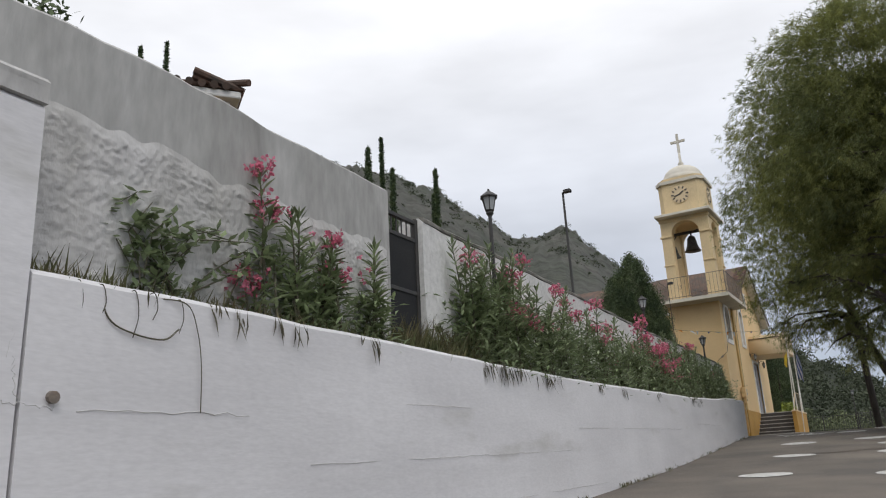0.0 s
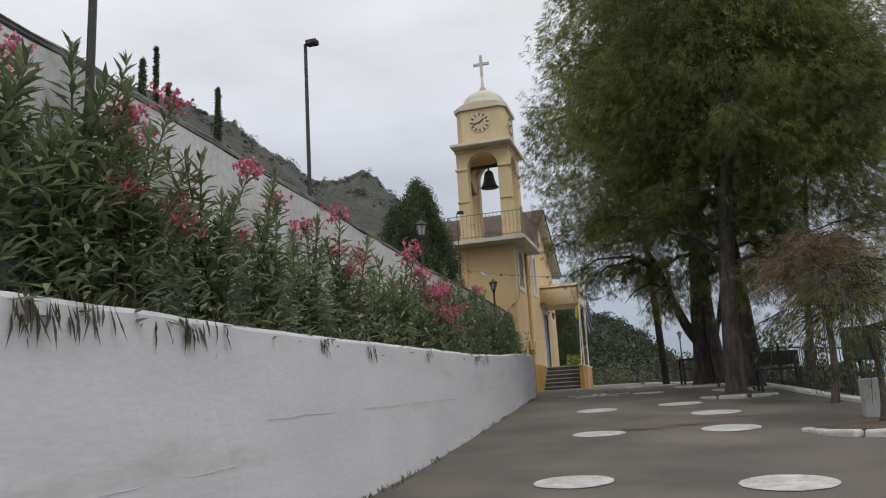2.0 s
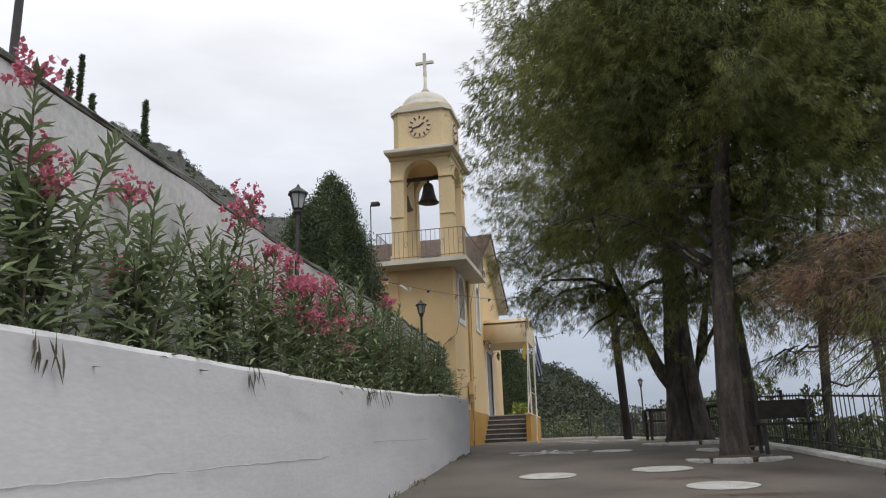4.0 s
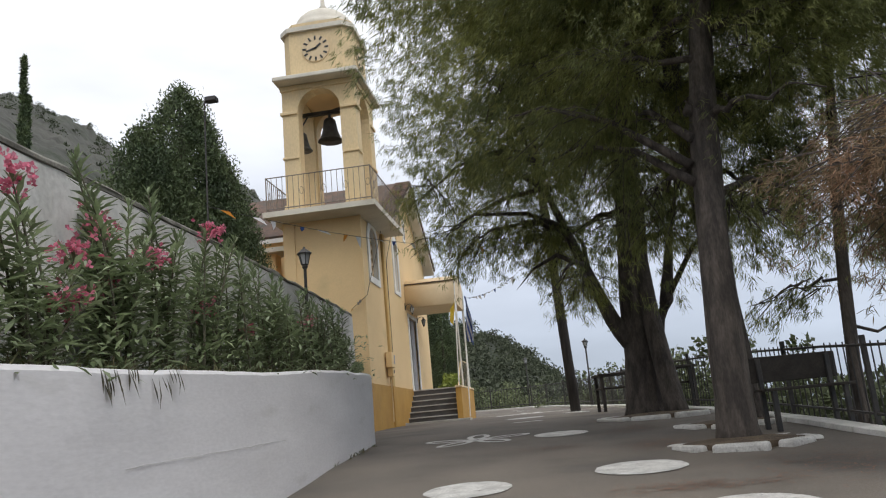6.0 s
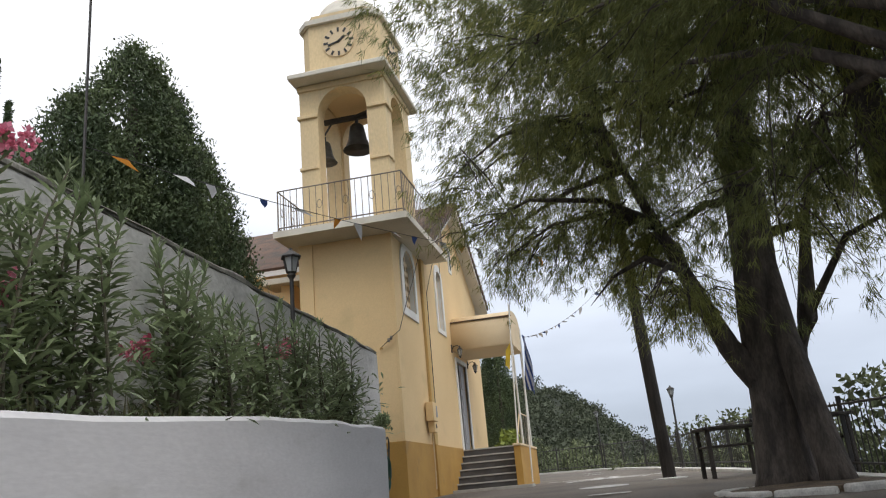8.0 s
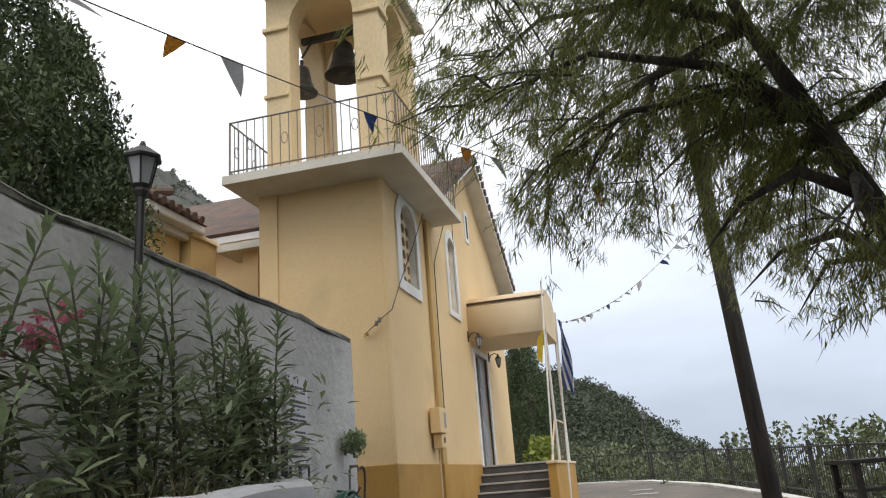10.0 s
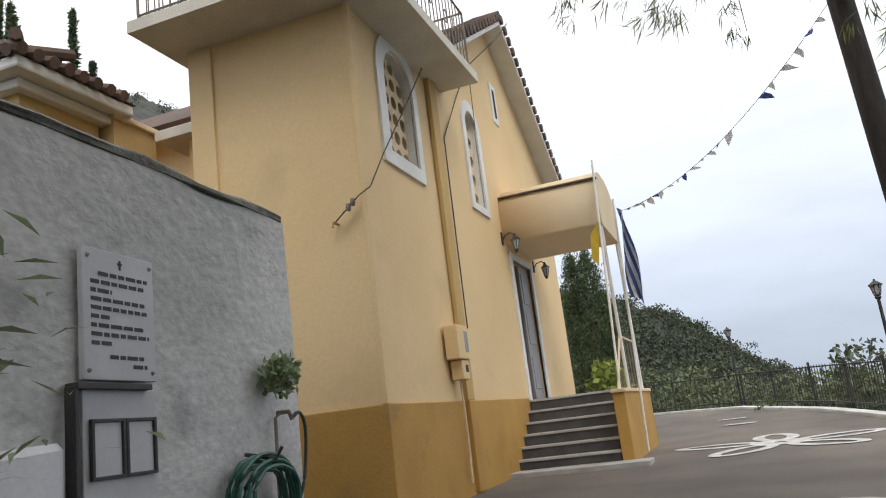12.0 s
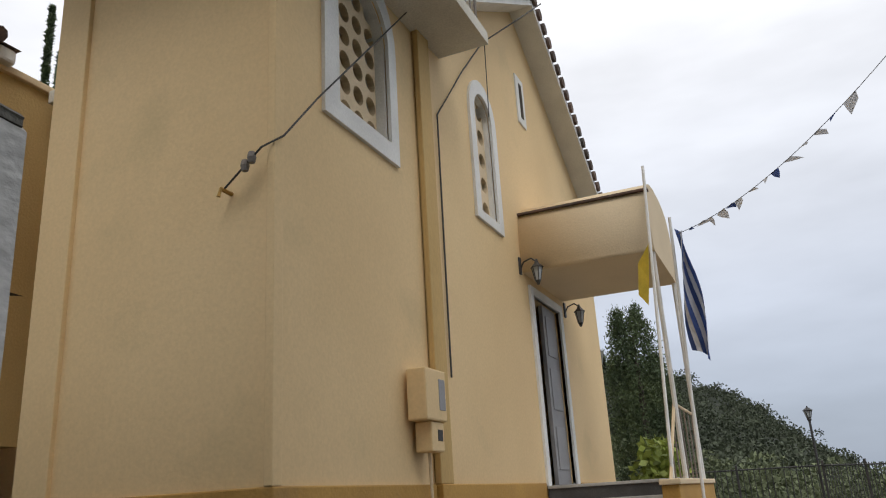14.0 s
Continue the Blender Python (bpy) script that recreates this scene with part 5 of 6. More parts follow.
def bed_spot(y, f=0.5):
    """A place in the bed: f is 0 at the front wall and 1 at the back wall."""
    a, b = front_x(y) - 0.25, back_x(y) + 0.08
    return (a + (b - a) * f, y, at_y(y, FRONT_TOP) - 0.1)


OLEANDERS = [
    # y, place across the bed, height, spread, stems, flower heads, density
    (2.75, 0.6, 0.42, 0.08, 2, 1, 0.6), (3.0, 0.6, 1.12, 0.14, 3, 2, 0.8), (3.35, 0.5, 0.85, 0.25, 8, 1, 1.1), (3.75, 0.6, 0.82, 0.25, 9, 2, 1.2), (4.35, 0.5, 0.9, 0.2, 6, 0, 1.2),
    (6.35, 0.4, 1.35, 0.4, 16, 1, 1.1), (6.95, 0.4, 1.6, 0.45, 18, 2, 1.1), (7.6, 0.45, 1.45, 0.45, 17, 3, 1.1), (8.4, 0.4, 1.2, 0.45, 15, 2, 1.0),
    (9.3, 0.45, 1.3, 0.45, 14, 2, 1.0), (10.2, 0.4, 1.15, 0.45, 13, 1, 1.0), (11.1, 0.45, 1.3, 0.45, 14, 3, 1.0), (12.1, 0.4, 1.2, 0.45, 14, 2, 1.0),
    (13.1, 0.45, 1.35, 0.45, 13, 2, 1.0), (14.0, 0.4, 1.2, 0.5, 14, 4, 1.0), (14.9, 0.45, 1.2, 0.5, 15, 8, 1.0), (15.8, 0.4, 1.1, 0.5, 14, 4, 1.0),
    (16.7, 0.4, 1.45, 0.45, 12, 1, 1.0), (17.5, 0.45, 1.5, 0.4, 10, 1, 1.0), (18.3, 0.4, 1.3, 0.45, 13, 2, 1.0), (19.1, 0.4, 1.3, 0.45, 12, 1, 1.0),
    (19.9, 0.35, 1.2, 0.45, 13, 1, 1.0), (20.7, 0.4, 1.1, 0.5, 11, 1, 0.85), (21.5, 0.35, 1.05, 0.5, 11, 0, 0.85), (22.3, 0.35, 1.05, 0.5, 11, 0, 0.85), (23.0, 0.4, 1.1, 0.42, 10, 0, 0.85),
    (17.0, 0.75, 1.35, 0.4, 9, 1, 1.0), (18.9, 0.75, 1.45, 0.4, 9, 0, 1.0), (20.4, 0.8, 1.4, 0.4, 8, 0, 0.9), (21.9, 0.75, 1.3, 0.45, 8, 1, 0.9), (22.8, 0.7, 1.3, 0.4, 8, 0, 0.9),
]
OLEANDERS += [(23.55, 0.35, 1.05, 0.5, 11, 0, 0.9), (24.0, 0.5, 1.12, 0.42, 10, 0, 0.9), (24.35, 0.6, 1.2, 0.36, 10, 0, 0.9)]
for i, (y, f, h, sp, st, fl, de) in enumerate(OLEANDERS):
    oleander(bed_spot(y, f), h, sp, max(2, round(st * (0.85 if y < 18 else 0.62))), 100 + i, fl, "leafy oleander with pink flower heads in the raised bed" if fl else "leafy green oleander without flowers in the raised bed", de)


# ---- markings on the drive ----
def flat_patch(bm, pts, lift=0.034):
    vs = [bm.verts.new((x, y, road_z(y) + lift + 0.012 * noise.noise((x * 0.6, y * 0.6, 0)))) for x, y in pts]
    bm.faces.new(vs)
    return bm


def ring_patch(bm, cx, cy, rx, ry, turn, width, n=28):
    inner, outer = [], []
    for k in range(n):
        a = 2 * math.pi * k / n
        for lst, w in ((inner, -width / 2), (outer, width / 2)):
            p, q = (rx + w) * math.cos(a), (ry + w) * math.sin(a)
            x, y = cx + p * math.cos(turn) - q * math.sin(turn), cy + p * math.sin(turn) + q * math.cos(turn)
            lst.append(bm.verts.new((x, y, road_z(y) + 0.039 + 0.012 * noise.noise((x * 0.6, y * 0.6, 0)))))
    for k in range(n):
        j = (k + 1) % n
        bm.faces.new((inner[k], inner[j], outer[j], outer[k]))
    return bm


for x, y, r in ((-1.43, 7.5, 0.36), (-1.55, 11.05, 0.36), (0.2, 10.75, 0.38), (-1.69, 14.95, 0.36), (0.03, 14.95, 0.38), (-2.06, 18.6, 0.37), (-0.06, 17.15, 0.38), (-0.6, 19.1, 0.40), (-1.29, 22.7, 0.36), (-2.06, 28.8, 0.4), (0.25, 7.2, 0.37)):
    pts = [(x + r * (1 + 0.05 * noise.noise((k * 0.9, x, y))) * math.cos(k * 2 * math.pi / 30), y + r * (1 + 0.05 * noise.noise((k * 0.9, y, x))) * math.sin(k * 2 * math.pi / 30)) for k in range(30)]
    tagged(part("painted_disc", flat_patch(bmesh.new(), pts, 0.038), M_PAINT), "worn white painted disc on the asphalt", "road marking", "discs painted on the drive")
# flower outlines of whitewash
for fx, fy, s, lbl in ((-2.2, 34.2, 1.12, "large white flower outline painted on the asphalt"), (-2.45, 22.9, 0.62, "smudged white flower painted on the asphalt")):
    fl = thing("painted_flower", (0, 0, 0), lbl, "road marking")
    part("heart", ring_patch(bmesh.new(), fx, fy, 0.2 * s, 0.2 * s, 0, 0.26 * s), M_PAINT, fl)
    for k in range(5):
        a = 0.35 + 2 * math.pi * k / 5
        part("petal", ring_patch(bmesh.new(), fx + 0.72 * s * math.cos(a), fy + 0.72 * s * math.sin(a), 0.46 * s, 0.2 * s, a, 0.145 * s), M_PAINT, fl)
for x, y in ((-2.85, 40.2), (-2.7, 38.6), (-1.9, 26.3)):
    tagged(part("painted_stripe", flat_patch(bmesh.new(), [(x - 0.28, y - 0.08), (x + 0.26, y - 0.1), (x + 0.3, y + 0.08), (x - 0.24, y + 0.1)], 0.05), M_PAINT), "short white painted stripe on the asphalt", "road marking", "stripes painted on the drive")


# ---- kerb and fence along the drop ----
def edge_points(y0, y1, step):
    n = int((y1 - y0) / step)
    return [Vector((edge_x(y0 + (y1 - y0) * i / n), y0 + (y1 - y0) * i / n, road_z(y0 + (y1 - y0) * i / n))) for i in range(n + 1)]


kerb = thing("kerb", (0, 0, 0), "white painted concrete kerb along the fenced edge", "kerb", kind="structure")
LINE = edge_points(11.0, 44.3, 0.9) + [Vector((-3.6, 45.1, 2.3)), Vector((-4.5, 45.9, 2.32)), Vector((-5.4, 46.4, 2.33)), Vector((-6.4, 46.5, 2.33)), Vector((-7.4, 46.5, 2.33)), Vector((-8.4, 46.5, 2.33)), Vector((-9.6, 46.5, 2.33)), Vector((-11, 46.5, 2.33))]
for a, b in zip(LINE, LINE[1:]):
    d = (b - a).normalized()
    m = Matrix.Translation((a + b) / 2) @ Matrix.Rotation(math.atan2(d.y, d.x), 4, "Z") @ Matrix.Rotation(-math.asin(d.z), 4, "Y")
    L = (b - a).length / 2 - 0.006
    part("kerb_stone", box(bmesh.new(), -L, L, -0.12, 0.12, -0.15, 0.085, 0.012, m), M_KERB, kerb)

fence = thing("iron_fence", (0, 0, 0), "dark green-black iron bar fence along the drop", "fence")
bar_mesh = None
rest = bmesh.new()
FLINE = [p + Vector((0.16, 0.05, 0)) for p in LINE]
for i, (a, b) in enumerate(zip(FLINE, FLINE[1:])):
    d = b - a
    for z in (0.18, 0.86):
        part("rail", tube(bmesh.new(), [a + Vector((0, 0, z)), b + Vector((0, 0, z))], 0.016, 5), M_IRON, fence)
    if i % 2 == 0:
        part("post", box(bmesh.new(), a.x - 0.025, a.x + 0.025, a.y - 0.025, a.y + 0.025, a.z - 0.3, a.z + 0.96, 0.005), M_IRON, fence)
    for k in range(1, 7):
        p = a + d * k / 7
        if 14.0 < p.y < 44.5:
            if bar_mesh is None:
                bar_mesh = bpy.data.meshes.new("bar")
                bm = tube(bmesh.new(), [(0, 0, 0.05), (0, 0, 0.90)], 0.008, 5)
                bm.to_mesh(bar_mesh)
                bm.free()
                bar_mesh.materials.append(M_IRON)
            ob = new("bar", bar_mesh)
            ob.location = p
            ob.parent = fence
        else:
            tube(rest, [p + Vector((0, 0, 0.05)), p + Vector((0, 0, 0.90))], 0.009, 4)
tagged(part("far_bars", rest, M_IRON, fence), kind="stuff")

# rings of whitewashed stones round the pines
for cx, cy, r, n in ((0.5, 20.2, 0.62, 7), (0.8, 22.15, 0.6, 7), (0.3, 24.7, 0.95, 10), (1.9, 14.4, 1.0, 13)):
    ring = thing("tree_ring", (cx, cy, road_z(cy)), "ring of whitewashed stones round a pine", "kerb", "stone rings round the pines")
    rr = random.Random(int(cx * 100 + cy))
    part("soil", lathe(bmesh.new(), [(r * 0.95, -0.1), (r * 0.93, 0.05), (r * 0.5, 0.08), (0.1, 0.09)], 18), M_SOIL, ring, "dry soil strewn with needles")
    for k in range(n):
        a = 2 * math.pi * k / n
        w = 2 * math.pi * r / n * 0.5 * rr.uniform(0.75, 0.95)
        m = Matrix.Rotation(a, 4, "Z") @ Matrix.Translation((r, 0, rr.uniform(-0.01, 0.01))) @ Matrix.Rotation(rr.uniform(-0.12, 0.12), 4, "Z")
        part("kerb_stone", box(bmesh.new(), -0.08, 0.08, -w, w, -0.1, 0.055, 0.03, m), M_PAINT, ring)


# ---- poles and lamps ----
def lantern(loc, post, label, head=1.0, mat=None):
    k = thing("street_lamp", loc, label, "lamp", "lantern lamps")
    part("base", lathe(bmesh.new(), [(0.055, 0), (0.055, 0.08), (0.035, 0.12), (0.03, 0.2)], 10), M_IRON, k)
    part("post", tube(bmesh.new(), [(0, 0, 0.1), (0, 0, post)], [0.028, 0.024], 8), M_IRON, k)
    part("collar", lathe(bmesh.new(), [(0.03, post - 0.03), (0.05, post), (0.04, post + 0.02), (0.075 * head, post + 0.04)], 8), M_IRON, k)
    g0, g1 = post + 0.04, post + 0.04 + 0.2 * head
    part("glass", lathe(bmesh.new(), [(0.065 * head, g0), (0.11 * head, g1)], 6), M_GLASS, k, "pale lantern glass")
    for i in range(6):
        a = math.pi / 3 * i
        c, s = math.cos(a), math.sin(a)
        part("glazing_bar", tube(bmesh.new(), [(0.068 * head * c, 0.068 * head * s, g0), (0.114 * head * c, 0.114 * head * s, g1)], 0.007, 4), M_IRON, k)
    part("cap", lathe(bmesh.new(), [(0.145 * head, g1), (0.15 * head, g1 + 0.015), (0.06 * head, g1 + 0.09 * head), (0.03 * head, g1 + 0.11 * head), (0.012, g1 + 0.15 * head)], 6), M_IRON, k)
    return k


for x, y, top in ((-3.60, 7.23, 4.50), (-4.31, 15.6, 4.70), (-4.86, 23.19, 4.86)):
    z = at_y(y, FRONT_TOP) - 0.1
    lantern((x, y, z), top - z - 0.4, "black lantern lamp on a post against the terrace wall", 0.8)
lantern((-2.62, 44.4, road_z(44.4)), 1.8, "black lantern lamp post beside the fence", 0.68)
lantern((-0.4, 36.1, road_z(36.1)), 1.8, "black lantern lamp post beside the fence", 0.68)
lantern((0.6, 29.5, road_z(29.5)), 1.55, "black lantern lamp post beside the fence", 0.75)

for x, y, top in ((-4.2, 11.32, 5.72), (-4.74, 19.6, 5.68)):
    sp = thing("floodlight_pole", (x, y, at_y(y, BACK_TOP) - 0.2), "thin dark pole with a small floodlight on top", "pole", "floodlight poles")
    h = top - at_y(y, BACK_TOP) + 0.2
    part("pole", tube(bmesh.new(), [(0, 0, -0.4), (-0.02, 0, h)], [0.026, 0.02] if y < 15 else [0.010, 0.009], 8), M_IRON, sp)
    part("bracket", tube(bmesh.new(), [(-0.02, 0, h - 0.02), (0.06, 0, h)], 0.012, 5), M_IRON, sp)
    part("floodlight", boxed(0.0, 0.13, -0.05, 0.05, h - 0.02, h + 0.035, 0.008), M_IRON, sp)

up = thing("utility_pole", (-0.98, 30.0, road_z(30) - 0.05), "leaning weathered timber utility pole at the drive edge", "pole")
part("pole", tube(bmesh.new(), [(0, 0, 0), (-0.10, 0, 3.0), (-0.22, 0, 6.5), (-0.36, 0, 10.6)], [0.115, 0.108, 0.095, 0.08], 12), M_POLE, up, "", True)
part("white_foot", lathe(bmesh.new(), [(0.3, 0.03), (0.3, 0.085), (0.14, 0.10)], 14), M_PAINT, up, "whitewashed foot ring")


# ---- bunting ----
def bunting(name, a, b, sag, flags, seed, mats, label, size=0.16):
    rr = random.Random(seed)
    a, b = Vector(a), Vector(b)
    o = thing(name, tuple(a), label, "bunting")
    pts = [(b - a) * u - Vector((0, 0, sag * 4 * u * (1 - u))) for u in np.linspace(0, 1, 25)]
    part("string", tube(bmesh.new(), pts, 0.0035, 4), M_CABLE, o)
    for i in range(flags):
        u = (i + 0.5 + rr.uniform(-0.2, 0.2)) / flags
        p = (b - a) * u - Vector((0, 0, sag * 4 * u * (1 - u)))
        d = (b - a).normalized()
        s = size * rr.uniform(0.6, 1.2)
        swing = (Vector((rr.uniform(-0.5, 0.5), rr.uniform(-0.5, 0.5), -rr.uniform(0.1, 1.0))) + d * rr.uniform(0.2, 1.0)).normalized() * s * 1.3
        bm = bmesh.new()
        k = [p - d * s * 0.5, p + d * s * 0.5]
        q = [bm.verts.new(v) for v in (k[0], k[1], k[1] + swing * 0.5 + d * s * rr.uniform(-0.3, 0.1), p + swing + d * s * rr.uniform(-0.3, 0.3), k[0] + swing * 0.45 + d * s * 0.2)]
        bm.faces.new(q)
        part("pennant", bm, mats[i % len(mats)], o)
    return o


bunting("bunting_string", (-3.72, 34.2, 5.45), (-1.10, 30.0, 6.0), 0.34, 24, 4, (M_FLAGWHITE, M_FLAGBLUE, M_FLAGWHITE, M_FLAGWHITE), "string of small blue and white pennants from canopy to pole", 0.13)
bunting("bunting_string", (-4.74, 19.6, 4.45), (-1.09, 30.0, 5.95), 0.3, 24, 5, (M_FLAGORANGE, M_FLAGWHITE, M_FLAGWHITE, M_FLAGBLUE, M_FLAGWHITE), "string of orange and white pennants across to the pole", 0.13)


# ---- flags and rail at the steps ----
def build_flag(loc, top, lean, label):
    f = thing("flag", loc, label, "flag")
    part("staff", tube(bmesh.new(), [(0, 0, 0), (lean[0], lean[1], top)], 0.017, 7), M_TRIMWHITE, f, "white flag staff")
    return f


fl = build_flag((-3.86, 34.15, 2.1), 3.55, (0.1, 0.05), "blue and white striped flag hanging from a white staff")
for i in range(7):
    bm = bmesh.new()
    n = 11
    grid = []
    for k in range(n):
        u = k / (n - 1)
        z = 3.42 - 1.32 * u
        row = []
        for e in (0, 1):
            w = (i + e) / 7
            row.append(bm.verts.new((0.1 + 0.03 + 0.20 * w * (0.5 + 0.5 * u) + 0.04 * math.sin(6 * u + 5 * w), 0.05 + 0.10 * math.sin(9 * w + 3 * u) * (0.4 + w), z - 0.14 * w)))
        grid.append(row)
    for r, s in zip(grid, grid[1:]):
        bm.faces.new((r[0], r[1], s[1], s[0]))
    part("stripe", bm, M_FLAGBLUE if i % 2 == 0 else M_FLAGWHITE, fl)
fy = build_flag((-4.03, 33.35, 2.05), 4.25, (0.07, 0.85), "white staff with a small yellow flag at the steps")
bm = bmesh.new()
ys = [bm.verts.new(v) for v in ((0.04, 0.62, 3.28), (-0.10, 0.66, 3.1), (-0.13, 0.6, 2.75), (-0.04, 0.58, 2.62), (0.0, 0.6, 2.9))]
bm.faces.new(ys)
part("cloth", bm, M_FLAGYELLOW, fy, "limp yellow flag cloth")

hr = thing("step_handrail", (-4.02, 33.4, 2.95), "thin pale iron handrail beside the church steps", "railing")
part("rail", tube(bmesh.new(), [(0, -0.1, -0.1), (0, 0.95, 0.75), (0, 2.7, 0.75)], 0.016, 6), M_CREAM, hr)
for k in range(9):
    y = 0.02 + 0.33 * k
    zt = min(0.75, -0.1 + 0.85 * (y + 0.1) / 1.05)
    part("baluster", tube(bmesh.new(), [(0, y, -0.02), (0, y, zt)], 0.009, 5), M_RAIL, hr)


# ---- fittings on the church front ----
def wall_lamp(loc):
    k = thing("wall_lamp", loc, "black iron lantern on the yellow church wall", "lamp", "lanterns beside the door")
    part("bracket", tube(bmesh.new(), [(0, 0, -0.05), (0.05, 0, 0.04), (0.14, 0, 0.07), (0.2, 0, 0.02)], 0.01, 5), M_IRON, k)
    part("wall_plate", boxed(-0.005, 0.015, -0.035, 0.035, -0.1, 0.1, 0.005), M_IRON, k)
    part("glass", lathe(bmesh.new(), [(0.03, -0.2), (0.06, -0.05)], 6, (0.2, 0, 0)), M_GLASS, k)
    part("cap", lathe(bmesh.new(), [(0.08, -0.05), (0.03, 0.0), (0.01, 0.05)], 6, (0.2, 0, 0)), M_IRON, k)
    part("base", lathe(bmesh.new(), [(0.012, -0.25), (0.035, -0.2)], 6, (0.2, 0, 0)), M_IRON, k)
    for i in range(6):
        c, s = math.cos(i * math.pi / 3), math.sin(i * math.pi / 3)
        part("glazing_bar", tube(bmesh.new(), [(0.2 + 0.032 * c, 0.032 * s, -0.2), (0.2 + 0.063 * c, 0.063 * s, -0.05)], 0.005, 4), M_IRON, k)
    return k


wall_lamp((FX + 0.005, 34.12, 5.38))
wall_lamp((FX + 0.005, 35.95, 5.22))

mb = thing("meter_box", (TX1 + 0.03, 31.18, 3.22), "cream painted electricity meter box on the church wall", "meter box")
part("upper_box", boxed(0.0, 0.16, -0.14, 0.22, 0.22, 0.6, 0.012), M_YELLOW, mb)
part("lower_box", boxed(0.0, 0.14, -0.03, 0.19, 0.0, 0.215, 0.012), M_YELLOW, mb)
part("window", boxed(0.155, 0.165, 0.08, 0.19, 0.3, 0.53, 0.003), M_GREYDOOR, mb, "small grey meter window")
part("window", boxed(0.135, 0.146, 0.07, 0.15, 0.08, 0.16, 0.003), M_INK, mb, "small dark meter window")
part("conduit", tube(bmesh.new(), [(0.05, 0.1, 0.0), (0.05, 0.12, -0.6), (0.05, 0.08, -1.1)], 0.012, 6), M_CREAM, mb)

ck = thing("wall_cable", (FX, 31.9, 3.9), "thin dark cable running up the church front", "cable")
part("cable", tube(bmesh.new(), [(0.02, -0.02, -0.05), (0.02, 0.0, 1.3), (0.02, 0.02, 2.4), (0.04, 0.7, 3.2), (0.06, 1.5, 4.05)], 0.009, 5), M_CABLE, ck)
part("cable", tube(bmesh.new(), [(0.06, 0.85, 3.75), (0.06, 1.5, 4.02), (0.35, 2.1, 4.6), (0.45, 2.8, 5.2)], 0.009, 5), M_CABLE, ck)
part("cable", tube(bmesh.new(), [(0.05, 1.5, 4.02), (0.03, 1.5, 3.05)], 0.006, 5), M_CABLE, ck)
tc = thing("tower_cable", (TX1, 29.4, 4.75), "insulated cable hooked to the tower corner", "cable")
part("cable", tube(bmesh.new(), [(-0.3, -0.05, -0.03), (-0.02, -0.06, 0.18), (0.06, 0.05, 0.28), (0.07, 0.43, 0.72), (0.1, 1.1, 1.45), (0.1, 1.93, 2.33), (0.08, 3.3, 2.95), (0.06, 4.0, 3.2)], 0.007, 5), M_CABLE, tc)
part("hook", tube(bmesh.new(), [(-0.3, 0.03, -0.03), (-0.3, -0.07, -0.03), (-0.31, -0.08, -0.08)], 0.014, 6), M_OCHRE, tc)
for q in ((-0.14, -0.055, 0.09), (-0.09, -0.058, 0.13)):
    part("insulator", lathe(bmesh.new(), [(0.02, -0.035), (0.028, 0), (0.02, 0.035)], 8, q), M_RAIL, tc)

# ---- plaque, notice frames, hose on the terrace wall end ----
def on_back(y, z, out=0.0):
    """A frame on the face of the terrace wall: x along the wall, y out of it, z up."""
    return Matrix.Translation((back_x(y) + 0.02 + out, y, z)) @ Matrix.Rotation(radians(90) + math.atan(0.0815), 4, "Z")


def wall_thing(name, y, z, label, category, group=""):
    ob = new(name)
    ob.matrix_world = on_back(y, z)
    return tagged(ob, label, category, group)


pq = wall_thing("marble_plaque", 25.85, 3.12, "white marble plaque with dark lettering bars on the wall", "plaque")
part("slab", boxed(-0.25, 0.25, -0.035, -0.005, 0.0, 0.60, 0.004), M_MARBLE, pq)
rr = random.Random(77)
part("cross_mark", boxed(-0.006, 0.006, -0.038, -0.034, 0.52, 0.565), M_INK, pq)
part("cross_mark", boxed(-0.015, 0.015, -0.038, -0.034, 0.543, 0.553), M_INK, pq)
for i, (x0, x1) in enumerate(((-0.15, 0.2), (-0.2, 0.17), (-0.2, -0.06), (-0.2, 0.18), (-0.2, 0.19), (-0.2, -0.08), (-0.2, 0.17), (-0.2, 0.2), (-0.2, -0.07), (-0.08, 0.16), (0.08, 0.18))):
    z = 0.485 - 0.04 * i - (0.02 if i > 8 else 0)
    x = x0
    while x < x1:
        w = rr.uniform(0.03, 0.075)
        part("lettering_bar", boxed(x, min(x + w, x1), -0.0375, -0.0345, z - 0.009, z + 0.009), M_INK, pq)
        x += w + 0.014
for x in (-0.22, 0.22):
    for z in (0.04, 0.56):
        part("stud", lathe(bmesh.new(), [(0.012, 0), (0.006, 0.012)], 8), M_GREYDOOR, pq).matrix_basis = pose(x, -0.035, z, 90)
sh = wall_thing("iron_shelf_bar", 25.8, 3.09, "black iron angle bar fixed under the plaque", "bracket")
part("bar", boxed(-0.28, 0.22, -0.07, -0.002, -0.014, 0.014, 0.004), M_IRON, sh)
part("arm", boxed(-0.285, -0.262, -0.06, -0.002, -0.5, 0.0, 0.004), M_IRON, sh)
nb = wall_thing("notice_board", 25.84, 2.52, "grey-white notice panel with two black framed panes", "notice board")
part("board", boxed(-0.25, 0.25, -0.03, -0.004, 0.0, 0.56, 0.004), M_MARBLE, nb)
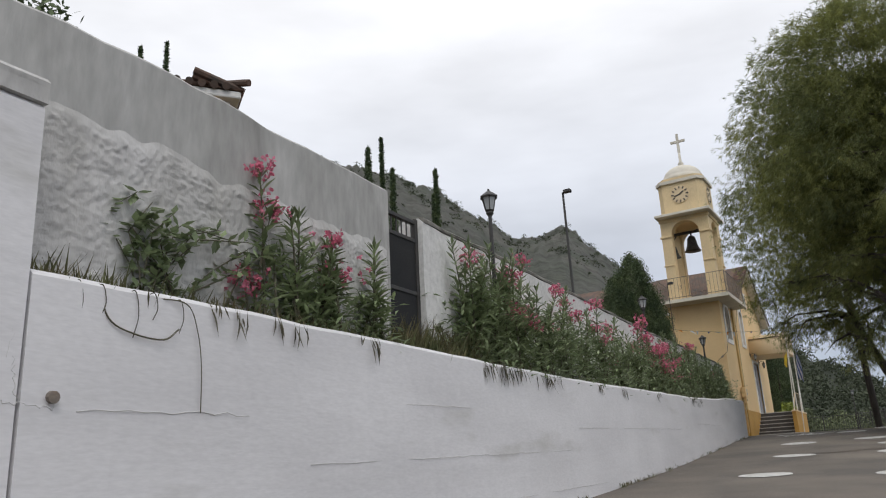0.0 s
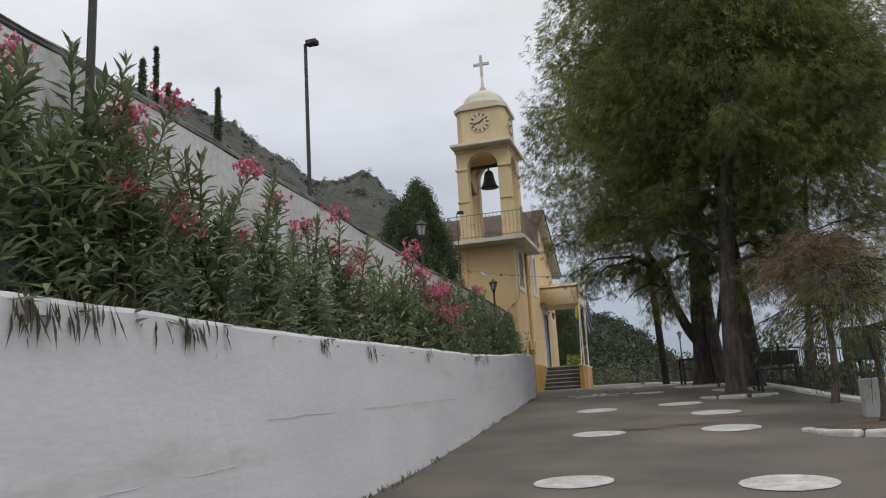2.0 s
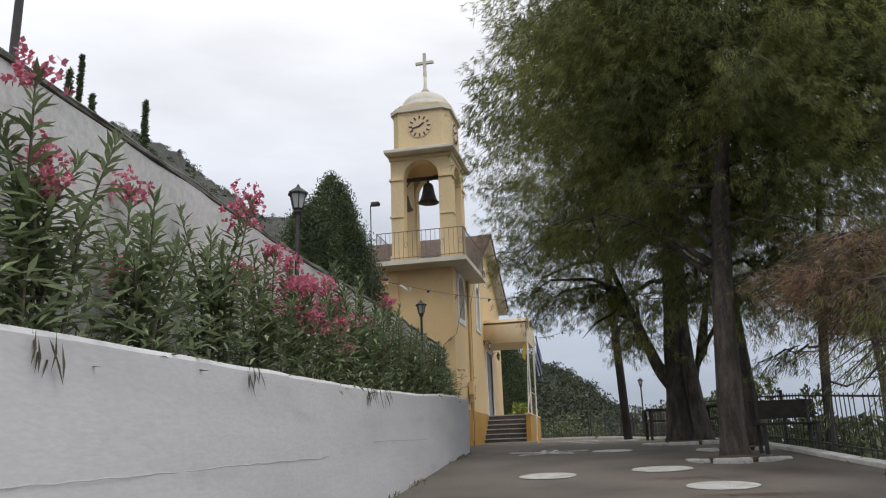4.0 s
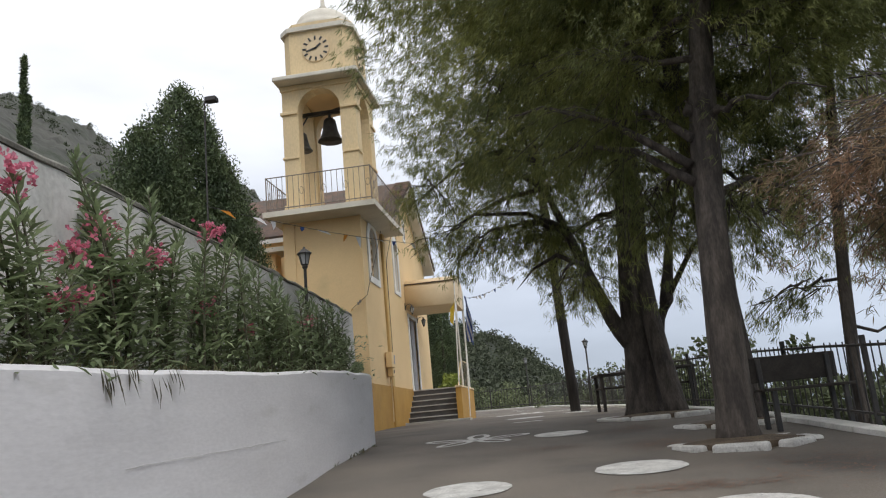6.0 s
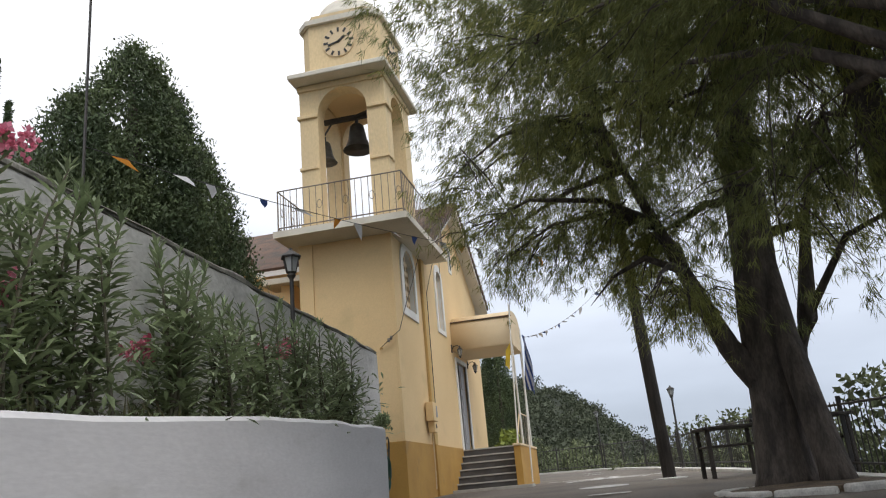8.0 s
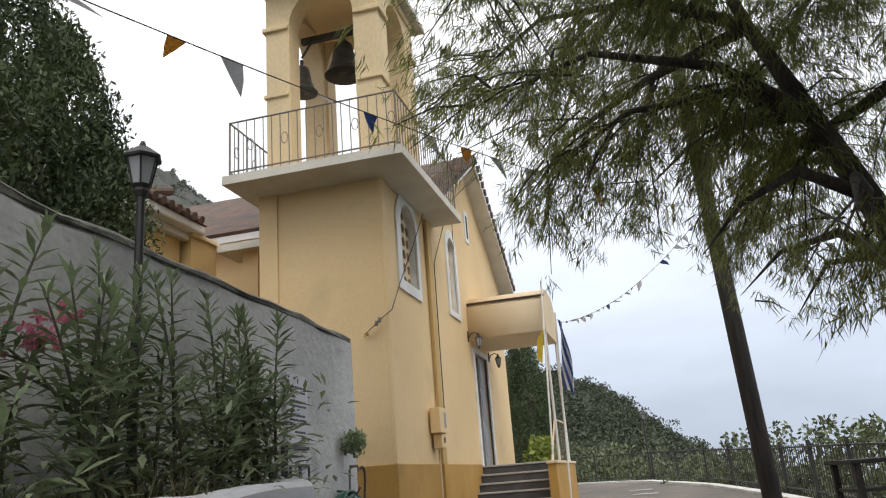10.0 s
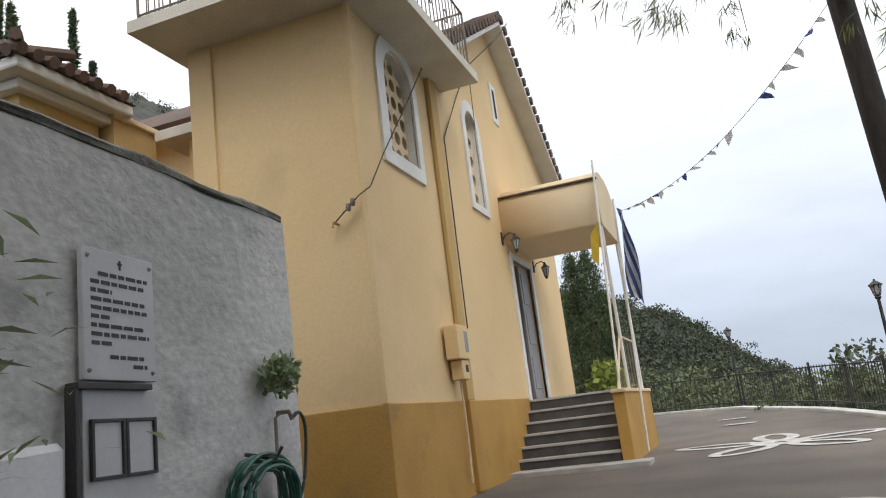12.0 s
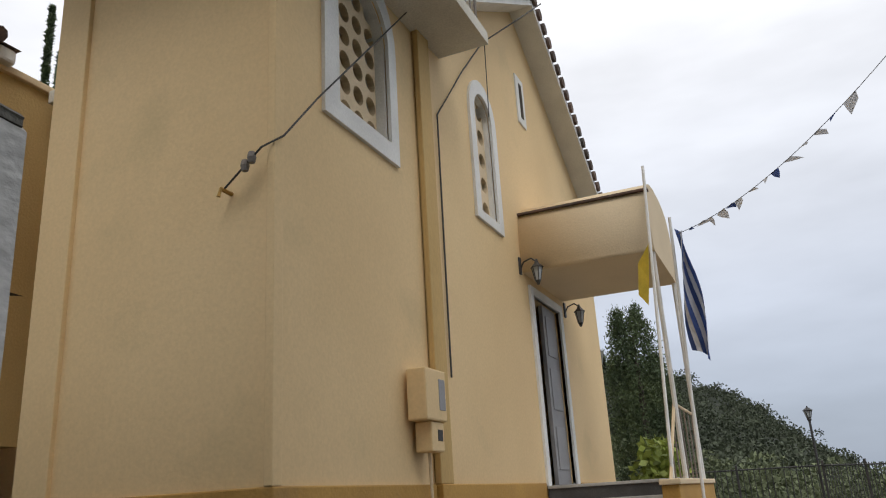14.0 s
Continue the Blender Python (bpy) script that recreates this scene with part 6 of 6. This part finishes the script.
for x in (-0.105, 0.12):
    for x0, x1, z0, z1 in ((x - 0.11, x - 0.092, 0.17, 0.43), (x + 0.092, x + 0.11, 0.17, 0.43), (x - 0.092, x + 0.092, 0.17, 0.186), (x - 0.092, x + 0.092, 0.414, 0.43)):
        part("frame_bar", boxed(x0, x1, -0.05, -0.03, z0, z1, 0.003), M_IRON, nb)
    part("pane", boxed(x - 0.09, x + 0.09, -0.038, -0.031, 0.187, 0.413), M_MARBLE, nb)

hs = wall_thing("garden_hose", 26.95, 2.42, "coiled green garden hose hung on the wall", "hose")
rr = random.Random(5)
for i in range(9):
    r = 0.27 + rr.uniform(-0.04, 0.06)
    pts = [(r * math.cos(a) * 1.05 + rr.uniform(-0.012, 0.012), -0.05 - 0.018 * i, r * math.sin(a) * 0.98 + 0.03 * math.cos(2 * a)) for a in np.linspace(0.1 * i, 2 * math.pi + 0.1 * i, 26)]
    part("coil", tube(bmesh.new(), pts, 0.013, 6), M_HOSE, hs)
part("hook", tube(bmesh.new(), [(0, -0.0, 0.3), (0, -0.2, 0.26), (0, -0.24, 0.32)], 0.012, 5), M_IRON, hs)
tp = wall_thing("garden_tap", 27.36, 2.92, "wall tap with a black drooping hose", "tap")
part("pipe", tube(bmesh.new(), [(-0.08, -0.02, -0.7), (-0.07, -0.03, 0.0), (-0.03, -0.05, 0.03)], 0.012, 6), M_RAIL, tp)
part("tap_body", tube(bmesh.new(), [(-0.03, -0.02, 0.03), (-0.02, -0.1, 0.03), (-0.02, -0.12, -0.02)], 0.016, 6), M_RAIL, tp)
part("hose", tube(bmesh.new(), eased([(-0.02, -0.12, -0.01), (0.06, -0.13, 0.02), (0.13, -0.13, -0.06), (0.13, -0.12, -0.25), (0.05, -0.12, -0.45), (-0.1, -0.1, -0.6)]), 0.012, 6), M_CABLE, tp)


def leafy_tuft(name, loc, radius, height, count, size, mat, seed, label, category, group=""):
    rr = random.Random(seed)
    t = thing(name, loc, label, category, group)
    cs = []
    for _ in range(count):
        a, u = rr.uniform(0, 6.283), rr.random() ** 0.6
        w = rr.uniform(-1, 1)
        k = math.sqrt(max(0, 1 - w * w))
        cs.append((radius * u * k * math.cos(a), radius * u * k * math.sin(a), height * (0.5 + 0.5 * w * u)))
    part("stalk", tube(bmesh.new(), [(0, 0, -0.3 if name == "potted_shrub" else -0.02), (0, 0, height * 0.5)], 0.012, 5), M_STEM, t)
    tagged(cloud_part("foliage", leaf_cloud(cs, size, size * 0.28, seed, 0.4), mat, t, "", 4), kind="stuff")
    return t


leafy_tuft("wall_plant", (back_x(27.28) + 0.12, 27.26, 3.05), 0.13, 0.25, 420, 0.06, M_LEAF, 31, "small green bushy plant growing from the wall", "plant")

leafy_tuft("yard_shrub", (-5.0, 39.2, road_z(39.2)), 0.45, 1.55, 1500, 0.16, M_LIME, 33, "yellow-green leafy shrub past the church front", "shrub")
tw = leafy_tuft("garden_tree", (-7.7, 3.75, 5.55), 0.5, 1.3, 1300, 0.10, M_CYPRESS, 34, "dark leafy garden tree behind the terrace wall", "tree")
part("trunk", tube(bmesh.new(), [(-0.1, 0, -2.3), (0, 0.05, -0.9), (0, 0, 0.5)], [0.09, 0.07, 0.03], 8), M_BARK, tw)

# ---- weeds of the bed, spilling over the wall ----
def blades(name, spots, per, length, seed, mat, label, hang=0.0, spread=0.08):
    rng = np.random.default_rng(seed)
    c = np.repeat(np.asarray(spots, float), per, axis=0)
    n = len(c)
    c = c + np.stack([rng.normal(0, spread, n), rng.normal(0, spread * 1.6, n), np.zeros(n)], 1)
    a = rng.uniform(0, 6.283, n)
    ln = length * (0.5 + rng.random(n))[:, None]
    out = np.stack([np.cos(a) * 0.35, np.sin(a) * 0.35, np.full(n, 1.0)], 1)
    if hang:
        out = np.stack([np.full(n, 0.22) + 0.1 * rng.random(n), np.sin(a) * 0.3, np.full(n, -hang)], 1)
    s = np.stack([-np.sin(a), np.cos(a), np.zeros(n)], 1) * 0.006
    if hang:
        s = np.stack([np.zeros(n), np.full(n, 0.008), np.zeros(n)], 1)
    mid, tip = c + out * ln * 0.55, c + out * ln * (np.array([1.5, 1.3, 0.95]) if not hang else np.array([0.75, 1.2, 1.0]))
    v = np.empty((n * 4, 3))
    v[0::4], v[1::4], v[2::4], v[3::4] = c - s * 0.4, mid - s, tip, mid + s
    ob = cloud_part(name, v, mat, None, label, 4)
    return tagged(ob, label, "grass", kind="stuff")


rr = random.Random(9)
spots = [bed_spot(rr.uniform(1.2, 7.0), rr.uniform(0.0, 0.95)) for _ in range(150)] + [bed_spot(rr.uniform(7.0, 23.3), rr.uniform(0.0, 0.7)) for _ in range(130)]
blades("weed_grass", spots, 20, 0.17, 3, M_GRASS, "dry and green weed grass in the raised bed")
spots = [bed_spot(rr.uniform(4.7, 6.3), rr.uniform(0.2, 1.0)) for _ in range(60)]
blades("tall_grass", spots, 20, 0.32, 4, M_GRASS, "tall grass before the gate")
droop = []
for y, n in ((6.2, 5), (6.5, 6), (6.75, 4), (7.5, 4), (7.8, 4), (3.0, 2), (3.9, 2), (2.3, 2), (9.6, 3), (12.8, 2), (15.9, 3), (16.4, 2), (10.7, 2)):
    for _ in range(n):
        yy = y + rr.uniform(-0.2, 0.2)
        droop.append((front_x(yy) + 0.005, yy, at_y(yy, FRONT_TOP) - rr.uniform(-0.02, 0.05)))
blades("hanging_weeds", droop, 5, 0.15, 6, M_DRYWEED, "weed stalks hanging over the whitewashed wall", 1.0, 0.025)
wall_foot = [(front_x(y) + rr.uniform(0.0, 0.06), y, road_z(y) + 0.02) for y in [rr.uniform(3, 23.5) for _ in range(60)]]
blades("wall_foot_grass", wall_foot, 8, 0.06, 8, M_GRASS, "sparse dry grass along the wall foot", 0.0, 0.03)

# sparse shrub and creepers near the start
def creeper(y, f, h, seed, label):
    rr2 = random.Random(seed)
    x, yy, z = bed_spot(y, f)
    t = thing("wild_shrub", (x, yy, z), label, "shrub")
    lv = []
    for i in range(6):
        a = rr2.uniform(-1, 1)
        pts = [Vector((0, 0, 0)), Vector((rr2.uniform(-0.05, 0.05), a * 0.15, h * 0.4)), Vector((rr2.uniform(-0.1, 0.1), a * 0.45, h * rr2.uniform(0.6, 0.9))), Vector((rr2.uniform(-0.1, 0.1), a * 0.6 + 0.25, h * rr2.uniform(0.8, 1.1)))]
        part("stem", tube(bmesh.new(), pts, [0.008, 0.006, 0.005, 0.003], 4), M_STEM, t)
        for _ in range(34):
            u = rr2.uniform(0.6, 3.0)
            j = min(2, int(u))
            q = pts[j] + (pts[j + 1] - pts[j]) * (u - j)
            d = Vector((rr2.gauss(0, 1), rr2.gauss(0, 1), rr2.gauss(0, 0.6))).normalized()
            s = d.cross(Vector((0, 0, 1))).normalized() * 0.02
            lv += [q, q + d * 0.045 + s * 1.2, q + d * 0.095, q + d * 0.045 - s * 1.2]
    tagged(cloud_part("foliage", np.array([tuple(v) for v in lv]), M_LEAF, t, "", 4), kind="stuff")
    return t


creeper(1.95, 0.5, 0.72, 61, "sparse wild shrub with round leaves against the wall")
creeper(2.25, 0.6, 0.6, 62, "sparse wild shrub with thin upright stalks")
creeper(5.9, 0.4, 0.5, 63, "sparse wild shrub beside the gate")
vt = thing("trailing_stalk", (front_x(2.1), 2.1, 1.97), "thin dry stalks trailing down the whitewashed wall", "creeper")
part("stalk", tube(bmesh.new(), eased([(0, -0.25, 0.06), (0.03, -0.05, 0.05), (0.025, 0.04, -0.1), (0.02, 0.08, -0.3), (0.015, 0.09, -0.55)]), 0.004, 4), M_STEM, vt)
part("stalk", tube(bmesh.new(), eased([(0.0, -0.6, 0.08), (0.03, -0.55, -0.1), (0.03, -0.4, -0.16), (0.03, -0.2, -0.17), (0.03, -0.1, -0.1)]), 0.005, 4), M_STEM, vt)
part("stalk", tube(bmesh.new(), eased([(0.0, -0.95, 0.05), (0.03, -0.9, -0.15), (0.025, -0.88, -0.45), (0.02, -0.84, -0.62)]), 0.006, 4), M_STEM, vt)
for y0, z0, drop in ((-0.75, 0.06, 0.20), (-0.62, 0.06, 0.16), (-0.42, 0.06, 0.24), (-0.3, 0.07, 0.14), (-0.12, 0.06, 0.18)):
    part("stalk", tube(bmesh.new(), eased([(-0.03, y0, z0 - 0.02), (0.02, y0 + 0.03, z0 + 0.01), (0.03, y0 + 0.05, z0 - drop * 0.5), (0.02, y0 + 0.03, z0 - drop)]), 0.003, 4), M_DRYWEED, vt)
dp = thing("drain_pipe_end", (front_x(1.27), 1.27, 1.46), "short grey drain pipe end in the wall", "pipe")
part("pipe", tube(bmesh.new(), [(-0.1, 0, 0), (0.03, 0, -0.01)], 0.03, 10), M_RAIL, dp)

# hairline joints in the whitewashed wall
def joint(pts, label):
    o = thing("wall_crack", (0, 0, 0), label, "crack", "cracks in the whitewashed wall", "structure")
    part("crack", tube(bmesh.new(), [(front_x(y) + 0.004, y, z) for y, z in pts], 0.0022, 4), M_GREYWALL, o)


rr = random.Random(12)
for y0, y1, dz in ((3.2, 8.2, 0.95), (8.6, 9.8, 0.62), (4.2, 5.6, 0.5), (10.5, 14.5, 0.62), (6.0, 9.5, 1.35), (16, 19, 0.55)):
    z0 = at_y(y0, FRONT_TOP) - dz
    n = int((y1 - y0) / 0.12)
    joint([(y0 + (y1 - y0) * i / n, z0 + 0.10 * (y1 - y0) * 0.25 * i / n + rr.uniform(-0.006, 0.006)) for i in range(n + 1)], "hairline horizontal joint in the whitewash")

rr = random.Random(31)
for y0, z0, y1, z1 in ((1.09, 2.02, 1.04, 1.62), (1.06, 1.62, 1.10, 1.42), (1.02, 1.42, 1.3, 1.40), (1.42, 1.40, 2.6, 1.43), (0.9, 1.0, 1.15, 0.98)):
    n = 12
    joint([(y0 + (y1 - y0) * i / n + rr.uniform(-0.012, 0.012), z0 + (z1 - z0) * i / n + rr.uniform(-0.012, 0.012)) for i in range(n + 1)], "jagged crack in the old whitewash")

# ---- houses behind ----
def house(x, y0, y1, z0, eave, label, end, turn=0.0):
    """A yellow house west of x; end is +1 where its north end shows, -1 where the south end does; it turns about that end's corner."""
    pivot = y1 if end > 0 else y0
    h = thing("house", (x, pivot, z0), label, "house", rz=turn)
    def lo(bm):
        bmesh.ops.translate(bm, verts=bm.verts[:], vec=(-x, -pivot, -z0))
        return bm
    part("wall", lo(boxed(x - 6, x, y0, y1, z0, eave)), M_HOUSE, h)
    part("eave", lo(boxed(x - 6.3, x + 0.28, y0 - 0.28, y1 + 0.28, eave, eave + 0.14, 0.03)), M_TRIMWHITE, h, "white rendered eave")
    part("cove", lo(boxed(x - 6.1, x + 0.12, y0 - 0.12, y1 + 0.12, eave - 0.12, eave, 0.03)), M_TRIMWHITE, h, "white cove under the eave")
    r = bmesh.new()
    a = [r.verts.new(v) for v in ((x + 0.3, y0 - 0.3, eave + 0.15), (x + 0.3, y1 + 0.3, eave + 0.15), (x - 6.3, y1 + 0.3, eave + 0.15), (x - 6.3, y0 - 0.3, eave + 0.15))]
    b = [r.verts.new(v) for v in ((x - 3, min(y0 + 3, (y0 + y1) / 2 - 0.1), eave + 1.15), (x - 3, max(y1 - 3, (y0 + y1) / 2 + 0.1), eave + 1.15))]
    for f in ((a[0], a[1], b[1], b[0]), (a[1], a[2], b[1]), (a[2], a[3], b[0], b[1]), (a[3], a[0], b[0]), tuple(a[::-1])):
        r.faces.new(f)
    part("roof", lo(r), M_TILE, h, "weathered clay tile roof")
    for k in range(int((y1 - y0 + 0.6) / 0.2)):
        y = y0 - 0.28 + 0.2 * k
        part("roof_tile", lo(tube(bmesh.new(), [(x + 0.36, y, eave + 0.17), (x - 0.5, y, eave + 0.46)], 0.07, 8)), M_TILE, h)
    for k in range(12):
        xx = x + 0.2 - 0.2 * k
        yy = (y0 - 0.34, y0 + 0.5) if end < 0 else (y1 + 0.34, y1 - 0.5)
        part("roof_tile", lo(tube(bmesh.new(), [(xx, yy[0], eave + 0.17), (xx, yy[1], eave + 0.46)], 0.07, 8)), M_TILE, h)
    c = (x + 0.36, y0 - 0.36) if end < 0 else (x + 0.36, y1 + 0.36)
    s = -1 if end < 0 else 1
    part("hip_tile", lo(tube(bmesh.new(), [(c[0] + 0.03, c[1] + s * 0.03, eave + 0.27), (c[0] - 0.3, c[1] - s * 0.3, eave + 0.36), (c[0] - 1.2, c[1] - s * 1.2, eave + 0.72)], 0.065, 8)), M_TILE, h)
    return h


house(-8.85, -6.0, 7.7, 3.0, 7.38, "yellow house with tiled roof behind the terrace wall", 1, -36)
house(-8.9, 28.62, 29.7, 3.5, 6.74, "yellow annex with a tiled hip roof beside the church", -1)
wg = thing("side_wing", (-9.5, 30.4, 3.5), "ochre-yellow side wing wall beside the tower", "building")
part("wall", boxed(-3.0, 0.75, -0.62, 0.1, 0.0, 3.2), M_HOUSE, wg)
part("coping", boxed(-3.0, 0.8, -0.66, 0.14, 3.2, 3.27, 0.01), M_CREAM, wg)
ld = thing("concrete_ledge", (-8.3, 30.55, 6.55), "grey concrete ledge on a yellow pier beside the tower", "ledge")
part("ledge", boxed(-0.35, 0.75, -0.2, 0.5, 0.0, 0.13, 0.01), M_SLAB, ld)
part("pier", boxed(0.0, 0.28, 0.0, 0.4, -3.0, 0.0), M_YELLOW, ld)

# ---- bench and table under the pines ----
bn = thing("park_bench", (1.35, 20.9, road_z(20.9) + 0.02), "dark timber park bench before the fence", "bench", rz=8)
part("backrest", boxed(-0.48, 0.48, 0.16, 0.2, 0.52, 0.80, 0.01), M_WOOD, bn)
for k in range(3):
    part("seat_slat", boxed(-0.48, 0.48, -0.2 + 0.12 * k, -0.1 + 0.12 * k, 0.42, 0.45, 0.006), M_WOOD, bn)
for x in (-0.38, 0.38):
    part("leg", boxed(x - 0.025, x + 0.025, -0.18, -0.13, 0.0, 0.42, 0.005), M_IRON, bn)
    part("leg", boxed(x - 0.025, x + 0.025, 0.13, 0.18, 0.0, 0.78, 0.005), M_IRON, bn)
tb = thing("picnic_table", (-0.1, 28.3, road_z(28.3) + 0.03), "dark timber picnic table beside the fence", "table", rz=10)
part("tabletop", boxed(-0.45, 0.45, -0.35, 0.35, 0.70, 0.74, 0.008), M_WOOD, tb)
part("shelf", boxed(-0.4, 0.4, -0.25, 0.25, 0.44, 0.47, 0.008), M_WOOD, tb)
for x in (-0.38, 0.38):
    for y in (-0.28, 0.28):
        part("leg", boxed(x - 0.03, x + 0.03, y - 0.03, y + 0.03, 0.0, 0.7, 0.005), M_WOOD, tb)
tb2 = copy_thing(tb, pose(0.55, 26.0, road_z(26.0) + 0.03, 0, 0, 25))

lb = thing("litter_bin", (2.05, 16.6, road_z(16.6)), "dark green metal litter bin on a post", "bin", rz=12)
part("post", tube(bmesh.new(), [(0, 0.12, 0), (0, 0.12, 1.15)], 0.025, 8), M_IRON, lb)
part("box", boxed(-0.24, 0.24, -0.16, 0.1, 0.72, 1.17, 0.02), M_BIN, lb)
part("lid", boxed(-0.255, 0.255, -0.175, 0.115, 1.172, 1.21, 0.012), M_IRON, lb)
lw = thing("wall_low", (1.75, 15.45, road_z(15.4)), "low whitewashed wall end beside the kerbed bed", "wall", kind="structure")
part("body", boxed(0.0, 0.85, 0.0, 0.2, -0.2, 0.54, 0.02), M_OLDWHITE, lw)

# ---- scrub past the fence ----
def scrub(seed, spots, label):
    rr2 = random.Random(seed)
    cs = []
    for x, y, z, r, h in spots:
        for _ in range(int({71: 260, 72: 100, 73: 260}[seed] * r * h) + 60):
            a, u, w = rr2.uniform(0, 6.283), rr2.random() ** 0.5, rr2.random()
            k = r * u * (1.0 - 0.6 * w) * (1 + 0.3 * noise.noise((x + a, y, w * 4)))
            cs.append((x + k * math.cos(a), y + k * math.sin(a), z + h * w))
    ob = cloud_part("scrub", leaf_cloud(cs, 0.27 if seed == 72 else 0.13, 0.08 if seed == 72 else 0.036, seed, 0.5), M_SCRUB, None, label, 4)
    return tagged(ob, label, "bushes", kind="stuff")


rr = random.Random(15)
near = []
for p in LINE[6:]:
    for _ in range(5):
        o = rr.uniform(0.5, 3.0)
        nx, ny = (1, 0.15) if p.y < 44 else (0.0, 1)
        x, y = p.x + nx * o + rr.uniform(-0.4, 0.4), p.y + ny * o + rr.uniform(-0.4, 0.4)
        near.append((x, y, land_z(x, y) - 0.1, rr.uniform(0.4, 0.8), p.z - land_z(x, y) + rr.uniform(-0.1, 0.6)))
scrub(71, near, "dense green scrub growing below the fence")
far = []
for _ in range(70):
    b, d = radians(rr.uniform(-16, 3)), rr.uniform(52, 85)
    x, y = d * math.sin(b), d * math.cos(b)
    z = 0.5 + (d - 50) * 0.02
    far.append((x, y, z - 3, rr.uniform(1.2, 2.4), rr.uniform(3.5, 5.5) + max(0, -math.degrees(b)) * 0.2))
scrub(72, far, "trees and scrub on the slope behind the churchyard")
oliv = []
for p in LINE[16:]:
    for _ in range(2):
        if rr.random() < 0.6:
            o = rr.uniform(0.6, 2.2)
            nx, ny = (1, 0.15) if p.y < 44 else (0.2, 1)
            x, y = p.x + nx * o, p.y + ny * o
            oliv.append((x, y, p.z - 0.5, rr.uniform(0.45, 0.9), rr.uniform(1.1, 1.9)))
scrub(73, oliv, "grey-green saplings and bushes behind the fence")

def hill_scrub(hill, seed, b0, b1, f0, count, size, mat, label):
    """Bushes and low trees over a hillside."""
    rr2 = random.Random(seed)
    cs = []
    for _ in range(count):
        b, f = rr2.uniform(b0, b1), f0 + (1.02 - f0) * rr2.random() ** 0.7
        x, y, z = hill_point(*hill, b, min(f, 1.0))
        r = size * rr2.choice((0.5, 0.7, 0.9, 1.1, 1.6))
        if noise.noise((b * 0.8, f * 6, seed)) < -0.25:
            continue
        for _ in range(70):
            a, u, w = rr2.uniform(0, 6.283), rr2.random() ** 0.5, rr2.random()
            k = r * u * math.sqrt(1.02 - w * w)
            cs.append((x + k * math.cos(a), y + k * math.sin(a), z + r * 1.1 * w - 0.3))
    ob = cloud_part("hill_scrub", leaf_cloud(cs, size * 0.3, size * 0.11, seed, 0.4), mat, None, label, 4)
    return tagged(ob, label, "bushes", kind="stuff")


hill_scrub(GREEN, 81, -18, 3, 0.05, 1300, 1.9, M_HILLSCRUB, "dark green bushes and low trees over the green hill")
hill_scrub(ROCKY, 82, -48, -14, 0.3, 700, 0.8, M_HILLSCRUB, "low dark bushes dotted over the rocky hill")

# reddish drifts of fallen pine needles on the drive
rr = random.Random(77)
lit = []
for cx, cy, rx, ry, n in ((-1.2, 15.3, 0.5, 0.10, 260), (-0.5, 15.6, 0.35, 0.14, 200), (-0.3, 18.0, 0.6, 0.2, 260), (0.2, 16.4, 0.7, 0.12, 220), (-0.2, 20.6, 0.45, 0.5, 420), (-0.4, 22.6, 0.4, 0.7, 420), (-0.6, 24.6, 0.5, 0.6, 380), (0.9, 18.6, 0.6, 0.7, 420), (-1.4, 21.0, 0.4, 0.2, 160), (-1.1, 27.5, 0.5, 0.8, 260)):
    for _ in range(n):
        x, y = cx + rr.gauss(0, rx * 0.6), cy + rr.gauss(0, ry * 0.6)
        a, ln = rr.uniform(0, math.pi), rr.uniform(0.04, 0.09)
        z = road_z(y) + 0.036 + 0.012 * noise.noise((x * 0.6, y * 0.6, 0)) + rr.uniform(0, 0.006)
        u, w = Vector((math.cos(a), math.sin(a), 0)) * ln, Vector((-math.sin(a), math.cos(a), 0)) * 0.004
        p = Vector((x, y, z))
        lit += [p - u, p + w, p + u, p - w]
litter = cloud_part("needle_litter", np.array([tuple(v) for v in lit]), M_LITTER, None, "reddish-brown drifts of fallen pine needles on the asphalt", 4)
tagged(litter, "reddish-brown drifts of fallen pine needles on the asphalt", "litter", kind="stuff")
